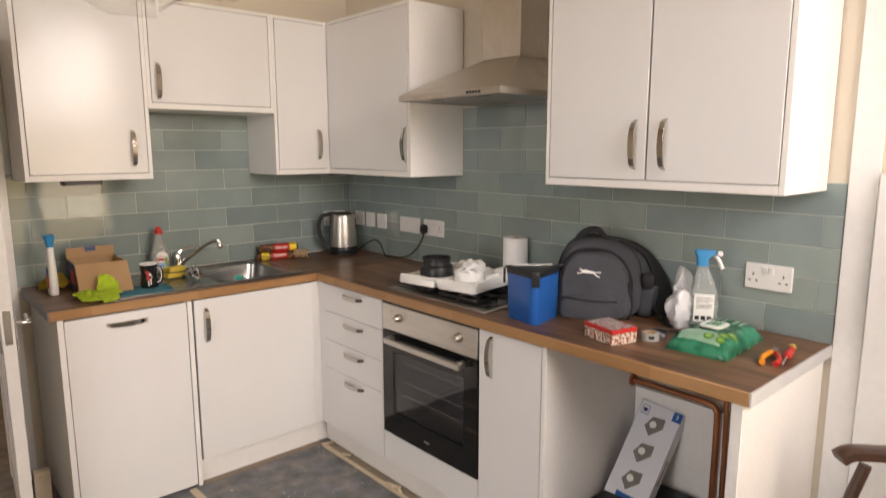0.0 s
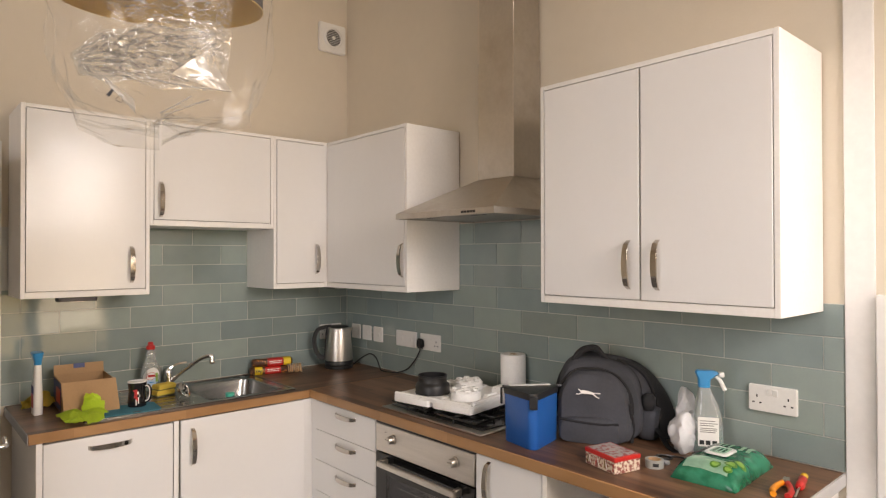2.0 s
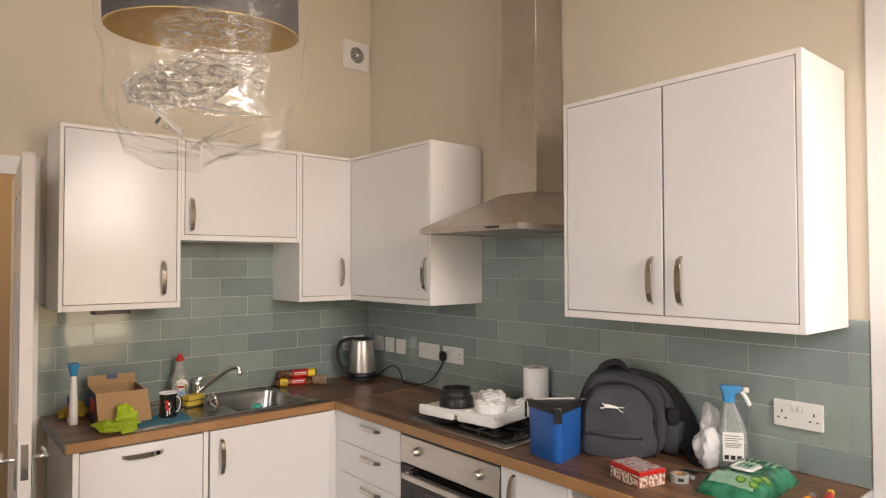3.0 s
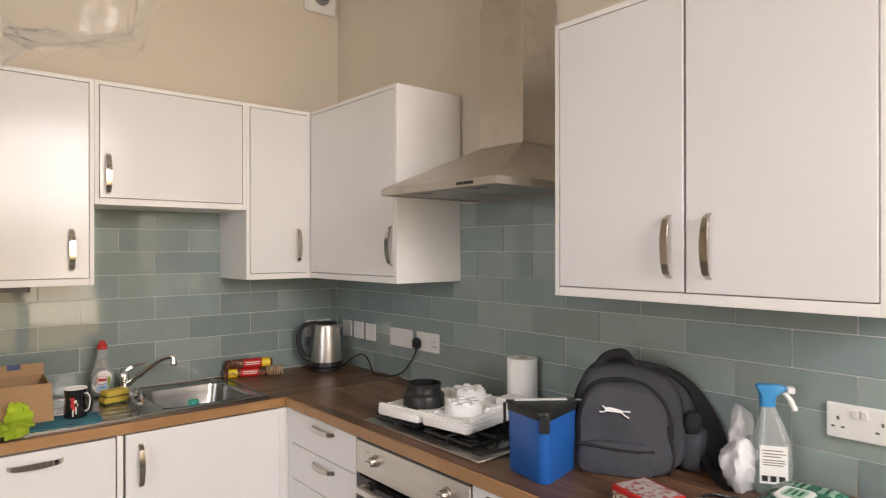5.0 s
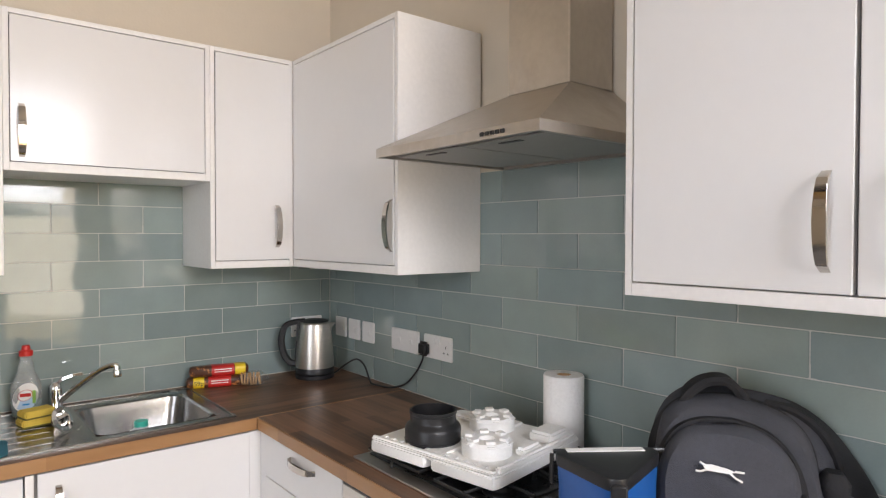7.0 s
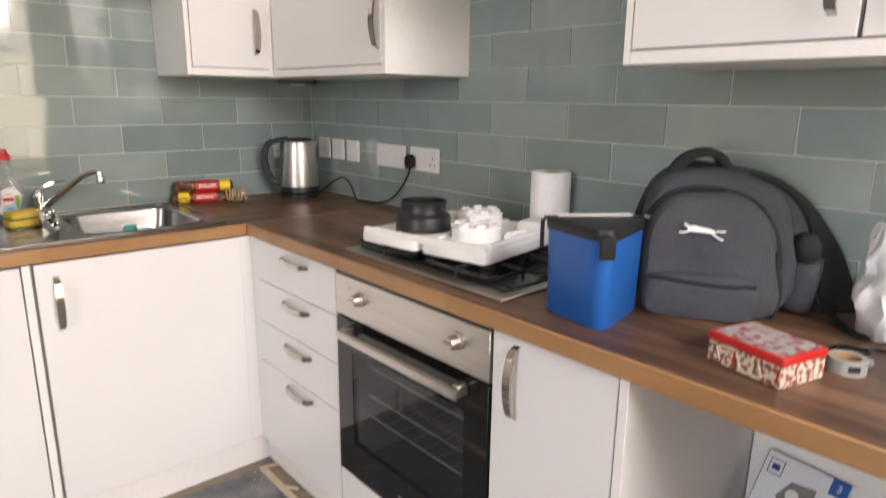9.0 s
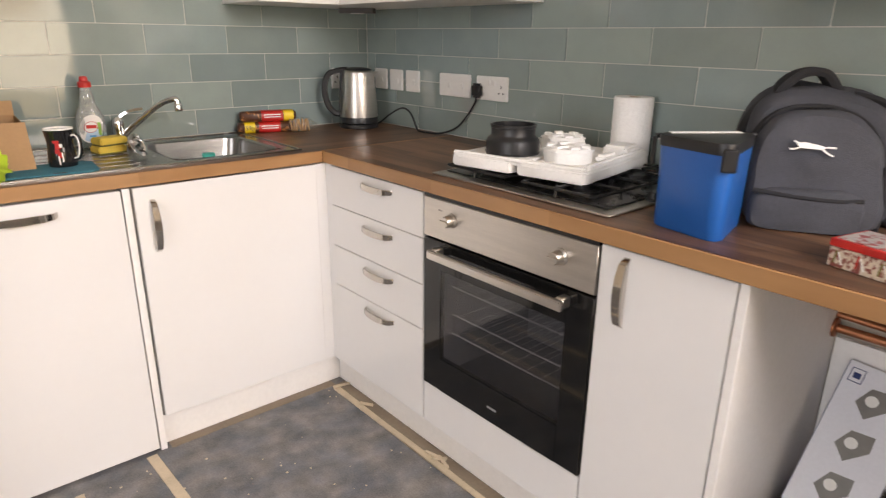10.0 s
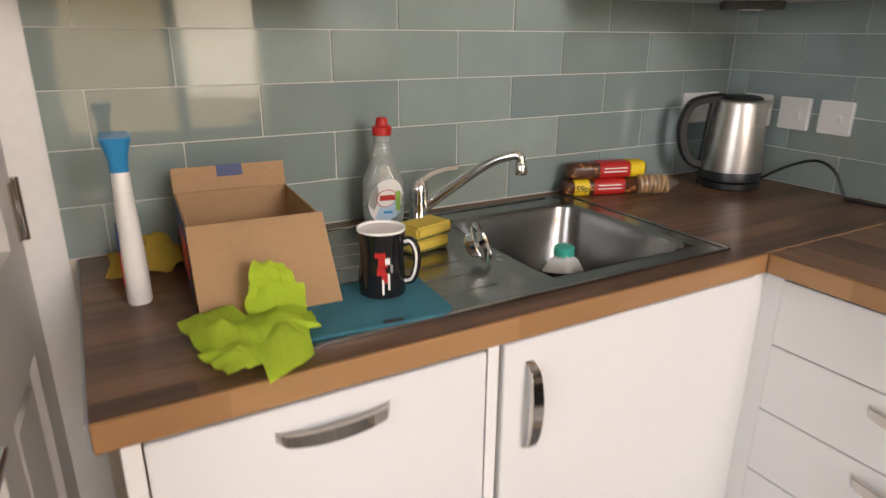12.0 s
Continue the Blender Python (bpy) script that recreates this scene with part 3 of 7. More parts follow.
NORTH_FACE = Matrix()                                   # a front that faces -y
EAST_FACE = Matrix.Rotation(radians(-90), 4, "Z")       # a front that faces -x


def handle(parent, x, y, z, vertical, east, length=0.160):
    part("handle", moved(bow(length, vertical), Matrix.Translation((x, y, z)) @ (EAST_FACE if east else NORTH_FACE)), HANDLE, parent, "satin nickel bow handle", at_world=True)


def front(parent, name, east, a0, a1, z0, z1, face, thick=0.018, bevel=0.0015, material=UNIT):
    """A door or drawer front; a0..a1 along the wall, face: place of its outer side."""
    if east:
        bm = box(face, face + thick, a0, a1, z0, z1, bevel, 2)
    else:
        bm = box(a0, a1, face, face + thick, z0, z1, bevel, 2)
    return part(name, bm, material, parent, at_world=True)


def carcass(parent, east, a0, a1, z0, z1, face, back=0.0, t=0.016, rail=0.026, top=0.016, inner=True):
    """Open-fronted box of panels; the door sits inside its front edges."""
    a0, a1 = min(a0, a1), max(a0, a1)
    parts = [("side_panel", a0, a0 + t, z0, z1), ("side_panel", a1 - t, a1, z0, z1), ("bottom_panel", a0 + t, a1 - t, z0, z0 + rail), ("top_panel", a0 + t, a1 - t, z1 - top, z1)]
    for name, b0, b1, c0, c1 in parts:
        bm = box(face, back, b0, b1, c0, c1, 0.001) if east else box(b0, b1, face, back, c0, c1, 0.001)
        part(name, bm, UNIT_EDGE, parent, at_world=True)
    # Solid block filling the carcass; its dark colour shades the gaps round the doors.
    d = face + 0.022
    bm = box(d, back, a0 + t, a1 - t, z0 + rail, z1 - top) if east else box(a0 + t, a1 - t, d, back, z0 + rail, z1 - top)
    part("inside", bm, UNIT_INSIDE_SHADE, parent, at_world=True)


WALL_FACE_N, WALL_FACE_E = -0.330, -0.346
G = 0.0028


def wall_cabinet(label, east, a0, a1, z0, z1, doors, handles):
    face = WALL_FACE_E if east else WALL_FACE_N
    lo, hi = min(a0, a1), max(a0, a1)
    back = -0.009
    m = Matrix.Translation((face, lo, z0) if east else (lo, face, z0))
    c = thing("wall_cabinet", m, label, "wall cabinet", "white wall cabinets")
    carcass(c, east, lo, hi, z0, z1, face, back)
    for d0, d1 in doors:
        front(c, "door", east, min(d0, d1) + G, max(d0, d1) - G, z0 + 0.026 + G, z1 - 0.016 - G, face - 0.0015)
    for a, z in handles:
        if east:
            handle(c, face - 0.0015, a, z, True, True)
        else:
            handle(c, a, face - 0.0015, z, True, False)
    return c


WB, WT = 1.392, 2.184
wall_cabinet("white gloss wall cabinet beside the open door", False, -1.757, -1.268, WB, WT, [(-1.741, -1.284)], [(-1.345, 1.527)])
wall_cabinet("short white gloss bridging cabinet above the sink", False, -1.2675, -0.664, 1.703, WT, [(-1.2515, -0.680)], [(-1.221, 1.824)])
wall_cabinet("narrow white gloss wall cabinet in the corner", False, -0.6635, -0.3465, WB, WT, [(-0.6475, -0.3465)], [(-0.413, 1.547)])
corner_cab = wall_cabinet("white gloss corner wall cabinet beside the hood", True, -1.033, -0.3305, WB, WT, [(-1.017, -0.3325)], [(-1.002, 1.542)])
part("corner_body", box(-0.3445, -0.009, -0.3302, -0.009, WB, WT, 0.001), UNIT_EDGE, corner_cab, at_world=True)
wall_cabinet("wide two-door white gloss wall cabinet", True, -2.664, -1.831, WB, WT + 0.005, [(-2.648, -2.2405), (-2.2395, -1.847)], [(-2.199, 1.534), (-2.302, 1.534)])

# base units
dish = thing("dishwasher", Matrix.Translation((-1.70, FRONT, 0)), "integrated dishwasher behind a white gloss door", "dishwasher")
front(dish, "door", False, -1.718, -1.252, 0.012, 0.862, FRONT)
part("body", box(-1.708, -1.256, FRONT + 0.022, -0.03, 0.09, 0.865), UNIT_INSIDE_SHADE, dish, at_world=True)
for x in (-1.68, -1.29):
    for y in (-0.55, -0.08):
        part("foot", moved(lathe([(0.018, 0), (0.018, 0.012), (0.008, 0.014), (0.008, 0.09)], 12), Matrix.Translation((x, y, 0))), BLACK, dish, at_world=True)
handle(dish, -1.491, FRONT, 0.822, False, False)
tagged(part("end_panel", box(-1.742, -1.7205, FRONT - 0.001, -0.010, 0.0, 0.870, 0.001), UNIT_EDGE), "white end panel beside the dishwasher", "panel")
tagged(part("filler_post", box(-1.2475, -1.2275, FRONT + 0.003, -0.30, 0.0, 0.866, 0.001), UNIT_EDGE), "narrow white filler panel between the units", "panel")

sink_unit = thing("base_cabinet", Matrix.Translation((-0.93, FRONT, 0)), "white gloss sink base cabinet with a nickel handle", "base cabinet", "white base cabinets")
front(sink_unit, "door", False, -1.2190, -0.6315, 0.118, 0.864, FRONT)
part("corner_filler", box(-0.6312, -0.5755, FRONT + 0.001, FRONT + 0.018, 0.118, 0.866), UNIT, sink_unit, at_world=True)
part("body", merge(box(-1.2255, -0.62, FRONT + 0.022, -0.02, 0.112, 0.70), box(-1.2255, -1.20, FRONT + 0.022, -0.02, 0.70, 0.868)), UNIT_INSIDE_SHADE, sink_unit, at_world=True)
part("plinth", box(-1.2265, -0.545, -0.562, -0.548, 0.003, 0.116), UNIT_EDGE, sink_unit, "white plinth board", at_world=True)
handle(sink_unit, -1.171, FRONT, 0.746, True, False)

drawers = thing("drawer_unit", Matrix.Translation((FRONT, -0.88, 0)), "white gloss four-drawer unit with nickel handles", "drawer unit")
zs = (0.118, 0.431, 0.579, 0.725, 0.864)
for z0, z1 in zip(zs, zs[1:]):
    front(drawers, "drawer_front", True, -1.130, -0.6315, z0 + 0.0014, z1 - 0.0014, FRONT)
for z in (0.832, 0.689, 0.544, 0.399):
    handle(drawers, FRONT, -0.901, z, False, True, 0.155)
part("corner_filler", box(FRONT + 0.001, FRONT + 0.018, -0.6312, FRONT + 0.0005, 0.118, 0.866), UNIT, drawers, at_world=True)
part("body", box(FRONT + 0.022, -0.02, -1.130, -0.62, 0.112, 0.868), UNIT_INSIDE_SHADE, drawers, at_world=True)
part("plinth", box(-0.556, -0.541, -1.131, -0.564, 0.003, 0.116), UNIT_EDGE, drawers, "white plinth board", at_world=True)

# oven
OY0, OY1 = -1.733, -1.138
housing = thing("oven_housing", Matrix.Translation((FRONT, -1.435, 0)), "white panel and plinth under the oven", "oven housing")
front(housing, "lower_panel", True, OY0 - 0.001, OY1 + 0.003, 0.118, 0.258, FRONT)
part("plinth", box(-0.556, -0.541, -1.735, -1.1315, 0.003, 0.116), UNIT_EDGE, housing, at_world=True)
part("shelf", box(FRONT + 0.02, -0.02, OY0, OY1, 0.20, 0.256), UNIT_INSIDE_SHADE, housing, at_world=True)
oven = thing("oven", Matrix.Translation((FRONT, -1.435, 0.259)), "built-in steel and black glass electric oven", "oven")
part("fascia", box(FRONT - 0.004, FRONT + 0.01, OY0, OY1, 0.742, 0.858, 0.002), STEEL, oven, "brushed steel control panel", at_world=True)
for y in (-1.257, -1.633):
    k = part("knob", moved(merge(lathe([(0.021, 0), (0.021, 0.004), (0.0165, 0.006), (0.0155, 0.024), (0.0135, 0.027)], 28), box(-0.0035, 0.0035, -0.0155, 0.0155, 0.024, 0.032, 0.001)),
                           Matrix.Translation((FRONT - 0.004, y, 0.808)) @ Matrix.Rotation(radians(-90), 4, "Y")), STEEL, oven, "steel control knob", at_world=True)
for y, s in ((-1.215, 0.004), (-1.205, 0.006)):
    part("dial_mark", box(FRONT - 0.0046, FRONT - 0.0038, y - s / 2, y + s / 2, 0.826, 0.829), LABEL_INK, oven, at_world=True)
# glass door: a frame round the clear pane
gx0, gx1 = FRONT - 0.004, FRONT + 0.014
bm = box(gx0, gx1, OY0, OY0 + 0.075, 0.262, 0.736, 0.0015)
box(gx0, gx1, OY1 - 0.075, OY1, 0.262, 0.736, 0.0015, bm=bm)
box(gx0, gx1, OY0 + 0.075, OY1 - 0.075, 0.262, 0.368, 0.0, bm=bm)
box(gx0, gx1, OY0 + 0.075, OY1 - 0.075, 0.650, 0.736, 0.0, bm=bm)
part("door_glass", bm, BLACK_GLASS, oven, "black glass oven door", at_world=True)
OVEN_PANE = clear_film("smoked_oven_pane", (0.54, 0.54, 0.55), 0.06, 0.03, 0.0, 2, 1.001)
pane = part("window_pane", box(gx0 + 0.002, gx0 + 0.006, OY0 + 0.075, OY1 - 0.075, 0.368, 0.650), OVEN_PANE, oven, "smoked glass pane", at_world=True)
pane.visible_shadow = False
bm = box(FRONT + 0.42, FRONT + 0.43, OY0 + 0.05, OY1 - 0.05, 0.30, 0.70)
for args in ((FRONT + 0.016, FRONT + 0.43, OY0 + 0.04, OY0 + 0.05, 0.30, 0.70), (FRONT + 0.016, FRONT + 0.43, OY1 - 0.05, OY1 - 0.04, 0.30, 0.70),
             (FRONT + 0.016, FRONT + 0.43, OY0 + 0.04, OY1 - 0.04, 0.29, 0.30), (FRONT + 0.016, FRONT + 0.43, OY0 + 0.04, OY1 - 0.04, 0.70, 0.71)):
    box(*args, bm=bm)
part("cavity", bm, CAVITY, oven, "grey enamelled oven cavity", at_world=True)
for z in (0.425, 0.488, 0.577):
    bm = tube([(-0.53, OY0 + 0.055, z), (-0.53, OY1 - 0.055, z)], 0.0024, 1, 8, False)
    for i in range(9):
        y = OY0 + 0.08 + i * (OY1 - OY0 - 0.16) / 8
        merge(bm, tube([(-0.53, y, z), (FRONT + 0.40, y, z)], 0.0008, 1, 5, False))
    merge(bm, tube([(FRONT + 0.40, OY0 + 0.055, z), (FRONT + 0.40, OY1 - 0.055, z)], 0.003, 1, 6, False))
    part("rack", bm, WIRE, oven, "chrome wire rack", at_world=True)
bm = box(FRONT - 0.048, FRONT - 0.032, -1.676, -1.200, 0.694, 0.718, 0.003, 2)
part("handle_bar", bm, STEEL, oven, "brushed steel handle bar", at_world=True)
for y in (-1.660, -1.216):
    part("handle_mount", box(FRONT - 0.034, FRONT - 0.003, y - 0.011, y + 0.011, 0.694, 0.722, 0.003), STEEL, oven, at_world=True)
part("maker_mark", box(gx0 - 0.0006, gx0 + 0.0004, -1.452, -1.418, 0.303, 0.309), GREY_PLASTIC, oven, "small pale maker's mark", at_world=True)
part("top_trim", box(FRONT - 0.002, FRONT + 0.01, OY0, OY1, 0.8582, 0.866), BLACK, oven, at_world=True)

narrow = thing("base_cabinet", Matrix.Translation((FRONT, -1.885, 0)), "narrow white gloss base cabinet beside the oven", "base cabinet", "white base cabinets")
front(narrow, "door", True, -2.034, -1.738, 0.118, 0.864, FRONT)
handle(narrow, FRONT, -1.803, 0.770, True, True)
part("body", box(FRONT + 0.022, -0.02, -2.036, -1.737, 0.112, 0.868), UNIT_INSIDE_SHADE, narrow, at_world=True)
part("plinth", box(-0.556, -0.541, -2.036, -1.7355, 0.003, 0.116), UNIT_EDGE, narrow, at_world=True)
tagged(part("side_panel", box(FRONT - 0.001, -0.022, -2.056, -2.0375, 0.0, 0.870, 0.001), UNIT_EDGE), "white side panel of the empty appliance bay", "panel")
tagged(part("end_panel", box(-0.600, -0.002, -2.699, -2.668, 0.0, 0.870, 0.0015), UNIT_EDGE), "thick white end panel under the worktop", "panel")
tagged(part("back_panel", box(-0.034, -0.02, -2.42, -2.06, 0.02, 0.59, 0.001), UNIT_EDGE), "pale board standing in the appliance bay", "panel")

# copper pipe in the bay
pipe = thing("copper_pipe", Matrix.Translation((-0.06, -2.2, 0.6)), "dull copper pipe running along the bay wall", "pipe")
part("pipe_run", tube([(-0.055, -2.057, 0.622), (-0.055, -2.20, 0.622), (-0.055, -2.36, 0.618), (-0.055, -2.392, 0.60), (-0.055, -2.398, 0.56), (-0.055, -2.398, 0.3), (-0.055, -2.398, 0.0)], 0.011, 36), COPPER, pipe, at_world=True)
part("pipe_run", tube([(-0.05, -2.057, 0.655), (-0.05, -2.40, 0.645), (-0.05, -2.425, 0.62), (-0.05, -2.43, 0.3), (-0.05, -2.43, 0.0)], 0.0085, 30), COPPER, pipe, at_world=True)
part("grommet", moved(lathe([(0.024, 0), (0.024, 0.006), (0.012, 0.008)], 20), Matrix.Translation((-0.055, -2.0562, 0.622)) @ Matrix.Rotation(radians(90), 4, "X")), COPPER, pipe, at_world=True)
valve = tagged(part("drain_valve", merge(box(-0.05, -0.012, -2.56, -2.46, 0.33, 0.37, 0.006), moved(lathe([(0.014, 0), (0.014, 0.05), (0.02, 0.052), (0.02, 0.07)], 16), Matrix.Translation((-0.05, -2.51, 0.35)) @ Matrix.Rotation(radians(-90), 4, "Y"))), WHITE_PLASTIC), "white plastic waste fitting on the bay wall", "pipe fitting")

# worktops
WTL, SX0, SX1, SY0, SY1 = -1.766, -1.062, -0.708, -0.508, -0.128      # left end; sink bowl opening
wt_n = thing("worktop", Matrix.Translation((-1.2, -0.6, UNDER)), "dark walnut block worktop with oak front edge, under the sink", "worktop", "worktops")
SEAM_X, SEAM_Y = -0.607, -0.600
bm = bmesh.new()
for x0, x1, y0, y1 in ((WTL, SX0, SEAM_Y + 0.006, -0.009), (SX1, -0.002, SEAM_Y + 0.006, -0.009), (SX0, SX1, SEAM_Y + 0.006, SY0), (SX0, SX1, SY1, -0.009)):
    box(x0, x1, y0, y1, UNDER, TOP, bm=bm)
part("top", bm, WALNUT_X, wt_n, at_world=True)
part("front_edge", box(WTL, SEAM_X - 0.001, SEAM_Y - 0.001, SEAM_Y + 0.0055, UNDER, TOP - 0.0006, 0.0015), OAK_X, wt_n, "oak-coloured front edge", at_world=True)
part("end_trim", box(WTL - 0.004, WTL - 0.0005, SEAM_Y + 0.004, -0.009, UNDER, TOP - 0.001, 0.001), GREY_PLASTIC, wt_n, "grey end trim", at_world=True)
wt_e = thing("worktop", Matrix.Translation((-0.6, -1.6, UNDER)), "dark walnut block worktop with oak front edge, round the hob", "worktop", "worktops")
part("top", box(SEAM_X + 0.006, -0.009, -2.714, SEAM_Y + 0.0035, UNDER, TOP), WALNUT_Y, wt_e, at_world=True)
part("front_edge", box(SEAM_X - 0.001, SEAM_X + 0.0055, -2.714, SEAM_Y - 0.002, UNDER, TOP - 0.0006, 0.0015), OAK_Y, wt_e, "oak-coloured front edge", at_world=True)
part("end_trim", box(SEAM_X, -0.009, -2.721, -2.7145, UNDER, TOP - 0.0005, 0.001), RAW_END, wt_e, "grey end trim", at_world=True)
part("joint_strip", box(SEAM_X + 0.001, -0.01, SEAM_Y + 0.0034, SEAM_Y + 0.0062, TOP - 0.004, TOP + 0.0008), OAK_Y, wt_e, "pale joint strip", at_world=True)

# sink
sink = thing("sink", Matrix.Translation((-1.1, -0.31, TOP)), "stainless steel sink with drainer, set in the worktop", "sink")
KX0, KX1, KY0, KY1 = -1.575, -0.657, -0.552, -0.062
bm = bmesh.new()
z0, z1 = TOP + 0.0005, TOP + 0.004
for x0, x1, y0, y1 in ((KX0, SX0, KY0, KY1), (SX1, KX1, KY0, KY1), (SX0, SX1, KY0, SY0), (SX0, SX1, SY1, KY1)):
    box(x0, x1, y0, y1, z0, z1, bm=bm)
part("rim", bm, SINK_STEEL, sink, at_world=True)
bm = bmesh.new()
rings = []
for w, d, r, z in ((0.356, 0.382, 0.05, z1 + 0.001), (0.342, 0.368, 0.05, z1 - 0.004), (0.330, 0.356, 0.05, TOP - 0.03), (0.308, 0.334, 0.055, TOP - 0.12), (0.288, 0.314, 0.06, TOP - 0.142), (0.23, 0.25, 0.06, TOP - 0.15), (0.06, 0.06, 0.029, TOP - 0.152)):
    rings.append([((SX0 + SX1) / 2 + x, (SY0 + SY1) / 2 + y, z) for x, y in rounded(w, d, r, 6)])
bm = loft(rings, cap=False)
bm.faces.new(bm.verts[-28:]) if len(rings[0]) == 28 else None
part("bowl", bm, SINK_STEEL, sink, at_world=True)
for i in range(6):
    y = -0.48 + i * 0.062
    part("drain_rib", box(-1.53, -1.16, y - 0.006, y + 0.006, z1 - 0.001, z1 + 0.0014, 0.001), SINK_STEEL, sink, at_world=True)
bm = bmesh.new()
for args in ((KX0, KX1, KY0, KY0 + 0.008), (KX0, KX1, KY1 - 0.008, KY1), (KX0, KX0 + 0.008, KY0 + 0.008, KY1 - 0.008), (KX1 - 0.008, KX1, KY0 + 0.008, KY1 - 0.008)):
    box(*args, z1 - 0.001, z1 + 0.003, 0.0015, bm=bm)
part("raised_edge", bm, SINK_STEEL, sink, at_world=True)
part("plug_strainer", moved(lathe([(0.04, 0), (0.04, 0.002), (0.03, 0.003), (0.028, 0.001), (0.005, 0.001)], 28), Matrix.Translation(((SX0 + SX1) / 2, (SY0 + SY1) / 2, TOP - 0.1522))), CHROME, sink, at_world=True)

# hood
hood = thing("cooker_hood", Matrix.Translation((-0.25, -1.435, 1.722)), "brushed steel chimney cooker hood over the hob", "cooker hood")
HX, HY0, HY1 = -0.494, -1.733, -1.142
ch = (-0.184, -1.555, -1.338)         # chimney front and sides
rings = [[(HX, HY0, 1.746), (HX, HY1, 1.746), (-0.009, HY1, 1.746), (-0.009, HY0, 1.746)],
         [(ch[0], ch[1], 1.900), (ch[0], ch[2], 1.900), (-0.009, ch[2], 1.900), (-0.009, ch[1], 1.900)]]
part("canopy", loft(rings), HOOD_STEEL, hood, at_world=True, flat=True)
for args in ((HX, HX + 0.012, HY0, HY1), (-0.021, -0.009, HY0, HY1), (HX + 0.012, -0.021, HY0, HY0 + 0.012), (HX + 0.012, -0.021, HY1 - 0.012, HY1)):
    part("skirt", box(*args, 1.722, 1.7458), HOOD_STEEL, hood, at_world=True)
part("underside", box(HX + 0.012, -0.021, HY0 + 0.012, HY1 - 0.012, 1.730, 1.742), FILTER, hood, at_world=True)
for y0, y1 in ((-1.705, -1.44), (-1.432, -1.17)):
    f = part("grease_filter", box(HX + 0.05, -0.06, y0, y1, 1.725, 1.7295, 0.001), FILTER, hood, "grey mesh grease filter", at_world=True)
    part("catch", box(HX + 0.075, HX + 0.09, (y0 + y1) / 2 - 0.035, (y0 + y1) / 2 + 0.035, 1.7235, 1.7262), BLACK, f, at_world=True)
for i in range(5):
    y = -1.565 - i * 0.016
    part("button", box(HX - 0.003, HX + 0.001, y - 0.006, y + 0.006, 1.729, 1.738, 0.001), BLACK, hood, at_world=True)
bm = bmesh.new()
box(ch[0], -0.009, ch[1], ch[2], 1.9003, 2.42, 0.0015, bm=bm)
part("chimney", bm, HOOD_STEEL, hood, at_world=True)
part("seam_strip", box(ch[0] - 0.0008, ch[0] + 0.0004, ch[1] + 0.001, ch[1] + 0.007, 1.902, 2.419), STEEL, hood, "bright folded seam", at_world=True)
part("chimney_upper", box(ch[0] + 0.006, -0.009, ch[1] + 0.006, ch[2] - 0.006, 2.421, CEIL - 0.15, 0.0015), HOOD_STEEL, hood, at_world=True)

# hob
hob = thing("gas_hob", Matrix.Translation((-0.31, -1.42, TOP)), "black four-burner gas hob with a steel surround", "hob")
part("base_plate", box(-0.556, -0.05, -1.722, -1.122, TOP + 0.0005, TOP + 0.006, 0.002), STEEL, hob, "steel surround", at_world=True)
part("enamel_tray", box(-0.515, -0.075, -1.690, -1.140, TOP + 0.006, TOP + 0.010, 0.0015), ENAMEL, hob, at_world=True)
for x, y, r in ((-0.42, -1.27, 0.037), (-0.42, -1.55, 0.030), (-0.19, -1.27, 0.030), (-0.19, -1.55, 0.045)):
    part("burner", moved(lathe([(r + 0.012, 0), (r + 0.012, 0.006), (r, 0.009), (r, 0.018), (r - 0.006, 0.020)], 28), Matrix.Translation((x, y, TOP + 0.010))), CAST, hob, "black burner cap", at_world=True)
    bm = bmesh.new()
    for a in range(4):
        c, s = math.cos(a * math.pi / 2), math.sin(a * math.pi / 2)
        merge(bm, tube([(x + 0.11 * c, y + 0.11 * s, TOP + 0.010), (x + 0.108 * c, y + 0.108 * s, TOP + 0.034), (x + 0.03 * c, y + 0.03 * s, TOP + 0.034)], 0.0042, 2, 6, False))
    o = 0.108
    merge(bm, tube([(x - o, y - o, TOP + 0.030), (x + o, y - o, TOP + 0.030), (x + o, y + o, TOP + 0.030), (x - o, y + o, TOP + 0.030), (x - o, y - o, TOP + 0.030)], 0.0042, 4, 6, False))
    part("pan_support", bm, CAST, hob, "black wire pan support", at_world=True)
for i in range(4):
    part("knob", moved(lathe([(0.017, 0), (0.017, 0.004), (0.013, 0.006), (0.012, 0.02), (0.01, 0.022)], 20), Matrix.Translation((-0.13 - i * 0.045 - 0.09, -1.706, TOP + 0.006))), BLACK, hob, at_world=True)

# ---- pendant lamp still in its wrapping ----
LX, LY, RIM = -1.690, -1.816, 2.153
HANG = Matrix.Translation((LX, LY, RIM + 0.21)) @ Vector((0, 0, 1)).rotation_difference(Vector((-0.063, -0.089, 1))).to_matrix().to_4x4()   # the shade hangs askew from its holder
SHADE = HANG @ Matrix.Translation((0, 0, -0.21))
lamp = thing("pendant_lamp", Matrix.Translation((LX, LY, CEIL)), "gold-lined drum pendant lamp still in clear plastic wrapping", "pendant lamp")
part("shade", moved(lathe([(0.222, 0), (0.2235, 0), (0.2235, 0.24), (0.222, 0.24)], 64, False), SHADE), SHADE_OUT, lamp, "dark drum shade", at_world=True)
part("shade_lining", moved(lathe([(0.2212, 0.0), (0.2212, 0.24)], 64, False), SHADE), BRASS_IN, lamp, "gold lining", at_world=True)
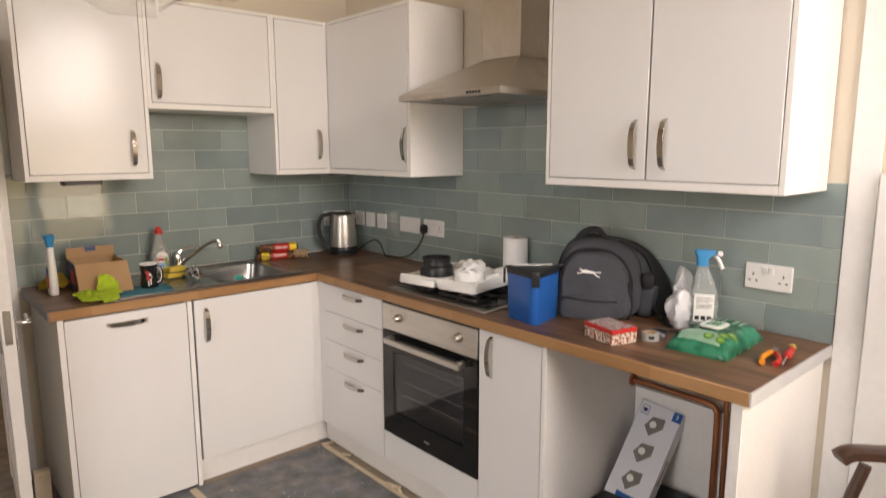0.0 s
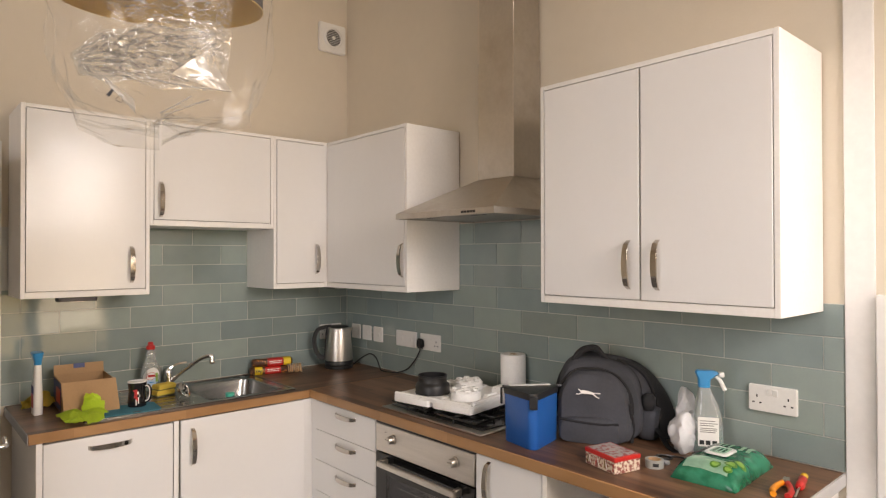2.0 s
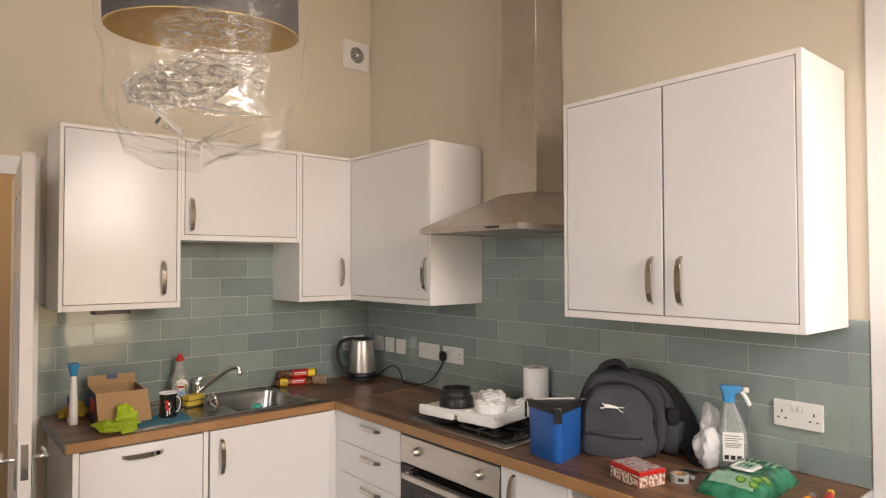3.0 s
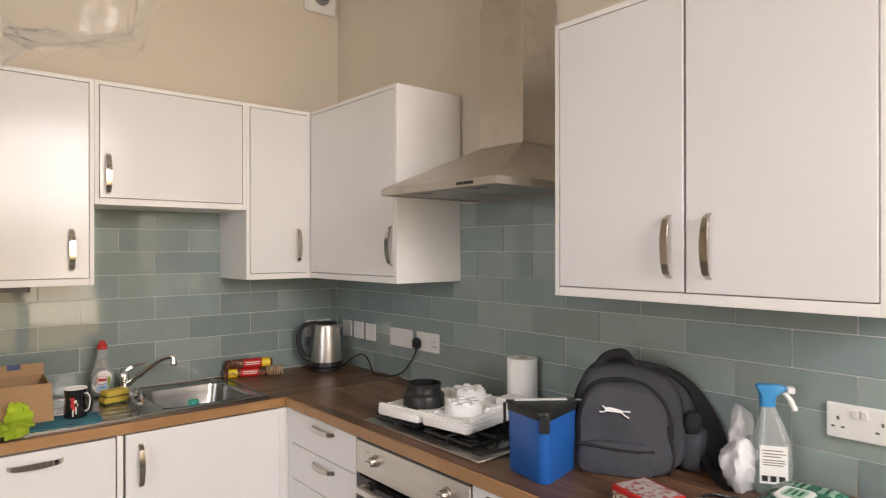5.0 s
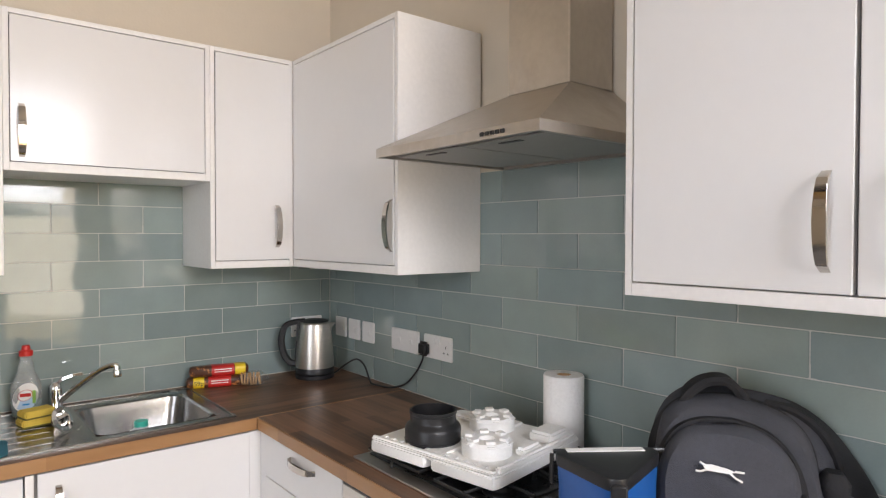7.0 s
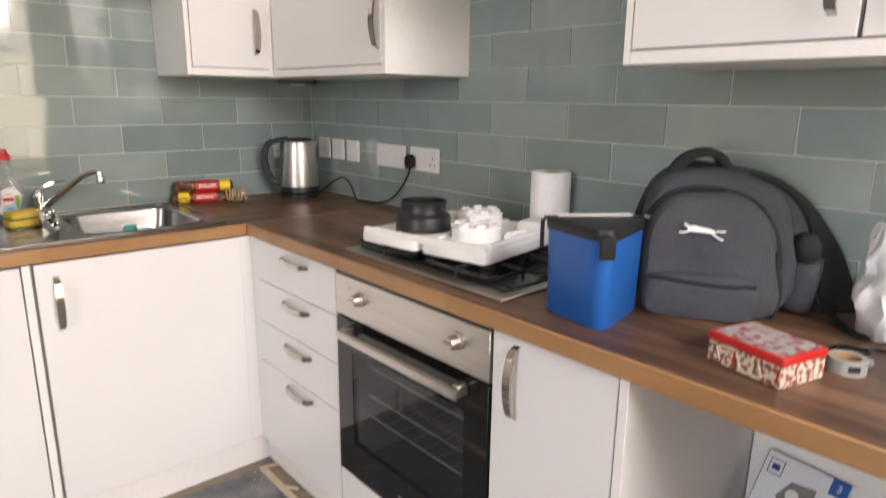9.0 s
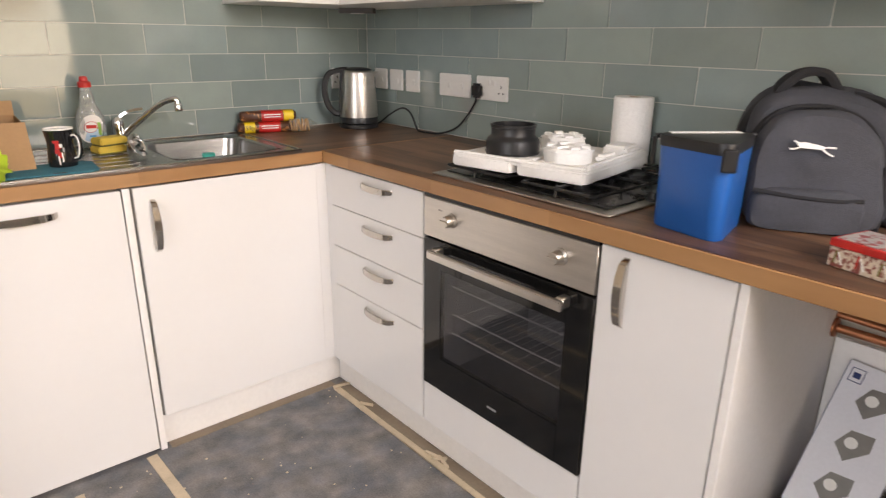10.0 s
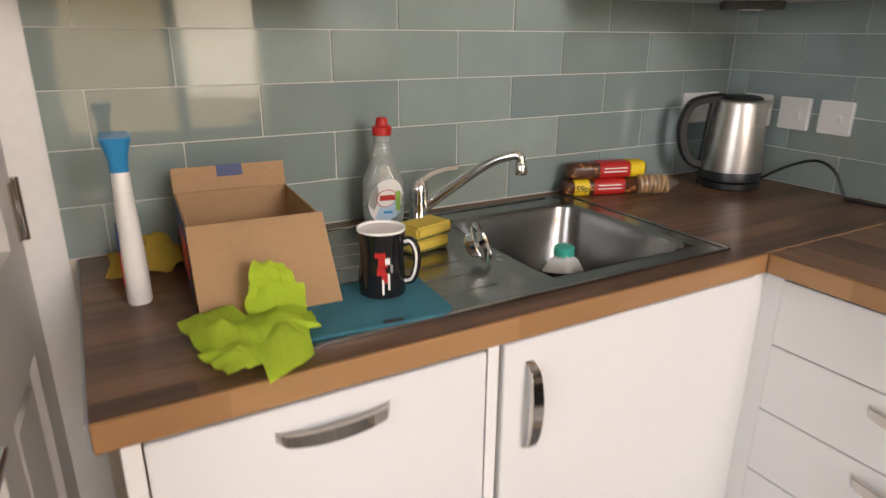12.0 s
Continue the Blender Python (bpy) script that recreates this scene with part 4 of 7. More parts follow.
part("shade_rim", moved(lathe([(0.2212, -0.001), (0.2238, -0.001), (0.2238, 0.001), (0.2212, 0.001), (0.2212, -0.001)], 64, False), SHADE), BRASS_IN, lamp, at_world=True)
bm = bmesh.new()
for a in range(3):
    c, s = math.cos(a * 2.094 + 0.4), math.sin(a * 2.094 + 0.4)
    merge(bm, tube([(0.02 * c, 0.02 * s, 0.20), (0.221 * c, 0.221 * s, 0.225)], 0.002, 1, 6, False))
part("spider", moved(bm, SHADE), CHROME, lamp, at_world=True)
part("bulb_holder", moved(lathe([(0.014, 0.02), (0.02, 0.02), (0.02, -0.05), (0.016, -0.055)], 20), SHADE @ Matrix.Translation((0, 0, 0.20))), WHITE_PLASTIC, lamp, at_world=True)
part("bulb", moved(lathe([(0.004, -0.062), (0.018, -0.058), (0.029, -0.04), (0.030, -0.028), (0.024, -0.008), (0.014, 0.012), (0.013, 0.03)], 24), SHADE @ Matrix.Translation((0, 0, 0.115))), BULB, lamp, "unlit opal bulb", at_world=True)
part("flex", tube([(LX, LY, RIM + 0.21), (LX, LY, CEIL - 0.02)], 0.003, 1, 8, False), WHITE_PLASTIC, lamp, at_world=True)
part("ceiling_rose", moved(lathe([(0.05, 0), (0.05, -0.008), (0.03, -0.03), (0.006, -0.034)], 28), Matrix.Translation((LX, LY, CEIL))), WHITE_PLASTIC, lamp, at_world=True)


def bag_mesh():
    """Clear bag hanging below the shade: a crumpled sleeve gathered into a flat-bottomed sack."""
    n, rows = 120, 54
    rings = []
    for j in range(rows + 1):
        f = j / rows
        z = RIM + 0.26 - f * 0.530
        sag = 1.0 + 0.03 * math.sin(f * 3.0) - 0.55 * max(0.0, f - 0.5) ** 1.5
        ring = []
        for i in range(n):
            a = 2 * math.pi * i / n
            c, s = math.cos(a), math.sin(a)
            r = 0.236 * sag
            fold = max(0.0, f - 0.36)
            p = Vector((c * 2.4, s * 2.4, z * 5.5))
            r += fold * 0.10 * noise.noise(p) + fold * 0.03 * noise.noise(p * 3.1) + 0.007 * noise.noise(p * 2.6)
            ridge = 1 - abs(noise.noise(Vector((c * 2.0 + z * 3, s * 2.0, z * 16))))
            r += min(1.0, fold * 5) * 0.010 * (ridge - 0.7)
            zz = z + fold * 0.12 * noise.noise(Vector((c * 1.4, s * 1.4, 3.7))) + min(1, fold * 6) * 0.012 * noise.noise(p * 4)
            ring.append((LX + 0.01 + r * c, LY + r * s * (1 - 0.25 * fold), zz))
        rings.append(ring)
    last = rings[-1]
    for k, sc in enumerate((0.7, 0.35, 0.02)):
        rings.append([(LX + (x - LX) * sc, LY + (y - LY) * sc, z - 0.006 - 0.010 * k + 0.03 * noise.noise(Vector((x * 9 * sc, y * 9, k)))) for x, y, z in last])
    return loft(rings, cap=False)


bag = part("wrapping_bag", bag_mesh(), FILM, lamp, "crumpled clear plastic bag", at_world=True)


def inner_fold(z0, dz, turn, spread, depth):
    """Crinkled front of the bag, gathered below the shade."""
    n, m = 150, 80
    bm = bmesh.new()
    grid = []
    for j in range(m + 1):
        row = []
        for i in range(n + 1):
            u, v = i / n * 2 - 1, j / m * 2 - 1
            a = radians(turn + spread * u)
            calm = max(0.0, 1 - u ** 4) * max(0.0, 1 - v ** 4)
            p = Vector((u * 4.2 + v * 2.2, v * 9.5 - u * 2.6, 0.5))
            ridge = 1 - abs(noise.noise(p))
            fine_ridge = 1 - abs(noise.noise(p * 2.3 + Vector((4, 0, 0))))
            r = 0.215 - 0.020 * (v + 1) * 0.5 + calm * depth * (0.036 * (ridge - 0.75) + 0.019 * (fine_ridge - 0.75) + 0.006 * noise.noise(p * 4))
            frayed = 1 - 0.42 * u * u + 0.30 * noise.noise(Vector((u * 2.1, 3.0, turn)))
            row.append(bm.verts.new((LX + r * math.cos(a), LY + r * math.sin(a), z0 - dz * v * frayed + 0.020 * u * (1 - v) + 0.012 * calm * noise.noise(p * 1.4))))
        grid.append(row)
    for j in range(m):
        for i in range(n):
            bm.faces.new((grid[j][i], grid[j][i + 1], grid[j + 1][i + 1], grid[j + 1][i]))
    return bm


part("folded_film", inner_fold(RIM - 0.062, 0.058, -100, 38, 0.6), FILM_LOOSE, lamp, "loose clear film over the shade", at_world=True)
part("folded_film", inner_fold(RIM - 0.182, 0.066, -112, 46, 1.0), FILM_CRISP, lamp, "bunched folds of clear film", at_world=True)
STRIP = clear_film("milky_film", (0.92, 0.91, 0.89), 0.16, 0.12, 0.3, 30, 1.1, 0.30)
GLINT = clear_film("creased_film", (0.95, 0.94, 0.91), 0.20, 0.12, 0.35, 40, 1.15, 0.34)


def film_fold(corners, n=12):
    """A small doubled-over fold of the bag's film, slightly curled."""
    a, b, c, d = [Vector(q) for q in corners]
    bm = bmesh.new()
    out = Vector((-0.35, -0.94, 0.0))
    g = []
    for j in range(n + 1):
        row = []
        for i in range(n + 1):
            u, v = i / n, j / n
            q = a.lerp(b, u).lerp(d.lerp(c, u), v)
            q += out * (0.006 * math.sin(math.pi * v) + 0.003 * noise.noise(Vector((u * 5, v * 4, a.x * 9))))
            row.append(bm.verts.new(q))
        g.append(row)
    for j in range(n):
        for i in range(n):
            bm.faces.new((g[j][i], g[j][i + 1], g[j + 1][i + 1], g[j + 1][i]))
    return bm


part("film_fold", film_fold([(-1.665, -2.032, 1.992), (-1.609, -2.023, 1.918), (-1.649, -2.032, 1.914), (-1.735, -2.025, 1.932)]), GLINT, lamp, "bright corner fold of film", at_world=True)
for path in ([(-1.776, -2.012, 1.918), (-1.709, -2.032, 1.911), (-1.611, -2.025, 1.918)], [(-1.755, -2.021, 1.851), (-1.725, -2.029, 1.871), (-1.699, -2.033, 1.892)], [(-1.747, -2.023, 1.848), (-1.704, -2.032, 1.870), (-1.663, -2.034, 1.890)]):
    part("film_crease", sweep(curve_points(path, 14), [(-0.0022, -0.001), (0.0, -0.002), (0.0022, -0.001), (0.0, 0.001)]), GLINT, lamp, "sharp crease in the film", at_world=True)
part("print_strip", film_fold([(-1.842, -1.966, 1.918), (-1.797, -2.001, 1.874), (-1.794, -2.003, 1.845), (-1.842, -1.969, 1.906)]), STRIP, lamp, "milky printed strip", at_world=True)
LABELM = Matrix.Translation((-1.836, -1.978, 1.884)) @ Matrix.Rotation(radians(-40), 4, "Z") @ Matrix.Rotation(radians(30), 4, "Y")
part("print_mark", moved(merge(moved(lathe([(0.0032, 0.0), (0.0032, 0.0006)], 14), Matrix.Translation((0.001, 0, 0.0068)) @ Matrix.Rotation(radians(90), 4, "X")), moved(prism([(-0.005, -0.008), (-0.001, -0.004), (0.001, -0.009), (0.004, 0.0), (0.003, 0.005), (-0.002, 0.005)], -0.0003, 0.0003), Matrix.Rotation(radians(90), 4, "X"))), LABELM), LABEL_INK, lamp, "small printed mark", at_world=True)
bm = bmesh.new()
for k in range(3):
    c0, c1 = [Vector((0.022 + 0.008 * math.sin(q * 2.094), 0.0, 0.008 * math.cos(q * 2.094))) for q in (k, k + 0.86)]
    merge(bm, tube([c0, c1], 0.0008, 1, 5, False))
part("print_mark", moved(bm, LABELM), LABEL_INK, lamp, "printed recycling triangle", at_world=True)

# extractor fan on the north wall
fan = thing("extractor_fan", Matrix.Translation((-0.12, 0, 2.893)), "square white wall extractor fan with a round grille", "extractor fan")
part("casing", box(-0.092, 0.092, -0.028, 0.0, -0.088, 0.088, 0.006, 2), SWITCH, fan)
FACE = Matrix.Translation((0, -0.028, 0)) @ Matrix.Rotation(radians(90), 4, "X")
part("collar", moved(lathe([(0.050, 0), (0.064, 0), (0.064, 0.006), (0.060, 0.009), (0.052, 0.009), (0.050, 0.006), (0.050, 0)], 40, False), FACE), SWITCH, fan, "white round collar")
part("throat", moved(lathe([(0.0498, 0.0002), (0.0498, 0.0012)], 36), FACE), GREY_DARK, fan, "dark opening")
for k in range(9):
    z = -0.041 + k * 0.01025
    half = math.sqrt(0.0485 ** 2 - z * z)
    part("louvre", moved(box(-half, half, -0.0035, 0.0035, -0.0011, 0.0011), Matrix.Translation((0, -0.0335, z)) @ Matrix.Rotation(radians(32), 4, "X")), SWITCH, fan)
part("hub", moved(lathe([(0.011, 0.004), (0.011, 0.010), (0.008, 0.0115)], 24), FACE), SWITCH, fan)

# ---- switches and sockets ----


def plate(name, m, w, label, rockers, outlets, group):
    """Wall plate; local x along the wall, -y out of it."""
    p = thing(name, m, label, "light switch" if name == "wall_switch" else "power socket", group)
    part("faceplate", box(-w / 2, w / 2, -0.010, 0.0, -0.043, 0.043, 0.0025, 2), SWITCH, p)
    for x, z in rockers:
        part("rocker", moved(box(-0.0075, 0.0075, -0.004, 0.0, -0.011, 0.011, 0.0015), Matrix.Translation((x, -0.0095, z)) @ Matrix.Rotation(radians(7), 4, "X")), SWITCH, p)
    for x in outlets:
        for dx, dz, w2, h2 in ((0, 0.0105, 0.0042, 0.009), (-0.011, -0.011, 0.0075, 0.0045), (0.011, -0.011, 0.0075, 0.0045)):
            part("pin_hole", box(x + dx - w2 / 2, x + dx + w2 / 2, -0.0106, -0.0098, dz - 0.004 + -h2 / 2, dz - 0.004 + h2 / 2), LABEL_INK, p)
    return p


ZS = 1.106
def on_east(y, z=ZS):
    return Matrix.Translation((-0.0088, y, z)) @ EAST_FACE
for y in (-0.121, -0.234, -0.347):
    plate("wall_switch", on_east(y), 0.087, "white single fused switch on sage tiles", [(0.012, -0.004)], [], "row of three switches")
plate("power_socket", on_east(-0.611), 0.178, "white double switch plate on sage tiles", [(-0.03, 0.0), (0.045, 0.0)], [], "sockets over the worktop")
s2 = plate("power_socket", on_east(-0.814), 0.160, "white double socket with the kettle plugged in", [(-0.012, 0.022), (0.012, 0.022)], [0.05], "sockets over the worktop")
plate("power_socket", on_east(-2.517, 1.097), 0.149, "white double socket near the end of the tiles", [(-0.0095, 0.022), (0.0095, 0.022)], [-0.048, 0.048], "sockets over the worktop")
plate("power_socket", Matrix.Translation((-0.130, -0.0088, ZS)), 0.149, "white double socket behind the kettle", [(-0.01, 0.02), (0.01, 0.02)], [-0.048, 0.048], "sockets over the worktop")

# ---- kettle ----
KX, KY = -0.174, -0.176
kettle = thing("kettle", Matrix.Translation((KX, KY, TOP)) @ Matrix.Diagonal((1.045, 1.045, 1.0, 1.0)), "brushed steel electric kettle with black handle and base", "kettle")
part("power_base", lathe([(0.074, 0), (0.078, 0.003), (0.078, 0.018), (0.072, 0.022)], 40), BLACK, kettle, "black power base")
part("foot_ring", lathe([(0.074, 0.023), (0.077, 0.024), (0.077, 0.045), (0.076, 0.047)], 40), BLACK, kettle)
part("body", lathe([(0.0765, 0.0475), (0.0765, 0.06), (0.073, 0.12), (0.0665, 0.19), (0.0615, 0.228), (0.060, 0.234), (0.056, 0.237)], 48), STEEL, kettle, "brushed steel body")
part("lid", lathe([(0.0555, 0.2372), (0.053, 0.242), (0.036, 0.247), (0.012, 0.249)], 40), BLACK, kettle, "black lid")
HD = Matrix.Rotation(radians(142), 4, "Z")
part("handle", moved(sweep(curve_points([(0.040, 0, 0.240), (0.086, 0, 0.234), (0.120, 0, 0.216), (0.136, 0, 0.16), (0.126, 0, 0.10), (0.102, 0, 0.064), (0.070, 0, 0.056)], 26), [(-0.014, -0.011), (0.014, -0.011), (0.015, 0.005), (0.010, 0.011), (-0.010, 0.011), (-0.015, 0.005)]), HD), BLACK, kettle, "black plastic handle")
part("gauge", moved(loft([[(0.058, -0.012, 0.060), (0.058, 0.012, 0.060), (0.081, 0.012, 0.060), (0.081, -0.012, 0.060)], [(0.046, -0.014, 0.232), (0.046, 0.014, 0.232), (0.070, 0.014, 0.232), (0.070, -0.014, 0.232)]]), HD), BLACK, kettle)
spout = loft([[(0.050, -0.022, 0.231), (0.050, 0.022, 0.231), (0.064, 0.016, 0.180), (0.064, -0.016, 0.180)], [(0.083, -0.008, 0.233), (0.081, 0.008, 0.233), (0.068, 0.007, 0.209), (0.068, -0.007, 0.209)]])
part("spout", moved(spout, Matrix.Rotation(radians(-38), 4, "Z")), STEEL, kettle)
plug = thing("power_plug", Matrix.Translation((-0.02, -0.752, 1.096)), "black plug and cable of the kettle", "power plug")
part("plug_body", box(-0.045, -0.0195, -0.777, -0.727, 1.070, 1.122, 0.009, 3), BLACK, plug, at_world=True)
part("cable", tube([(-0.034, -0.752, 1.072), (-0.034, -0.745, 1.05), (-0.030, -0.70, 0.998), (-0.035, -0.64, 0.945), (-0.045, -0.55, 0.916), (-0.060, -0.455, 0.9142), (-0.062, -0.432, 0.925), (-0.068, -0.40, 0.982), (-0.074, -0.35, 1.0), (-0.080, -0.28, 0.972), (-0.095, -0.215, 0.928), (-0.11, -0.195, 0.922)], 0.0038, 80, 8), BLACK, plug, "thin black cable", at_world=True)

# ---- tap ----
tap = thing("mixer_tap", Matrix.Translation((-1.112, -0.105, TOP + 0.004)), "chrome single-lever kitchen mixer tap on the sink", "tap")
part("body", lathe([(0.026, 0), (0.026, 0.004), (0.0215, 0.010), (0.0205, 0.062), (0.0215, 0.068), (0.020, 0.088), (0.012, 0.097)], 32), CHROME, tap)
part("lever", moved(sweep(curve_points([(0, 0, 0.088), (0.022, -0.009, 0.108), (0.05, -0.020, 0.119), (0.078, -0.031, 0.123)], 14), [(-0.011, -0.004), (0.011, -0.004), (0.009, 0.004), (-0.009, 0.004)]), Matrix()), CHROME, tap, "chrome lever")
part("spout", tube([(0.012, -0.010, 0.035), (0.05, -0.046, 0.078), (0.11, -0.10, 0.138), (0.145, -0.133, 0.158), (0.158, -0.146, 0.156), (0.160, -0.149, 0.140)], 0.0105, 30, 14), CHROME, tap, "swivel spout")
part("nozzle", moved(lathe([(0.0125, 0), (0.0135, 0.004), (0.0135, 0.022), (0.011, 0.025)], 20), Matrix.Translation((0.160, -0.149, 0.120))), CHROME, tap)

# ---- around the sink ----
SINK_Z = TOP + 0.0072
bottle = thing("washing_up_bottle", Matrix.Translation((-1.195, -0.104, TOP + 0.0042)) @ Matrix.Rotation(radians(-12), 4, "Z") @ Matrix.Diagonal((1.18, 1.12, 1.0, 1.0)), "clear washing-up liquid bottle with red cap", "bottle")
rings = []
for z, w, d in ((0.0, 0.060, 0.040), (0.004, 0.068, 0.046), (0.03, 0.072, 0.048), (0.07, 0.076, 0.050), (0.105, 0.072, 0.046), (0.13, 0.054, 0.040), (0.148, 0.038, 0.036), (0.155, 0.040, 0.040), (0.175, 0.036, 0.036), (0.188, 0.028, 0.028)):
    rings.append([(x, y, z) for x, y in rounded(w, d, min(w, d) * 0.45, 5)])
part("body", loft(rings), CLEAR, bottle, "clear plastic body")
part("liquid", loft([[(x, y, z) for x, y in rounded(w, d, d * 0.45, 5)] for z, w, d in ((0.003, 0.060, 0.040), (0.03, 0.066, 0.042), (0.052, 0.069, 0.044))]), GREEN_LIQUID, bottle)
part("collar", lathe([(0.0155, 0.186), (0.0155, 0.20)], 24), CLEAR, bottle)
part("cap", lathe([(0.017, 0.198), (0.017, 0.214), (0.011, 0.218), (0.010, 0.230), (0.007, 0.233)], 28), RED, bottle, "red cap")


def oval(w, h, y, z, material, name, label=""):
    """A stuck-on oval of print, bowed round the bottle's front."""
    rings = []
    for f in (0.02, 0.5, 1.0):
        ring = []
        for k in range(28):
            x, zz = w * f * math.cos(k * 0.2244), h * f * math.sin(k * 0.2244)
            ring.append((x + 0.14 * zz, y + 9.0 * x * x, z + zz))
        rings.append(ring)
    part(name, loft(rings, cap=False), material, bottle, label)


oval(0.0300, 0.046, -0.0268, 0.066, WHITE_PLASTIC, "label", "white oval label")
oval(0.0255, 0.022, -0.0276, 0.046, SKY_PALE, "label_tint", "pale blue lower print")
oval(0.0175, 0.0185, -0.0284, 0.072, RED, "label_ring")
oval(0.0160, 0.0170, -0.0290, 0.072, WHITE_PLASTIC, "label_disc")
part("label_mark", box(-0.012, 0.014, -0.0306, -0.0298, 0.068, 0.079), RED, bottle)
part("label_mark", box(-0.006, 0.010, -0.0300, -0.0292, 0.040, 0.045), SKY_BLUE, bottle)
part("label_mark", box(0.017, 0.025, -0.0272, -0.0262, 0.044, 0.086), CUCUMBER_PALE, bottle)

mug = thing("mug", Matrix.Translation((-1.350, -0.440, TOP + 0.012)) @ Matrix.Diagonal((0.88, 0.88, 1.0, 1.0)), "waisted black mug with a red and white picture", "mug")
part("body", lathe([(0.034, 0), (0.041, 0.002), (0.0425, 0.02), (0.039, 0.05), (0.0375, 0.065), (0.0415, 0.095), (0.0430, 0.1035)], 44), MUG_BLACK, mug)
part("lip", lathe([(0.0430, 0.1036), (0.0425, 0.107), (0.0395, 0.107), (0.038, 0.100), (0.035, 0.065), (0.034, 0.03)], 44), MUG_WHITE, mug, "white glazed rim and inside")
MH = Matrix.Rotation(radians(-42), 4, "Z")
part("handle", moved(sweep(curve_points([(0.038, 0, 0.083), (0.053, 0, 0.088), (0.063, 0, 0.074), (0.064, 0, 0.05), (0.056, 0, 0.027), (0.040, 0, 0.023)], 20), circle(0.0068, 10)), MH), MUG_BLACK, mug)
part("handle_stripe", moved(sweep(curve_points([(0.043, -0.006, 0.087), (0.054, -0.006, 0.0885), (0.0635, -0.0062, 0.073), (0.0635, -0.0062, 0.05), (0.056, -0.006, 0.029), (0.043, -0.006, 0.024)], 20), circle(0.0024, 8)), MH), MUG_WHITE, mug, "white stripe along the handle")


def on_mug(a, z, w, h, material, name="picture"):
    """A small patch of print lying on the mug's side."""
    r = 0.0385 + 0.004 * abs((z - 0.06) / 0.045) ** 2
    bm = loft([[((r + o) * math.cos(radians(a + k * w)), (r + o) * math.sin(radians(a + k * w)), z + dz) for k in (-0.5, -0.25, 0, 0.25, 0.5)][::1] + [((r + 0.0002) * math.cos(radians(a + k * w)), (r + 0.0002) * math.sin(radians(a + k * w)), z + dz) for k in (0.5, 0.25, 0, -0.25, -0.5)] for dz, o in ((-h / 2, 0.0022), (h / 2, 0.0022))])
    part(name, bm, material, mug)


for a, z, w, h, m in ((-118, 0.072, 26, 0.008, RED), (-112, 0.060, 22, 0.014, RED), (-116, 0.046, 20, 0.012, RED), (-108, 0.036, 14, 0.016, RED), (-100, 0.062, 12, 0.010, MUG_WHITE), (-98, 0.030, 5, 0.026, MUG_WHITE), (-112, 0.022, 5, 0.024, MUG_WHITE), (-90, 0.05, 6, 0.012, GREY_PLASTIC)):
    on_mug(a, z, w, h, m)

mat_ob = thing("cleaning_cloth", Matrix.Translation((-1.41, -0.465, SINK_Z)) @ Matrix.Rotation(radians(-4), 4, "Z"), "folded teal microfibre cloth on the drainer", "cloth")
bm = prism(rounded(0.27, 0.17, 0.03), 0.0, 0.0045, 0.0015)
bmesh.ops.subdivide_edges(bm, edges=bm.edges[:], cuts=2)
part("cloth", ruffle(bm, 0.0015, 30), TEAL, mat_ob)
for x, y, w in ((0.035, -0.078, 0.03),):
    part("dark_stain", box(x - w / 2, x + w / 2, y - 0.005, y + 0.005, 0.004, 0.0056, 0.0004), LABEL_INK, mat_ob, "dark damp mark")

# cardboard box with its flaps open
cb = thing("cardboard_box", Matrix.Translation((-1.511, -0.240, SINK_Z - 0.0005)) @ Matrix.Rotation(radians(-3), 4, "Z"), "open brown cardboard box with a flap folded down", "cardboard box")
hw, d0, d1, hh, t = 0.098, -0.105, 0.115, 0.122, 0.003
part("back_panel", box(-hw, hw, d1 - t, d1, 0, hh), CARD, cb)
part("front_panel", box(-hw, hw, d0, d0 + t, 0, hh), CARD, cb)
part("side_panel", box(-hw, -hw + t, d0 + t, d1 - t, 0, hh), CARD, cb)
part("side_panel", box(hw - t, hw, d0 + t, d1 - t, 0, hh), CARD, cb)
part("bottom_panel", box(-hw + t, hw - t, d0 + t, d1 - t, 0, t), CARD, cb)
part("back_flap", moved(box(-hw, hw, 0, t, 0, 0.044, 0.0006), Matrix.Translation((0, d1 - t, hh + 0.0005)) @ Matrix.Rotation(radians(-14), 4, "X")), CARD, cb, "raised cardboard flap")
part("tab", moved(box(-0.022, 0.022, -0.002, -0.0005, 0.024, 0.0446), Matrix.Translation((0, d1 - t, hh + 0.0005)) @ Matrix.Rotation(radians(-14), 4, "X")), NAVY, cb, "navy tuck slot")
part("front_flap", moved(box(-hw - 0.002, hw + 0.006, -t, 0, -0.150, 0, 0.0006), Matrix.Translation((0, d0 - 0.001, hh)) @ Matrix.Rotation(radians(-37), 4, "X")), CARD, cb, "cardboard flap folded down")
part("printed_side", box(-hw - 0.001, -hw - 0.0002, d0 + 0.004, d1 - 0.004, 0.004, hh - 0.004), NAVY, cb, "dark printed outside")
part("printed_patch", box(-hw - 0.002, -hw - 0.0012, d0 + 0.02, d1 - 0.09, 0.03, hh - 0.03), RED, cb, "red printed patch")


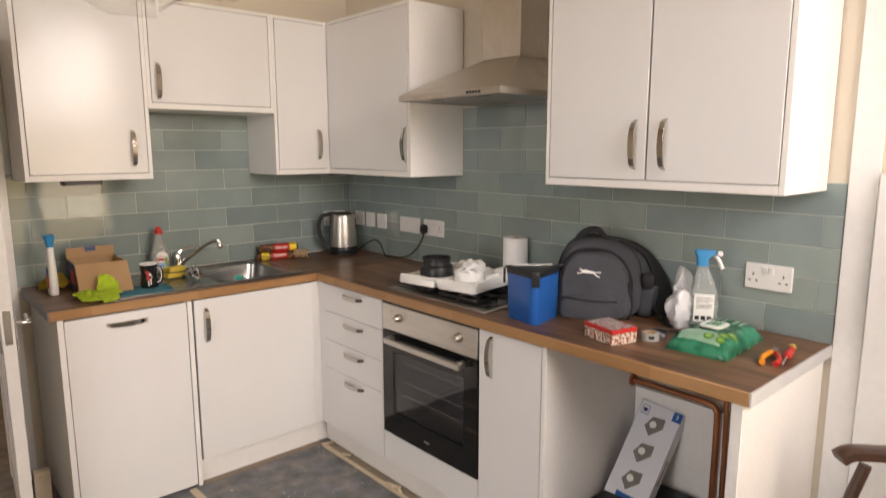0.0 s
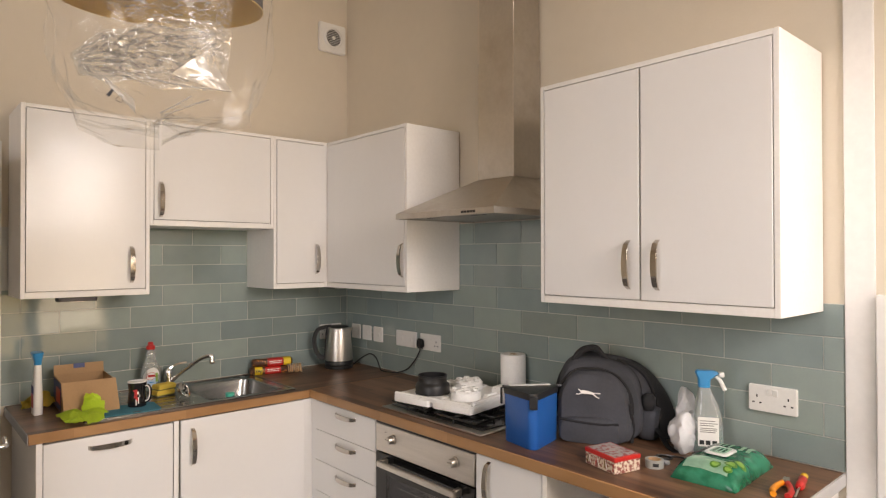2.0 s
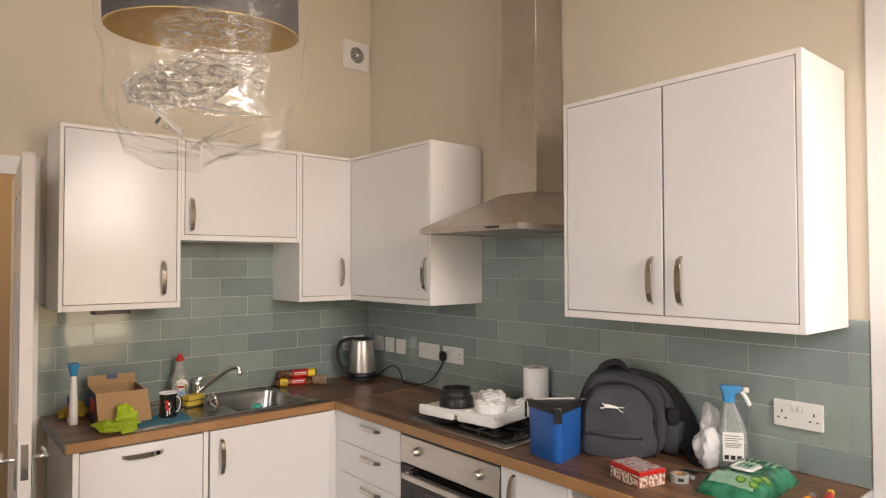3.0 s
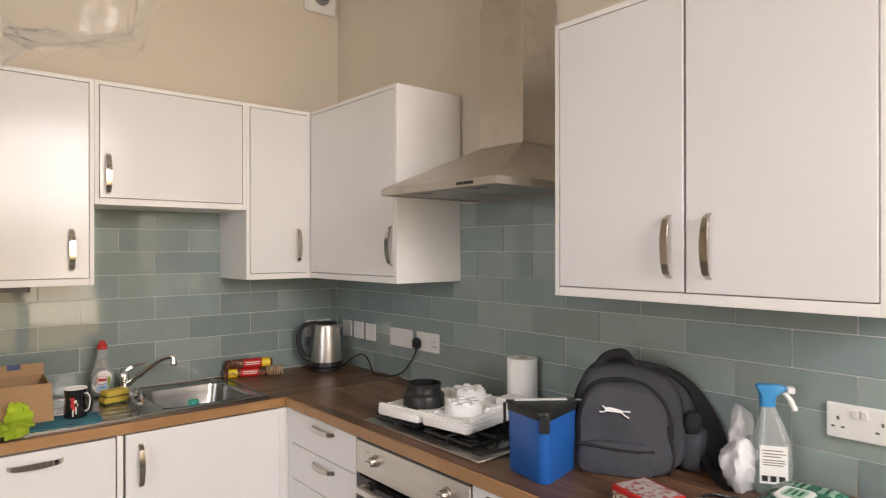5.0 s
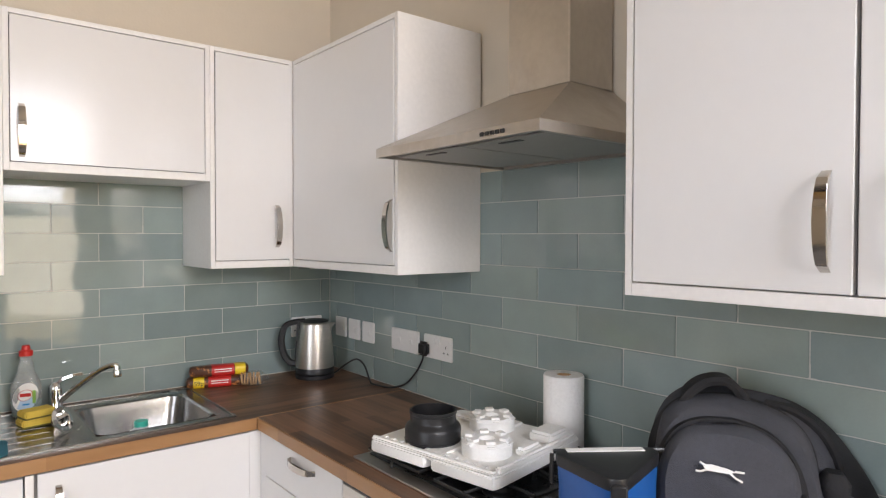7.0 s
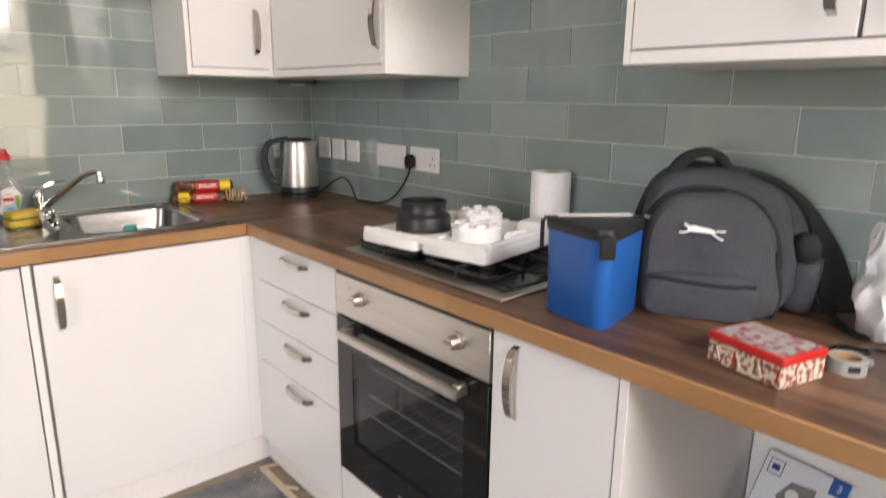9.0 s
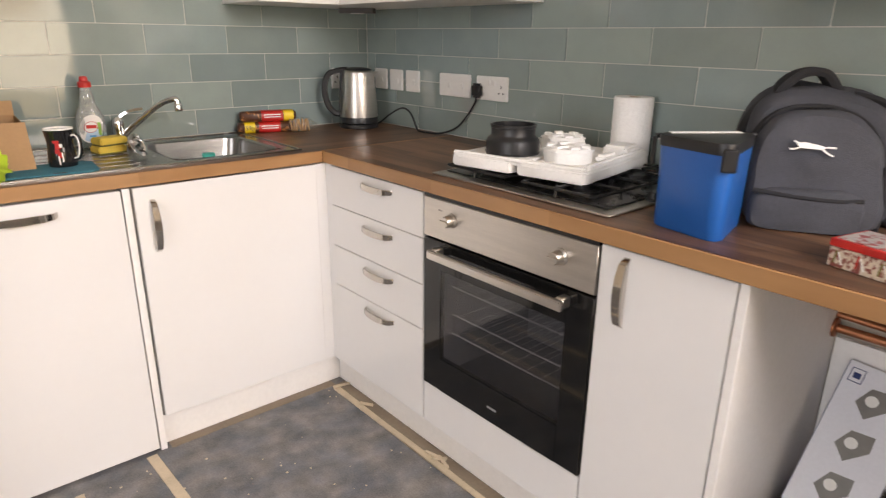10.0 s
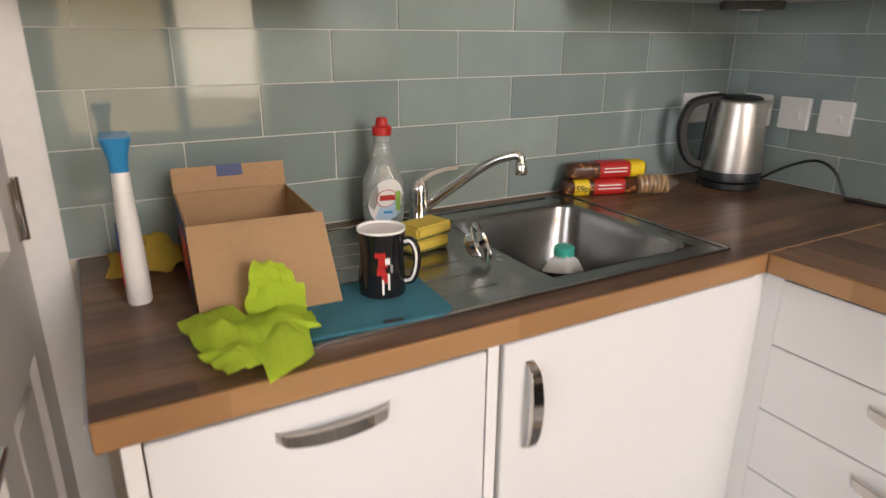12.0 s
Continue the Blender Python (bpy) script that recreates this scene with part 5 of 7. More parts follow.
def crumpled(w, d, seed, lift, n=34):
    bm = bmesh.new()
    g = []
    for j in range(n + 1):
        row = []
        for i in range(n + 1):
            u, v = i / n - 0.5, j / n - 0.5
            p = Vector((u * 2.6 + seed, v * 2.6, seed))
            z = lift(u, v) + 0.022 * (1 - abs(noise.noise(p * 1.2)) * 2.0) + 0.010 * (1 - 2 * abs(noise.noise(p * 2.6))) + 0.003 * noise.noise(p * 6)
            row.append(bm.verts.new((u * w + 0.022 * noise.noise(p * 1.3 + Vector((5, 0, 0))), v * d + 0.022 * noise.noise(p * 1.3 + Vector((0, 7, 0))), max(0.002, z))))
        g.append(row)
    for j in range(n):
        for i in range(n):
            bm.faces.new((g[j][i], g[j][i + 1], g[j + 1][i + 1], g[j + 1][i]))
    geom = bmesh.ops.solidify(bm, geom=bm.faces[:], thickness=0.0016)
    return bm


cl = thing("cleaning_cloth", Matrix.Translation((-1.556, -0.487, SINK_Z)) @ Matrix.Rotation(radians(28), 4, "Z"), "crumpled lime green microfibre cloth on the worktop", "cloth")


def lobe(corners, sag, seed, n=18):
    """One fold of the cloth: a soft sheet between four corners, given in world metres above the worktop."""
    a, b, c, d = [Vector(p) for p in corners]
    bm = bmesh.new()
    g = []
    for j in range(n + 1):
        row = []
        for i in range(n + 1):
            u, v = i / n, j / n
            p = a.lerp(b, u).lerp(d.lerp(c, u), v)
            q = Vector((u * 1.9 + seed, v * 1.9, seed))
            calm = math.sin(math.pi * u) * math.sin(math.pi * v)
            p.z += sag * calm + 0.006 * (1 - 2 * abs(noise.noise(q * 1.2))) + 0.001 * noise.noise(q * 4)
            p.x += 0.010 * noise.noise(q * 1.2 + Vector((4, 0, 0)))
            p.y += 0.010 * noise.noise(q * 1.2 + Vector((0, 6, 0)))
            p.z = max(p.z, 0.0025)
            row.append(bm.verts.new((p.x - 0.010, p.y, SINK_Z + p.z)))
        g.append(row)
    for j in range(n):
        for i in range(n):
            bm.faces.new((g[j][i], g[j][i + 1], g[j + 1][i + 1], g[j + 1][i]))
    bmesh.ops.solidify(bm, geom=bm.faces[:], thickness=0.0022)
    return bm


part("fold", lobe([(-1.640, -0.430, 0.014), (-1.625, -0.540, 0.003), (-1.545, -0.540, 0.012), (-1.565, -0.440, 0.030)], 0.016, 2.3), LIME, cl, at_world=True)
part("fold", lobe([(-1.632, -0.520, 0.003), (-1.608, -0.590, 0.003), (-1.545, -0.585, 0.006), (-1.545, -0.505, 0.020)], 0.010, 4.1), LIME, cl, at_world=True)
part("fold", lobe([(-1.606, -0.452, 0.018), (-1.604, -0.565, 0.008), (-1.500, -0.580, 0.010), (-1.496, -0.474, 0.028)], 0.014, 3.6), LIME, cl, at_world=True)
part("fold", lobe([(-1.570, -0.500, 0.022), (-1.566, -0.628, 0.002), (-1.500, -0.590, 0.003), (-1.480, -0.505, 0.020)], 0.014, 7.7), LIME, cl, at_world=True)
part("fold", lobe([(-1.556, -0.462, 0.010), (-1.560, -0.525, 0.024), (-1.476, -0.545, 0.018), (-1.470, -0.478, 0.010)], 0.016, 9.2), LIME, cl, at_world=True)
part("fold", lobe([(-1.556, -0.470, 0.004), (-1.475, -0.500, 0.012), (-1.478, -0.464, 0.050), (-1.552, -0.452, 0.060)], 0.004, 5.4), LIME, cl, at_world=True)
part("fold", lobe([(-1.553, -0.453, 0.045), (-1.472, -0.474, 0.026), (-1.492, -0.438, 0.076), (-1.528, -0.436, 0.086)], 0.0, 1.4), LIME, cl, at_world=True)

# bathroom spray at the end of the worktop
sp = thing("spray_bottle", Matrix.Translation((-1.685, -0.250, TOP)) @ Matrix.Rotation(radians(88), 4, "Z") @ Matrix.Diagonal((1.0, 0.76, 1.0, 1.0)), "slim white cleaner spray bottle with a blue head", "spray bottle", "spray bottles")
rings = [[(x + s, y, z) for x, y in rounded(w, d, d * 0.42, 5)] for z, w, d, s in ((0, 0.074, 0.044, 0), (0.004, 0.08, 0.048, 0), (0.06, 0.078, 0.047, 0), (0.12, 0.066, 0.042, -0.003), (0.17, 0.045, 0.036, -0.010), (0.20, 0.034, 0.034, -0.012), (0.212, 0.030, 0.030, -0.012))]
part("body", loft(rings), WHITE_PLASTIC, sp)
part("head", loft([[(x + s, y, z) for x, y in rounded(w, d, d * 0.3, 4)] for z, w, d, s in ((0.205, 0.034, 0.034, -0.012), (0.222, 0.038, 0.036, -0.012), (0.230, 0.06, 0.040, -0.004), (0.252, 0.085, 0.056, 0.004), (0.255, 0.08, 0.052, 0.004))]), SKY_BLUE, sp, "bright blue trigger head")
part("trigger", moved(box(-0.005, 0.005, -0.008, 0.008, -0.045, 0, 0.002), Matrix.Translation((0.026, 0, 0.232)) @ Matrix.Rotation(radians(-22), 4, "Y")), YELLOW, sp, "yellow trigger")
part("label", box(-0.030, 0.026, 0.0232, 0.0246, 0.03, 0.085, 0.0006), RED, sp, "red printed label")
part("label", box(-0.028, 0.022, 0.0215, 0.0243, 0.0855, 0.118, 0.0006), NAVY, sp, "navy printed label")
yc = thing("cleaning_cloth", Matrix.Translation((-1.655, -0.135, TOP)), "rumpled yellow cloth behind the spray bottle", "cloth")
part("cloth", crumpled(0.14, 0.10, 8.7, lambda u, v: 0.045 * math.exp(-(u * u + v * v) / 0.12), 20), SPONGE, yc)

sg = thing("sponge", Matrix.Translation((-1.188, -0.264, SINK_Z)) @ Matrix.Rotation(radians(12), 4, "Z"), "stack of two yellow sponges with dark scouring side", "sponge")
for k in range(2):
    part("foam", moved(box(-0.045, 0.045, -0.03, 0.03, 0.004, 0.025, 0.004, 2), Matrix.Translation((0.004 * k, -0.003 * k, 0.0265 * k)) @ Matrix.Rotation(radians(4 * k), 4, "Z")), SPONGE, sg)
    part("scouring_pad", moved(box(-0.044, 0.044, -0.029, 0.029, 0.0, 0.0045, 0.001), Matrix.Translation((0.004 * k, -0.003 * k, 0.0265 * k)) @ Matrix.Rotation(radians(4 * k), 4, "Z")), SPONGE_PAD, sg)
st = thing("sink_strainer", Matrix.Translation((-1.134, -0.384, SINK_Z + 0.0345)) @ Matrix.Rotation(radians(-46), 4, "Z") @ Matrix.Rotation(radians(64), 4, "Y"), "steel sink plug basket leaning on the rim", "sink strainer")
part("flange", lathe([(0.024, 0.004), (0.038, 0.002), (0.039, 0.004), (0.038, 0.006), (0.026, 0.008), (0.024, 0.004)], 32, False), CHROME, st)
part("basket", lathe([(0.025, 0.006), (0.024, -0.012), (0.02, -0.02), (0.004, -0.021)], 32, False), CHROME, st)
part("stem", tube([(0, 0, -0.02), (0, 0, 0.012)], 0.003, 1, 8, False), CHROME, st)

mk = thing("milk_bottle", Matrix.Translation((-0.901, -0.346, TOP - 0.1490)) @ Matrix.Rotation(radians(25), 4, "Z") @ Matrix.Diagonal((1.02, 1.02, 0.92, 1.0)), "small white plastic milk bottle with aqua cap, in the sink", "bottle")
part("body", loft([[(x, y, z) for x, y in rounded(w, d, 0.014 * w / 0.07, 5)] for z, w, d in ((0, 0.062, 0.062), (0.004, 0.07, 0.07), (0.09, 0.07, 0.07), (0.115, 0.05, 0.05), (0.122, 0.034, 0.034), (0.132, 0.034, 0.034))]), WHITE_PLASTIC, mk)
part("cap", lathe([(0.021, 0.128), (0.021, 0.146), (0.019, 0.148)], 28), AQUA, mk, "aqua screw cap")
part("handle", sweep(curve_points([(0.03, 0, 0.105), (0.047, 0, 0.095), (0.047, 0, 0.06), (0.034, 0, 0.045)], 12), circle(0.006, 8)), CLEAR, mk)

# biscuits beside the kettle
for k, (dx, dz, rot) in enumerate(((0.0, 0.0, -17), (0.012, 0.043, -14))):
    bk = thing("biscuit_pack", Matrix.Translation((-0.560 + dx, -0.082, TOP + dz)) @ Matrix.Rotation(radians(rot), 4, "Z"), "red and brown packet of chocolate biscuits" if k == 0 else "red and yellow biscuit packet on top of another", "biscuit packet", "biscuit packets")
    bm = loft([[(xx, y, z + 0.0215) for y, z in rounded(0.055 * s, 0.042 * s, 0.016 * s, 4)] for xx, s in ((-0.112, 0.35), (-0.108, 0.8), (-0.10, 0.97), (-0.03, 1.0), (0.03, 0.99), (0.10, 0.97), (0.108, 0.8), (0.112, 0.35))])
    part("wrapper", ruffle(bm, 0.002, 60, k), BROWN_PACK, bk)
    for x0, x1, m in ((-0.030, 0.055, RED), (0.058, 0.098, YELLOW) if k else (-0.085, -0.045, YELLOW)):
        part("printed_band", loft([[(xx, y, z + 0.0215) for y, z in rounded(0.0575, 0.0435, 0.016, 4)] for xx in (x0, x1)]), m, bk)
    if k == 0:
        writing("price", "59p", 0.024, Matrix.Translation((-0.065, -0.0297, 0.021)) @ Matrix.Rotation(radians(90), 4, "X"), LABEL_INK, bk)
    for z in (0.018, 0.027):
        part("print_bar", box(-0.02, 0.045, -0.0297, -0.0289, z, z + 0.003), WHITE_PLASTIC, bk)
bb = thing("biscuit_bag", Matrix.Translation((-0.442, -0.150, TOP)) @ Matrix.Rotation(radians(-25), 4, "Z"), "clear bag holding a row of round biscuits", "food bag")
for i in range(7):
    part("biscuit", moved(lathe([(0.024, -0.0035), (0.026, 0), (0.024, 0.0035)], 20), Matrix.Translation((-0.036 + i * 0.011, 0, 0.027)) @ Matrix.Rotation(radians(90 + (i % 3 - 1) * 7), 4, "Y")), BISCUIT, bb)
part("bag", ruffle(loft([[(xx, y, z + 0.029) for y, z in rounded(0.058 * s, 0.056 * s, 0.025 * s, 5)] for xx, s in ((-0.052, 0.3), (-0.044, 0.95), (0.0, 1.02), (0.036, 0.97), (0.050, 0.5), (0.066, 0.25))]), 0.003, 50), FILM, bb)

# ---- on the hob ----
TRAY = Matrix.Translation((-0.329, -1.365, TOP + 0.0395)) @ Matrix.Rotation(radians(-80.2), 4, "Z")      # local x towards the room's end, y to the wall
foam = thing("polystyrene_tray", TRAY, "moulded white polystyrene packing tray lying on the hob", "packing tray")
for x0, x1 in ((-0.205, -0.004), (0.004, 0.205)):
    bm = prism([(x0 + (x + 0.5) * (x1 - x0), y * 0.385) for x, y in rounded(1, 1, 0.07, 3)], 0.0, 0.030, 0.006)
    part("base", ruffle(bm, 0.001, 60), FOAM, foam)
part("rim", merge(box(-0.20, 0.20, -0.190, -0.172, 0.028, 0.040, 0.005, 2), box(0.185, 0.203, -0.17, 0.17, 0.028, 0.046, 0.005, 2)), FOAM, foam)
part("bridge", box(-0.03, 0.03, -0.19, 0.19, 0.022, 0.036, 0.006, 2), FOAM, foam)
for cx, cy, r in ((0.09, -0.07, 0.062), (-0.02, 0.10, 0.062)):
    part("round_boss", ruffle(moved(lathe([(r, 0.026), (r, 0.058), (r - 0.008, 0.066), (0.02, 0.066), (0.016, 0.056), (0.002, 0.055)], 40), Matrix.Translation((cx, cy, 0))), 0.002, 40), FOAM, foam)
    for a in range(6):
        ca, sa = math.cos(a * 1.047 + 0.3), math.sin(a * 1.047 + 0.3)
        part("lug", moved(box(-0.019, 0.019, -0.021, 0.021, 0.050, 0.073, 0.010, 3), Matrix.Translation((cx + ca * r * 0.72, cy + sa * r * 0.72, 0)) @ Matrix.Rotation(a * 1.047 + 0.3, 4, "Z")), FOAM, foam)
for i in range(13):
    x = -0.185 + i * 0.03
    part("rib", box(x, x + 0.018, -0.168, -0.150, 0.028, 0.037, 0.004, 2), FOAM, foam)
for cx, cy, w, d, h in ((0.15, 0.12, 0.07, 0.09, 0.058), (0.04, 0.02, 0.05, 0.04, 0.044), (-0.12, 0.12, 0.08, 0.05, 0.046), (0.165, 0.0, 0.03, 0.08, 0.05)):
    part("block", box(cx - w / 2, cx + w / 2, cy - d / 2, cy + d / 2, 0.027, h, 0.007, 2), FOAM, foam)

flue = thing("flue_adapter", TRAY @ Matrix.Translation((-0.066, -0.094, 0.0305)) @ Matrix.Diagonal((0.95, 0.95, 0.84, 1.0)), "black plastic duct adapter standing on the packing", "duct adapter")
part("collar", lathe([(0.070, 0.0), (0.0755, 0.002), (0.0765, 0.045), (0.072, 0.056), (0.064, 0.063), (0.0625, 0.068), (0.0625, 0.088), (0.0645, 0.090), (0.0645, 0.099), (0.060, 0.099), (0.0590, 0.06), (0.068, 0.045), (0.068, 0.004)], 48, False), BLACK, flue)
part("rib", lathe([(0.0766, 0.010), (0.0780, 0.012), (0.0766, 0.014)], 48, False), BLACK, flue)

roll = thing("kitchen_roll", Matrix.Translation((-0.070, -1.445, TOP)), "upright roll of white kitchen paper", "kitchen roll")
part("paper", ruffle(lathe([(0.020, 0.0), (0.0545, 0.0), (0.056, 0.004), (0.056, 0.212), (0.0545, 0.216), (0.020, 0.216)], 48, False), 0.0015, 25), PAPER, roll)
part("core", lathe([(0.0195, 0.001), (0.0200, 0.215), (0.0185, 0.215), (0.0182, 0.001)], 28, False), CARD, roll, "cardboard core")

# ---- blue food caddy ----
def blend_outline(points, r, n=5):
    out = []
    k = len(points)
    for i in range(k):
        p = Vector(points[i])
        a, b = (Vector(points[i - 1]) - p).normalized(), (Vector(points[(i + 1) % k]) - p).normalized()
        half = a.angle(b) / 2
        c = p + (a + b).normalized() * (r / math.sin(half))
        t0, t1 = p + a * (r / math.tan(half)) - c, p + b * (r / math.tan(half)) - c
        a0 = math.atan2(t0.y, t0.x)
        da = (math.atan2(t1.y, t1.x) - a0 + math.pi) % (2 * math.pi) - math.pi
        out += [(c.x + r * math.cos(a0 + da * s / n), c.y + r * math.sin(a0 + da * s / n)) for s in range(n + 1)]
    return out


CAD = Matrix.Translation((-0.452, -1.885, TOP))
tri = blend_outline([(-0.098, -0.082), (0.125, -0.028), (-0.062, 0.105)], 0.024)
caddy = thing("food_caddy", CAD, "three-cornered blue plastic caddy with a black lid", "caddy")
part("body", loft([[(x * s, y * s, z) for x, y in tri] for z, s in ((0.0, 0.95), (0.004, 0.975), (0.13, 1.0), (0.178, 1.03))]), BLUE, caddy, "blue plastic body")
part("lid", loft([[(x * s, y * s, z) for x, y in tri] for z, s in ((0.168, 1.045), (0.186, 1.06), (0.190, 1.05), (0.192, 0.9))]), BLACK, caddy, "black plastic lid")
part("lid_catch", moved(box(-0.006, 0.003, -0.014, 0.014, -0.038, 0.006, 0.003), Matrix.Translation((-0.090, -0.074, 0.176)) @ Matrix.Rotation(radians(36), 4, "Z")), BLACK, caddy, "black lid catch")
part("lid_strip", moved(box(-0.075, 0.075, -0.010, 0.010, 0.192, 0.194, 0.0008), Matrix.Translation((0.012, 0.030, 0)) @ Matrix.Rotation(radians(-36), 4, "Z")), SWITCH, caddy, "pale strip on the lid")
part("hinge_bar", tube([(0.124, -0.025, 0.184), (-0.052, 0.103, 0.184)], 0.005, 1, 8, False), BLACK, caddy)
part("carry_strap", moved(box(-0.002, 0.002, -0.005, 0.005, 0.125, 0.183, 0.0015), Matrix.Translation((-0.060, 0.100, 0))), BLACK, caddy, "black carry handle folded down")

# ---- backpack ----
# local x along the front, -y towards the room, z up
pack = thing("backpack", Matrix.Translation((-0.186, -1.974, TOP)) @ Matrix.Rotation(radians(-61), 4, "Z") @ Matrix.Diagonal((1.0, 1.0, 0.935, 1.0)), "charcoal grey backpack with black straps, slumped on the worktop", "backpack")


def arch(x0, x1, h, power, inset, shift=0.0, n=44):
    """Outline of a bag's panel: flat foot, upright sides and a rounded top, drawn in by inset."""
    cx, hw = (x0 + x1) / 2, (x1 - x0) / 2 - inset
    out = []
    for i in range(n):
        a = 2 * math.pi * i / n
        c, s = math.cos(a), math.sin(a)
        if s >= 0:
            x = math.copysign(abs(c) ** (2 / power), c) * hw
            z = h * 0.42 + abs(s) ** (2 / power) * (h * 0.58 - inset)
        else:
            x = math.copysign(abs(c) ** (2 / 5.0), c) * hw
            z = h * 0.42 - abs(s) ** (2 / 5.0) * (h * 0.42 - inset * 0.4)
        out.append((cx + x + shift * z / h, z))
    return out


def padded(x0, x1, h, power, y0, y1, puff, shift=0.0, lean=0.0, seed=0.0, crease=0.006):
    """A stuffed cloth compartment between y0 (room side) and y1."""
    rings = []
    m = 9
    for k in range(m + 1):
        f = k / m
        inset = puff * (1 - math.sin(math.pi * min(1.0, max(0.0, 0.08 + f * 0.84)))) ** 1.3
        rings.append([(x, y0 + (y1 - y0) * f + lean * z, z) for x, z in arch(x0, x1, h, power, inset, shift)])
    bm = loft(rings, cap=False)
    for ring_pts, y in ((rings[0], y0), (rings[-1], y1)):
        cx = sum(p[0] for p in ring_pts) / len(ring_pts)
        cz = sum(p[2] for p in ring_pts) / len(ring_pts)
        sub = []
        for sc in (1.0, 0.82, 0.6, 0.38, 0.16, 0.01):
            sub.append([(cx + (p[0] - cx) * sc, p[1] + lean * (cz - p[2]) * (1 - sc) + (y - (y0 + y1) / 2) * 0.10 * (1 - sc), cz + (p[2] - cz) * sc) for p in ring_pts])
        merge(bm, loft(sub, cap=False))
    bmesh.ops.remove_doubles(bm, verts=bm.verts[:], dist=0.0004)
    bmesh.ops.recalc_face_normals(bm, faces=bm.faces[:])
    bm.normal_update()
    for v in bm.verts:
        p = v.co * 9 + Vector((seed, 0, seed))
        k = min(1.0, v.co.z / 0.02)
        fold = 1 - 2 * abs(noise.noise(Vector((v.co.x * 7 + seed, v.co.y * 7, v.co.z * 16))))
        v.co += v.normal * k * (crease * noise.noise(p) + crease * 0.55 * fold * (0.4 + 0.6 * noise.noise(p * 0.7)) + 0.0016 * noise.noise(p * 5))
        v.co.z = max(v.co.z, 0.0005)
    return bm


def slump(bm):
    """The stuffed bag sinks towards its loaded side."""
    for v in bm.verts:
        v.co.z *= 1 - 0.50 * max(0.0, v.co.x) - 0.12 * max(0.0, -v.co.x - 0.10)
    return bm


MAIN = (-0.146, 0.192, 0.302, 3.0)
MIDDLE = (-0.142, 0.160, 0.294, 2.9)
POCKET = (-0.132, 0.118, 0.262, 2.7)
part("main_compartment", slump(padded(*MAIN, -0.030, 0.066, 0.030, -0.012, 0.13, 1.0, 0.017)), FABRIC, pack)
part("middle_compartment", slump(padded(*MIDDLE, -0.092, -0.024, 0.020, -0.010, 0.15, 6.0, 0.014)), FABRIC, pack)
part("front_pocket", slump(padded(*POCKET, -0.150, -0.084, 0.022, -0.004, 0.17, 4.0, 0.012)), FABRIC, pack, "rounded front pocket")
part("lower_pouch", padded(-0.126, 0.088, 0.090, 4.0, -0.164, -0.125, 0.014, 0.0, 0.10, 9.0, 0.010), FABRIC, pack, "low front pouch")


def piping(x0, x1, h, power, y, shift, lean, a0, a1, r):
    """Flat zip tape running over a panel's seam."""
    o = arch(x0, x1, h, power, -0.002, shift, 72)
    return slump(sweep(curve_points([(x, y + lean * z, z) for x, z in o[a0:a1]], (a1 - a0) * 2), [(-r, -0.003), (r, -0.003), (r * 1.05, 0.0), (r, 0.003), (-r, 0.003), (-r * 1.05, 0.0)]))


part("zip", piping(*POCKET, -0.108, -0.004, 0.17, 0, 37, 0.0085), FABRIC_DARK, pack, "black zip tape")
part("zip", piping(*MIDDLE, -0.034, -0.010, 0.15, 0, 37, 0.0105), FABRIC_DARK, pack, "black zip tape")
part("zip", tube([(-0.122, -0.155, 0.086), (-0.05, -0.160, 0.079), (0.02, -0.160, 0.076), (0.078, -0.152, 0.078)], 0.0052, 24, 8), FABRIC_DARK, pack, "black zip tape")
part("zip", tube([(0.117, -0.098, 0.110), (0.124, -0.104, 0.06), (0.118, -0.110, 0.005)], 0.0065, 12, 8), FABRIC_DARK, pack, "black zip tape")
part("zip", tube([(0.160, -0.024, 0.116), (0.168, -0.032, 0.06), (0.162, -0.040, 0.005)], 0.0065, 12, 8), FABRIC_DARK, pack, "black zip tape")
for z in (0.118, 0.092):
    part("zip_pull", box(0.110, 0.120, -0.118, -0.104, z, z + 0.028, 0.002), FABRIC_DARK, pack)
part("top_handle", sweep(curve_points([(-0.088, -0.005, 0.268), (-0.082, -0.005, 0.300), (-0.050, 0.0, 0.328), (-0.008, 0.004, 0.330), (0.022, 0.010, 0.290)], 24), [(-0.024, -0.009), (0.024, -0.009), (0.028, 0.0), (0.024, 0.009), (-0.024, 0.009), (-0.028, 0.0)]), FABRIC_DARK, pack, "padded black carry loop")
part("shoulder_strap", sweep(curve_points([(0.06, 0.050, 0.284), (0.12, 0.052, 0.268), (0.176, 0.046, 0.222), (0.214, 0.030, 0.150), (0.236, 0.0, 0.076), (0.246, -0.040, 0.012)], 28), [(-0.032, -0.008), (0.032, -0.008), (0.035, 0.0), (0.032, 0.008), (-0.032, 0.008), (-0.035, 0.0)]), FABRIC_DARK, pack, "padded black shoulder strap")
part("side_pocket", moved(padded(-0.055, 0.055, 0.122, 4.0, -0.026, 0.026, 0.014, 0.0, -0.05, 12.0, 0.008), Matrix.Translation((0.178, -0.014, 0)) @ Matrix.Rotation(radians(74), 4, "Z")), FABRIC, pack, "side pocket")
part("side_mesh", ruffle(loft([[(0.176 + x * s, -0.028 + y * s, 0.112 + f * 0.060) for x, y in rounded(0.042, 0.068, 0.014, 4)] for f, s in ((0, 0.8), (0.3, 1.1), (0.7, 1.05), (1, 0.65))]), 0.005, 30), FABRIC_DARK, pack, "black side mesh")
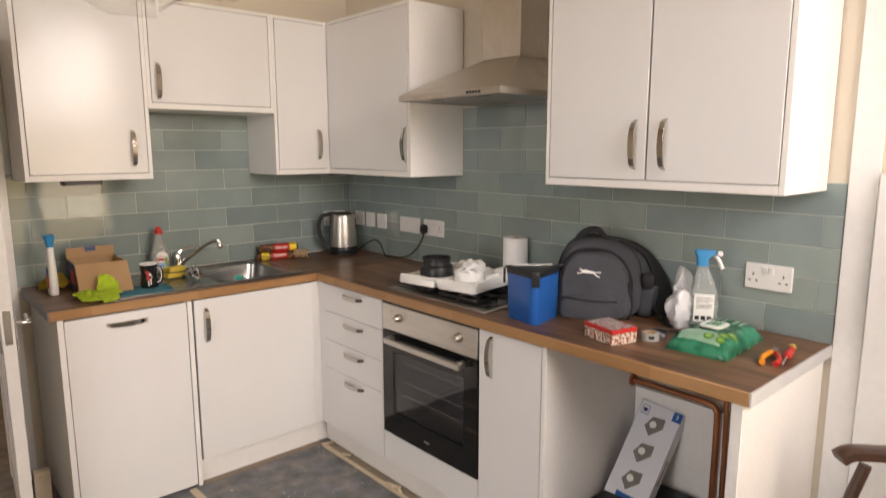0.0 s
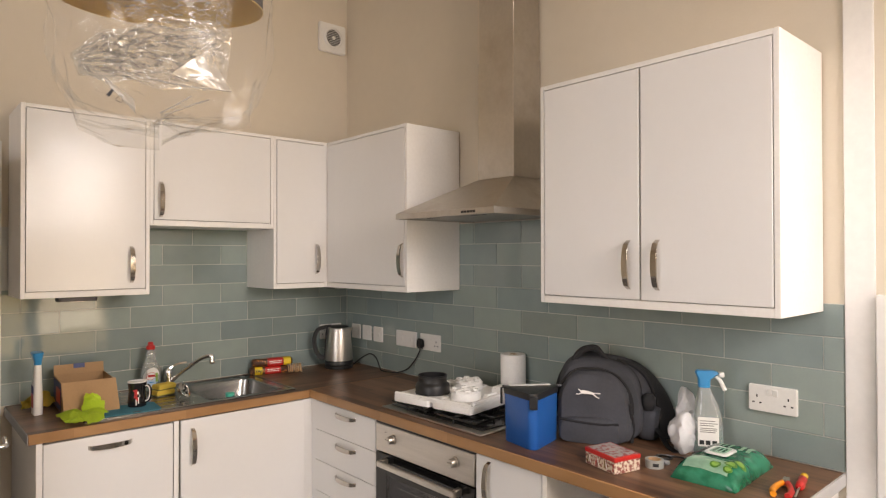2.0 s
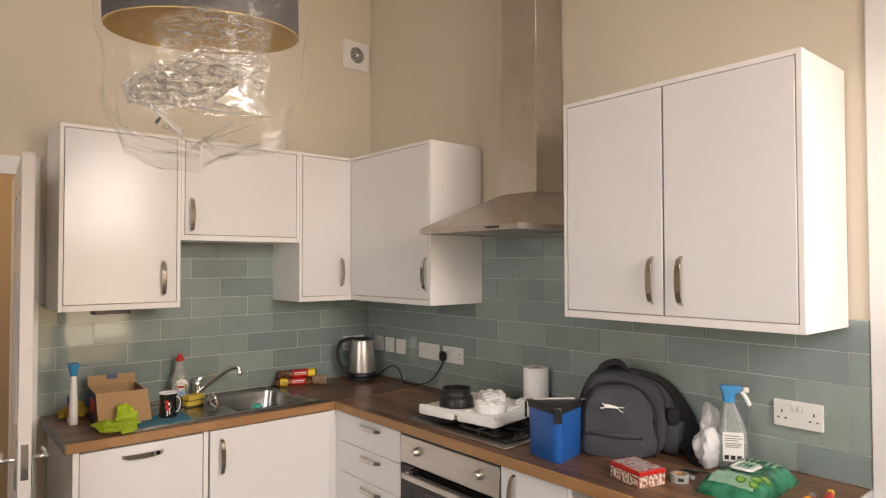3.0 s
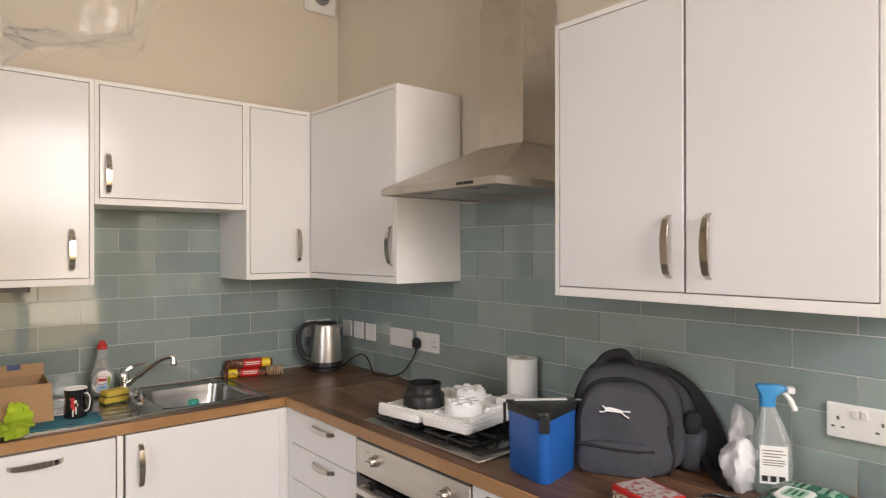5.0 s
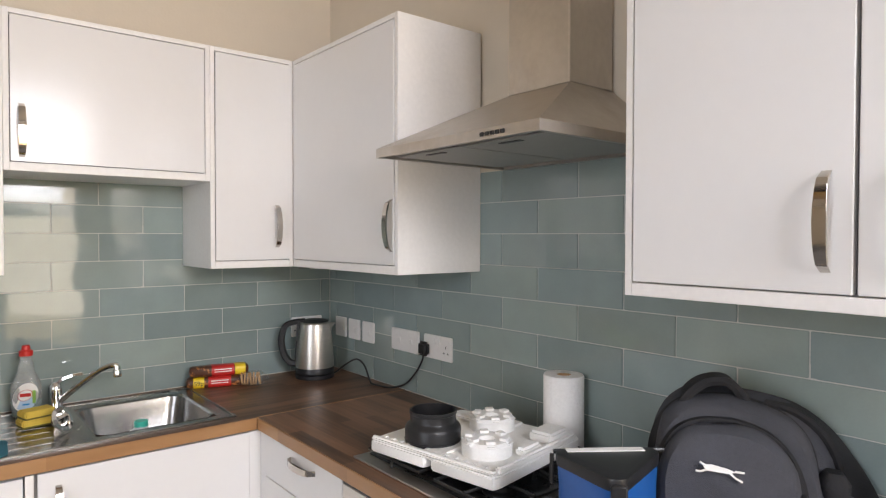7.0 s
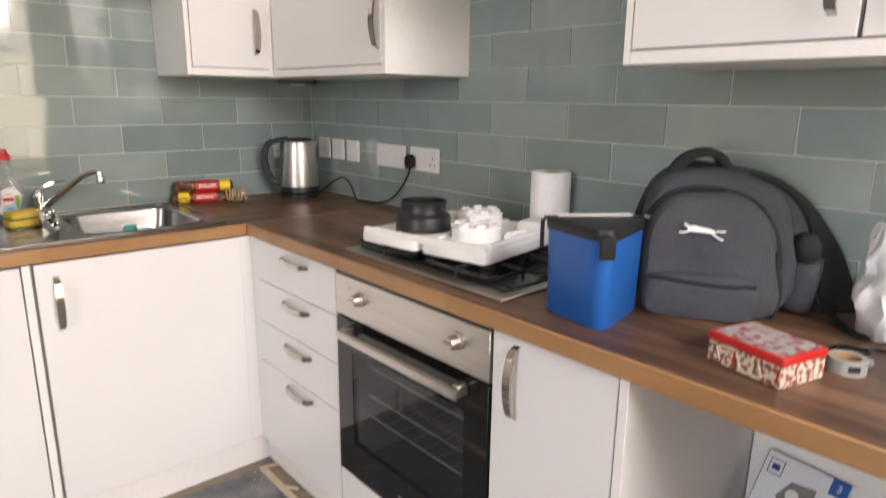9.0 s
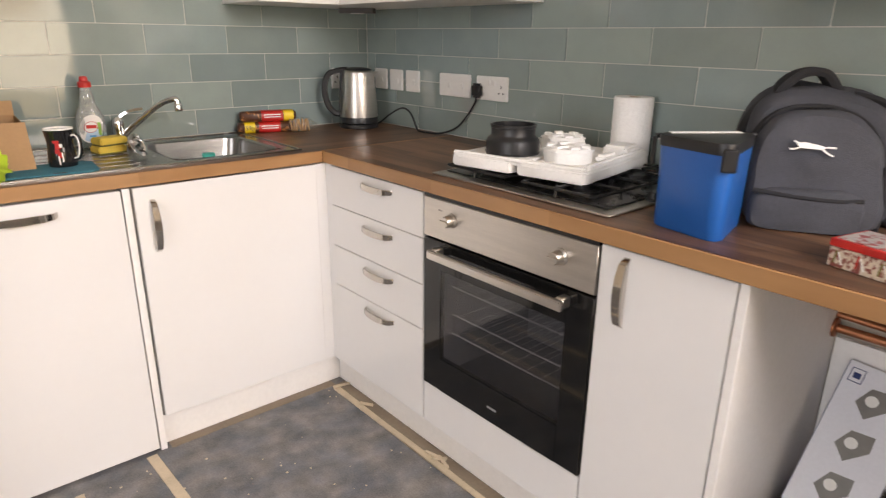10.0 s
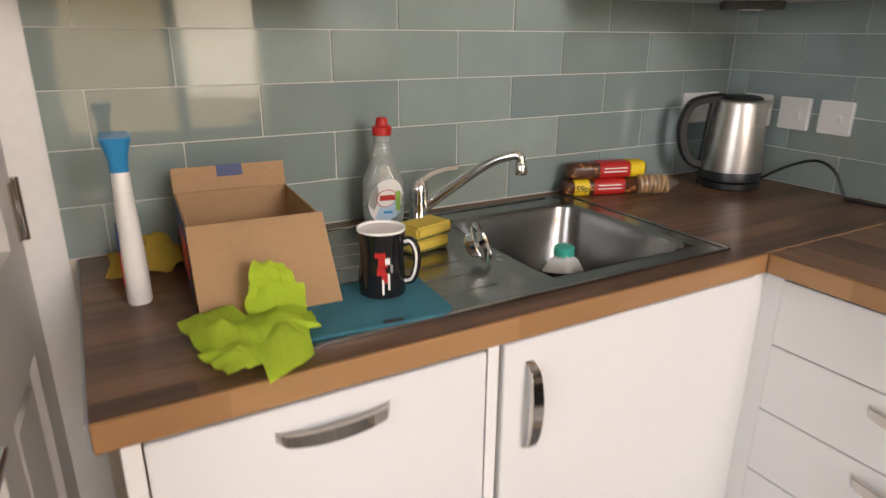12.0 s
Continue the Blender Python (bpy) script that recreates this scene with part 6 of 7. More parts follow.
part("loose_strap", sweep(curve_points([(0.20, -0.05, 0.05), (0.228, -0.085, 0.012), (0.240, -0.125, 0.005), (0.262, -0.17, 0.004)], 14), [(-0.009, -0.0015), (0.009, -0.0015), (0.009, 0.0015), (-0.009, 0.0015)]), FABRIC_DARK, pack, "loose black webbing")
LG = Matrix.Translation((-0.026, -0.1360, 0.184)) @ Matrix.Rotation(radians(-10), 4, "X") @ Matrix.Rotation(radians(4), 4, "Y")
bm = bmesh.new()
merge(bm, moved(prism([(-0.022, -0.005), (0.016, -0.004), (0.028, 0.001), (0.014, 0.005), (-0.014, 0.008), (-0.030, 0.005)], -0.001, 0.001), Matrix.Rotation(radians(90), 4, "X")))
for p in ([(-0.024, 0, 0.004), (-0.034, 0, 0.009)], [(-0.018, 0, -0.002), (-0.032, 0, -0.009), (-0.040, 0, -0.009)], [(0.016, 0, -0.001), (0.028, 0, -0.010), (0.040, 0, -0.015)], [(0.026, 0, 0.002), (0.042, 0, 0.003)]):
    merge(bm, tube(p, 0.0022, 3, 6, False))
part("emblem", moved(bm, LG), SWITCH, pack, "small white emblem")

# white carrier bag behind the spray
cbag = thing("plastic_bag", Matrix.Translation((-0.152, -2.292, TOP)), "crumpled white plastic bag beside the backpack", "plastic bag")


def crumpled_bag(sx, sy, sz, seed):
    bm = bmesh.new()
    bmesh.ops.create_icosphere(bm, subdivisions=4, radius=1)
    for v in bm.verts:
        p = v.co * 1.6 + Vector((seed, seed, 0))
        r = 0.84 + 0.34 * noise.noise(p * 0.9) + 0.16 * (1 - 2 * abs(noise.noise(p * 1.4))) + 0.02 * noise.noise(p * 4)
        v.co = Vector((v.co.x * sx * r, v.co.y * sy * r, max(0.0, (v.co.z * r + 0.75) * sz)))
    return bm


part("bag", crumpled_bag(0.066, 0.050, 0.078, 2.0), BAG_WHITE, cbag)
part("bag_neck", moved(crumpled_bag(0.04, 0.03, 0.07, 5.0), Matrix.Translation((0.055, 0.03, 0.07))), BAG_WHITE, cbag)

# trigger spray
ts = thing("spray_bottle", Matrix.Translation((-0.124, -2.354, TOP)) @ Matrix.Rotation(radians(-58), 4, "Z") @ Matrix.Diagonal((1.14, 1.1, 1.0, 1.0)), "clear trigger spray bottle with blue head and green liquid", "spray bottle", "spray bottles")
prof = ((0, 0.072, 0.052, 0), (0.005, 0.08, 0.058, 0), (0.09, 0.08, 0.058, 0), (0.13, 0.074, 0.054, 0.0), (0.17, 0.056, 0.044, -0.004), (0.20, 0.040, 0.036, -0.008), (0.222, 0.030, 0.030, -0.010))
part("body", loft([[(x + s, y, z) for x, y in rounded(w, d, d * 0.38, 5)] for z, w, d, s in prof]), CLEAR, ts, "clear plastic body")
part("liquid", loft([[(x, y, z) for x, y in rounded(0.074, 0.052, 0.02, 5)] for z in (0.004, 0.085)]), GREEN_LIQUID, ts, "green liquid")
part("head", loft([[(x + s, y, z) for x, y in rounded(w, d, d * 0.35, 4)] for z, w, d, s in ((0.218, 0.032, 0.032, -0.010), (0.244, 0.034, 0.032, -0.010), (0.252, 0.046, 0.026, -0.006), (0.266, 0.066, 0.024, -0.002), (0.273, 0.050, 0.020, -0.006))]), SKY_BLUE, ts, "blue trigger head")
part("nozzle", box(0.029, 0.044, -0.010, 0.010, 0.253, 0.269, 0.002), SWITCH, ts, "white nozzle")
part("trigger", tube([(0.024, 0, 0.254), (0.036, 0, 0.236), (0.046, 0, 0.210)], 0.006, 8, 8), SWITCH, ts, "white trigger")
part("label", box(-0.030, 0.026, -0.0305, -0.0293, 0.03, 0.125), WHITE_PLASTIC, ts, "white printed label")
for z, w in ((0.112, 0.04), (0.104, 0.046), (0.097, 0.036), (0.088, 0.044), (0.082, 0.044), (0.076, 0.04)):
    part("label_line", box(-0.024, -0.024 + w, -0.0312, -0.0306, z, z + 0.0025), GREY_PRINT, ts)
for x in (-0.02, -0.003, 0.014):
    part("label_mark", box(x - 0.006, x + 0.006, -0.0312, -0.0306, 0.036, 0.050), LABEL_INK, ts)

# ---- front of the worktop's far end ----
u = Vector((0.037, 0.143)).normalized()
rb = thing("tea_box", Matrix.Translation((-0.537, -2.266, TOP)) @ Matrix.Rotation(math.atan2(0.143, 0.037), 4, "Z") @ Matrix.Diagonal((0.88, 0.92, 1.0, 1.0)), "small red and cream printed tin box", "box")
part("base", box(0, 0.150, -0.112, 0.0, 0, 0.036, 0.002), MOTTLED, rb, "busy cream print")
part("lid", box(-0.0012, 0.1512, -0.1132, 0.0012, 0.0365, 0.050, 0.0015), RED, rb, "red lid")
part("lid_print", box(0.006, 0.144, -0.106, -0.006, 0.0502, 0.0512), MOTTLED_GREY, rb, "grey and red picture")
for i in range(7):
    part("stripe", moved(box(-0.0016, 0.0016, 0.0002, 0.0009, 0.008, 0.031), Matrix.Translation((0.010 + i * 0.0215, 0, 0)) @ Matrix.Rotation(radians(24 if i % 2 else -10), 4, "Y")), (RED, SWITCH, SPONGE_PAD, SWITCH)[i % 4], rb)
tp = thing("tape_roll", Matrix.Translation((-0.378, -2.305, TOP)), "part-used roll of grey tape", "tape")
part("tape", lathe([(0.020, 0), (0.028, 0), (0.028, 0.024), (0.020, 0.024), (0.020, 0)], 36, False), mat("grey_tape", (0.36, 0.36, 0.33), 0.45, vary=0.1), tp)
part("core", lathe([(0.0185, 0.0005), (0.0199, 0.0005), (0.0199, 0.0235), (0.0185, 0.0235), (0.0185, 0.0005)], 36, False), CARD, tp)
part("print", loft([[((0.0284) * math.cos(radians(a)), 0.0284 * math.sin(radians(a)), z) for a in (200, 212, 224, 236)] + [(0.0281 * math.cos(radians(a)), 0.0281 * math.sin(radians(a)), z) for a in (236, 224, 212, 200)] for z in (0.007, 0.017)]), LABEL_INK, tp)
sc = thing("earphones", Matrix.Translation((-0.30, -2.29, TOP)), "small coil of black cable with a clip", "cable")
part("cable", tube([(-0.03, 0.02, 0.003), (0.0, 0.03, 0.004), (0.03, 0.01, 0.004), (0.02, -0.02, 0.006), (-0.01, -0.015, 0.008), (-0.02, 0.01, 0.007), (0.01, 0.02, 0.010), (0.05, -0.01, 0.003), (0.06, -0.04, 0.003)], 0.003, 50, 6), BLACK, sc)
part("clip", box(-0.045, -0.025, -0.04, 0.0, 0.0, 0.012, 0.003), GREY_PLASTIC, sc)

wp = thing("wipes_pack", Matrix.Translation((-0.272, -2.470, TOP)) @ Matrix.Rotation(radians(3), 4, "Z") @ Matrix.Diagonal((0.92, 1.06, 0.90, 1.0)), "bulging green packet of cleaning wipes with white lid", "wipes packet")


def wipes_top(x, y):
    """Height of the packet's upper side."""
    fx = max(0.0, 1 - (abs(x) / 0.168) ** 9)
    fy = max(0.0, 1 - (abs(y) / 0.088) ** 5)
    return 0.004 + 0.060 * fx * fy ** 0.6 + 0.004 * fx * noise.noise(Vector((x * 26, y * 26, 2))) + 0.002 * noise.noise(Vector((x * 70, y * 60, 5)))


def film_patch(x0, x1, y0, y1, lift, n=14):
    """A piece of printed film following the packet's top."""
    bm = bmesh.new()
    g = [[bm.verts.new((x0 + (x1 - x0) * i / n, y0 + (y1 - y0) * j / n, wipes_top(x0 + (x1 - x0) * i / n, y0 + (y1 - y0) * j / n) + lift)) for i in range(n + 1)] for j in range(n + 1)]
    for j in range(n):
        for i in range(n):
            bm.faces.new((g[j][i], g[j][i + 1], g[j + 1][i + 1], g[j + 1][i]))
    return bm


bm = film_patch(-0.166, 0.166, -0.087, 0.087, 0.0, 44)
edge = [e for e in bm.edges if e.is_boundary]
down = bmesh.ops.extrude_edge_only(bm, edges=edge)["geom"]
for v in down:
    if isinstance(v, bmesh.types.BMVert):
        v.co.z = 0.0005
bmesh.ops.recalc_face_normals(bm, faces=bm.faces[:])
part("wrapper", bm, GREEN_PACK, wp)
part("pale_panel", film_patch(-0.148, -0.075, -0.060, 0.060, 0.0010), PALE_GREEN, wp, "pale printed panel")
part("lid", moved(prism(rounded(0.100, 0.066, 0.016), 0.0, 0.007, 0.002), Matrix.Translation((0.0, 0.006, 0.0655)) @ Matrix.Rotation(radians(2), 4, "Y")), SWITCH, wp, "white resealable lid")
part("lid_panel", moved(prism(rounded(0.074, 0.042, 0.008), 0.0, 0.001), Matrix.Translation((0.0, 0.006, 0.0726)) @ Matrix.Rotation(radians(2), 4, "Y")), PALE_GREEN, wp)


def film_disc(cx, cy, r, lift, n=18):
    """A round piece of print following the packet's top."""
    bm = bmesh.new()
    rings = [[bm.verts.new((cx + r * f * math.cos(6.2832 * k / n), cy + r * f * 0.85 * math.sin(6.2832 * k / n), wipes_top(cx + r * f * math.cos(6.2832 * k / n), cy + r * f * 0.85 * math.sin(6.2832 * k / n)) + lift)) for k in range(n)] for f in (0.05, 0.55, 1.0)]
    for a, b in zip(rings, rings[1:]):
        for k in range(n):
            bm.faces.new((a[k], b[k], b[(k + 1) % n], a[(k + 1) % n]))
    bm.faces.new(rings[0][::-1])
    return bm


for x, y, r in ((-0.118, -0.020, 0.017), (-0.094, -0.052, 0.020), (-0.058, -0.066, 0.017), (-0.128, -0.056, 0.014)):
    slice_ = part("cucumber_print", film_disc(x, y, r, 0.0026), CUCUMBER, wp, "green cucumber slice print")
    part("slice_centre", film_disc(x, y, r * 0.66, 0.0034), CUCUMBER_PALE, slice_)
for k, (y0, y1) in enumerate(((-0.052, -0.040), (-0.032, -0.020), (0.004, 0.010), (0.018, 0.024), (0.032, 0.038))):
    part("print_bar", film_patch(0.064, 0.128 - 0.010 * (k % 2), y0, y1, 0.0016, 8), PALE_GREEN, wp)
for x0, x1, y in ((-0.060, -0.010, 0.050), (-0.002, 0.040, 0.050), (-0.050, 0.034, 0.066)):
    part("print_bar", film_patch(x0, x1, y, y + 0.011, 0.0016, 8), LABEL_INK, wp)
for k in range(3):
    part("lid_line", moved(prism([(-0.028 + 0.004 * k, -0.003), (0.026 - 0.003 * k, -0.003), (0.026 - 0.003 * k, 0.003), (-0.028 + 0.004 * k, 0.003)], 0.0, 0.0008), Matrix.Translation((0.0, 0.018 - 0.012 * k, 0.0738)) @ Matrix.Rotation(radians(2), 4, "Y")), GREEN_PACK, wp)


def pliers(m, label, spread):
    p = thing("pliers", m, label, "pliers", "insulated hand tools")
    for s in (-1, 1):
        part("grip", moved(tube([(0, s * 0.006, 0.011), (-0.03, s * 0.012 * spread, 0.011), (-0.075, s * 0.017 * spread, 0.011), (-0.11, s * 0.013 * spread, 0.011)], 0.0085, 16, 10), Matrix()), RED if s < 0 else ORANGE, p, "insulated grip")
        part("jaw", box(0.0, 0.046, min(0, s * 0.008), max(0, s * 0.008), 0.006, 0.016, 0.002), STEEL, p)
    part("pivot", moved(lathe([(0.009, 0.003), (0.009, 0.018), (0.006, 0.020)], 20), Matrix.Translation((0.004, 0, 0))), STEEL, p)


pliers(Matrix.Translation((-0.260, -2.640, TOP)) @ Matrix.Rotation(radians(14), 4, "Z"), "red and orange insulated pliers", 1.3)
sd = thing("screwdriver", Matrix.Translation((-0.275, -2.682, TOP + 0.0125)) @ Matrix.Rotation(radians(12), 4, "Z") @ Matrix.Rotation(radians(90), 4, "Y"), "screwdriver with red and amber handle", "screwdriver", "insulated hand tools")
part("handle", lathe([(0.006, 0.0), (0.011, 0.006), (0.0125, 0.03), (0.0105, 0.06), (0.012, 0.078), (0.008, 0.085)], 12), RED, sd)
part("handle_end", lathe([(0.008, 0.0852), (0.011, 0.09), (0.011, 0.112), (0.008, 0.118)], 12), AMBER, sd, "amber handle end")
part("blade", lathe([(0.003, -0.075), (0.003, 0.0)], 10), STEEL, sd)

# ---- in the appliance bay ----
crate = thing("tool_case", Matrix.Translation((-0.27, -2.20, 0)), "black plastic tool case on the floor of the bay", "tool case")
part("case", box(-0.46, -0.06, -2.35, -2.08, 0.0, 0.205, 0.014, 2), BLACK, crate, at_world=True)
part("lid", box(-0.465, -0.055, -2.355, -2.075, 0.207, 0.245, 0.010, 2), BLACK, crate, at_world=True)
part("latch", box(-0.472, -0.462, -2.25, -2.18, 0.18, 0.23, 0.003), GREY_PLASTIC, crate, at_world=True)
A, B = Vector((-0.056, -2.108, 0.556)), Vector((-0.266, -2.083, 0.246))
along = (A - B).normalized()
side = Vector((0.10, -1.0, 0.0))
side = (side - along * side.dot(along)).normalized()
out = side.cross(along)
if out.x > 0:
    out = -out
CM = Matrix((( side.x, along.x, out.x, B.x), (side.y, along.y, out.y, B.y), (side.z, along.z, out.z, B.z), (0, 0, 0, 1)))
lb = thing("light_carton", CM, "white carton of three downlights leaning against the wall", "carton")
L = (A - B).length
wc = 0.165
part("carton", box(0, wc, 0, L, -0.055, 0.0, 0.0015), CARTON, lb)
part("dark_side", box(-0.0012, -0.0002, 0.002, L - 0.002, -0.053, -0.002), NAVY, lb, "plain navy side")
for i in range(3):
    y = L - 0.078 - i * 0.108
    part("lamp_picture", moved(prism([(-0.034, -0.012), (-0.004, -0.044), (0.036, -0.002), (0.034, 0.036), (-0.014, 0.030)], 0.0003, 0.0010), Matrix.Translation((0.078, y, 0))), GREY_PRINT, lb, "grey printed downlight")
    part("lamp_glow", moved(lathe([(0.0135, 0.0012), (0.0135, 0.0018)], 24), Matrix.Translation((0.074, y + 0.002, 0))), SWITCH, lb)
part("corner_flash", box(wc - 0.034, wc + 0.0006, L - 0.036, L + 0.0006, 0.0003, 0.0012), BLUE, lb, "blue corner flash")
writing("numeral", "3", 0.022, Matrix.Translation((wc - 0.017, L - 0.018, 0.0016)), SWITCH, lb)
part("logo_frame", box(0.010, 0.040, L - 0.050, L - 0.015, 0.0003, 0.0008), NAVY, lb)
part("logo_field", box(0.012, 0.038, L - 0.048, L - 0.017, 0.0009, 0.0013), CARTON, lb)
part("logo_bar", box(0.017, 0.033, L - 0.040, L - 0.026, 0.0014, 0.0018), NAVY, lb)
part("blue_band", box(0.045, wc - 0.004, 0.002, 0.024, 0.0003, 0.0010), BLUE, lb, "blue printed band")
part("side_bar", box(wc + 0.0002, wc + 0.0010, 0.10, 0.20, -0.030, -0.024), GREY_PRINT, lb)

# ---- on the floor ----
bt = thing("timber_strip", Matrix.Translation((-0.6, -1.1, 0)), "splintered pale timber strip along the plinth", "timber strip", "floor strips")
bm = box(-0.622, -0.600, -2.0, -0.625, 0.0, 0.006, 0.001)
bmesh.ops.subdivide_edges(bm, edges=bm.edges[:], cuts=8)
part("strip", ruffle(bm, 0.004, 14), BATTEN, bt, at_world=True)
for y, l, a in ((-1.19, 0.075, 22), (-1.23, 0.06, -12), (-0.80, 0.05, 40), (-0.63, 0.07, 85), (-1.21, 0.05, 60)):
    part("splinter", moved(box(-0.005, 0.005, -l / 2, l / 2, 0.002, 0.011, 0.002), Matrix.Translation((-0.592, y, 0.003)) @ Matrix.Rotation(radians(a), 4, "Z") @ Matrix.Rotation(radians(6), 4, "X")), BATTEN, bt, at_world=True)
fb = tagged(part("floor_board", box(-0.600, -0.557, -2.0, -0.60, 0.0, 0.0025), BOARD), "brown bare board edge beside the plinth", "floor board")
fc = tagged(part("floor_board", box(-1.215, -0.60, -0.600, -0.563, 0.0, 0.0025), BOARD), "brown bare board edge beside the plinth", "floor board")
fs = tagged(part("timber_strip", moved(box(-0.016, 0.016, -1.3, 0.0, 0.0, 0.005, 0.001), Matrix.Translation((-1.282, -0.605, 0)) @ Matrix.Rotation(radians(2), 4, "Z")), BATTEN), "pale timber strip crossing the bare floor", "timber strip", "floor strips")
fs2 = tagged(part("timber_strip", moved(box(-0.012, 0.012, -0.5, 0.0, 0.0, 0.005, 0.001), Matrix.Translation((-1.50, -0.66, 0)) @ Matrix.Rotation(radians(-4), 4, "Z")), BATTEN), "short pale timber strip by the dishwasher", "timber strip", "floor strips")
pp = thing("wood_offcut", Matrix.Translation((-1.80, -0.33, 0)), "pale timber offcut beside the end panel", "offcut")
part("offcut", moved(box(-0.03, 0.03, -0.02, 0.02, 0.0, 0.16, 0.002), Matrix.Translation((-0.005, 0.05, 0)) @ Matrix.Rotation(radians(6), 4, "X")), BATTEN, pp)
bm = bmesh.new()
rnd = random.Random(5)
for i in range(90):
    x, y, s = rnd.uniform(-1.6, -0.62), rnd.uniform(-1.9, -0.62), rnd.uniform(0.001, 0.003)
    box(x - s, x + s * rnd.uniform(0.5, 2), y - s, y + s, 0.0, s * 0.8, bm=bm)
tagged(part("floor_debris", bm, BATTEN), "scattered plaster crumbs and dust on the floor", "debris", kind="stuff")

# ---- wooden armchair at the room's end ----
chair = thing("armchair", Matrix.Translation((-0.356, -3.209, 0)) @ Matrix.Rotation(radians(47.8), 4, "Z"), "dark-stained wooden armchair with curved arms", "armchair")
for sx in (-0.25, 0.25):
    part("arm", moved(sweep(curve_points([(sx, 0.245, 0.712), (sx, 0.21, 0.726), (sx, 0.12, 0.722), (sx, -0.05, 0.718), (sx, -0.22, 0.73)], 20), [(-0.026, -0.014), (0.026, -0.014), (0.026, 0.008), (0.018, 0.014), (-0.018, 0.014), (-0.026, 0.008)]), Matrix()), DARK_WOOD, chair)
    part("arm_post", tube([(sx, 0.19, 0.43), (sx, 0.21, 0.55), (sx, 0.17, 0.69)], 0.016, 12), DARK_WOOD, chair)
    part("leg", tube([(sx * 0.9, 0.20, 0.0), (sx * 0.9, 0.20, 0.42)], 0.019, 4), DARK_WOOD, chair)
    part("leg", tube([(sx * 0.9, -0.26, 0.0), (sx * 0.9, -0.21, 0.42), (sx * 0.9, -0.22, 0.72), (sx * 0.9, -0.28, 0.98)], 0.019, 16), DARK_WOOD, chair)
part("seat", moved(prism(rounded(0.52, 0.48, 0.05), 0.42, 0.455, 0.010), Matrix()), DARK_WOOD, chair)
for z in (0.62, 0.78, 0.94):
    part("back_rail", tube([(-0.225, -0.235 - (z - 0.7) * 0.2, z), (0, -0.265 - (z - 0.7) * 0.2, z), (0.225, -0.235 - (z - 0.7) * 0.2, z)], 0.016, 12), DARK_WOOD, chair)

# cupboard lights under the wall cabinets


def cabinet_lamp(m, label):
    lamp = thing("under_cabinet_lamp", m, label, "cabinet lamp", "under-cabinet lamps")
    part("housing", prism(rounded(0.150, 0.070, 0.012), -0.020, 0.0, 0.003), GREY_DARK, lamp, "dark grey housing")
    part("lens", prism(rounded(0.056, 0.044, 0.010), -0.0225, -0.0202, 0.0008), SWITCH, lamp, "pale frosted lens")


cabinet_lamp(Matrix.Translation((-1.545, -0.265, WB)), "dark oblong lamp under the end wall cabinet")
cabinet_lamp(Matrix.Translation((-0.150, -0.150, WB)) @ Matrix.Rotation(radians(-42), 4, "Z"), "dark oblong lamp under the corner cabinet")


# ---- dust and chips on the bare floor ----
rng = random.Random(11)
bm = bmesh.new()
for i in range(46):
    x, y, r = rng.uniform(-2.2, -0.62), rng.uniform(-2.4, -0.66), rng.choice((0.0015, 0.002, 0.003, 0.004))
    n = rng.choice((4, 5))
    merge(bm, moved(prism([(r * rng.uniform(0.6, 1.3) * math.cos(6.283 * k / n), r * rng.uniform(0.6, 1.3) * math.sin(6.283 * k / n)) for k in range(n)], 0.0, r * 0.35), Matrix.Translation((x, y, 0.0003)) @ Matrix.Rotation(rng.uniform(0, 6), 4, "Z")))
chips = part("floor_chips", bm, BOARD)
tagged(chips, "pale chips and dust scattered on the floor", "debris", kind="stuff")

# ---- wall tiles ----
PZ, JOINT = 0.1022, 0.0024
Z0 = 0.905
TILE_MESHES = {}


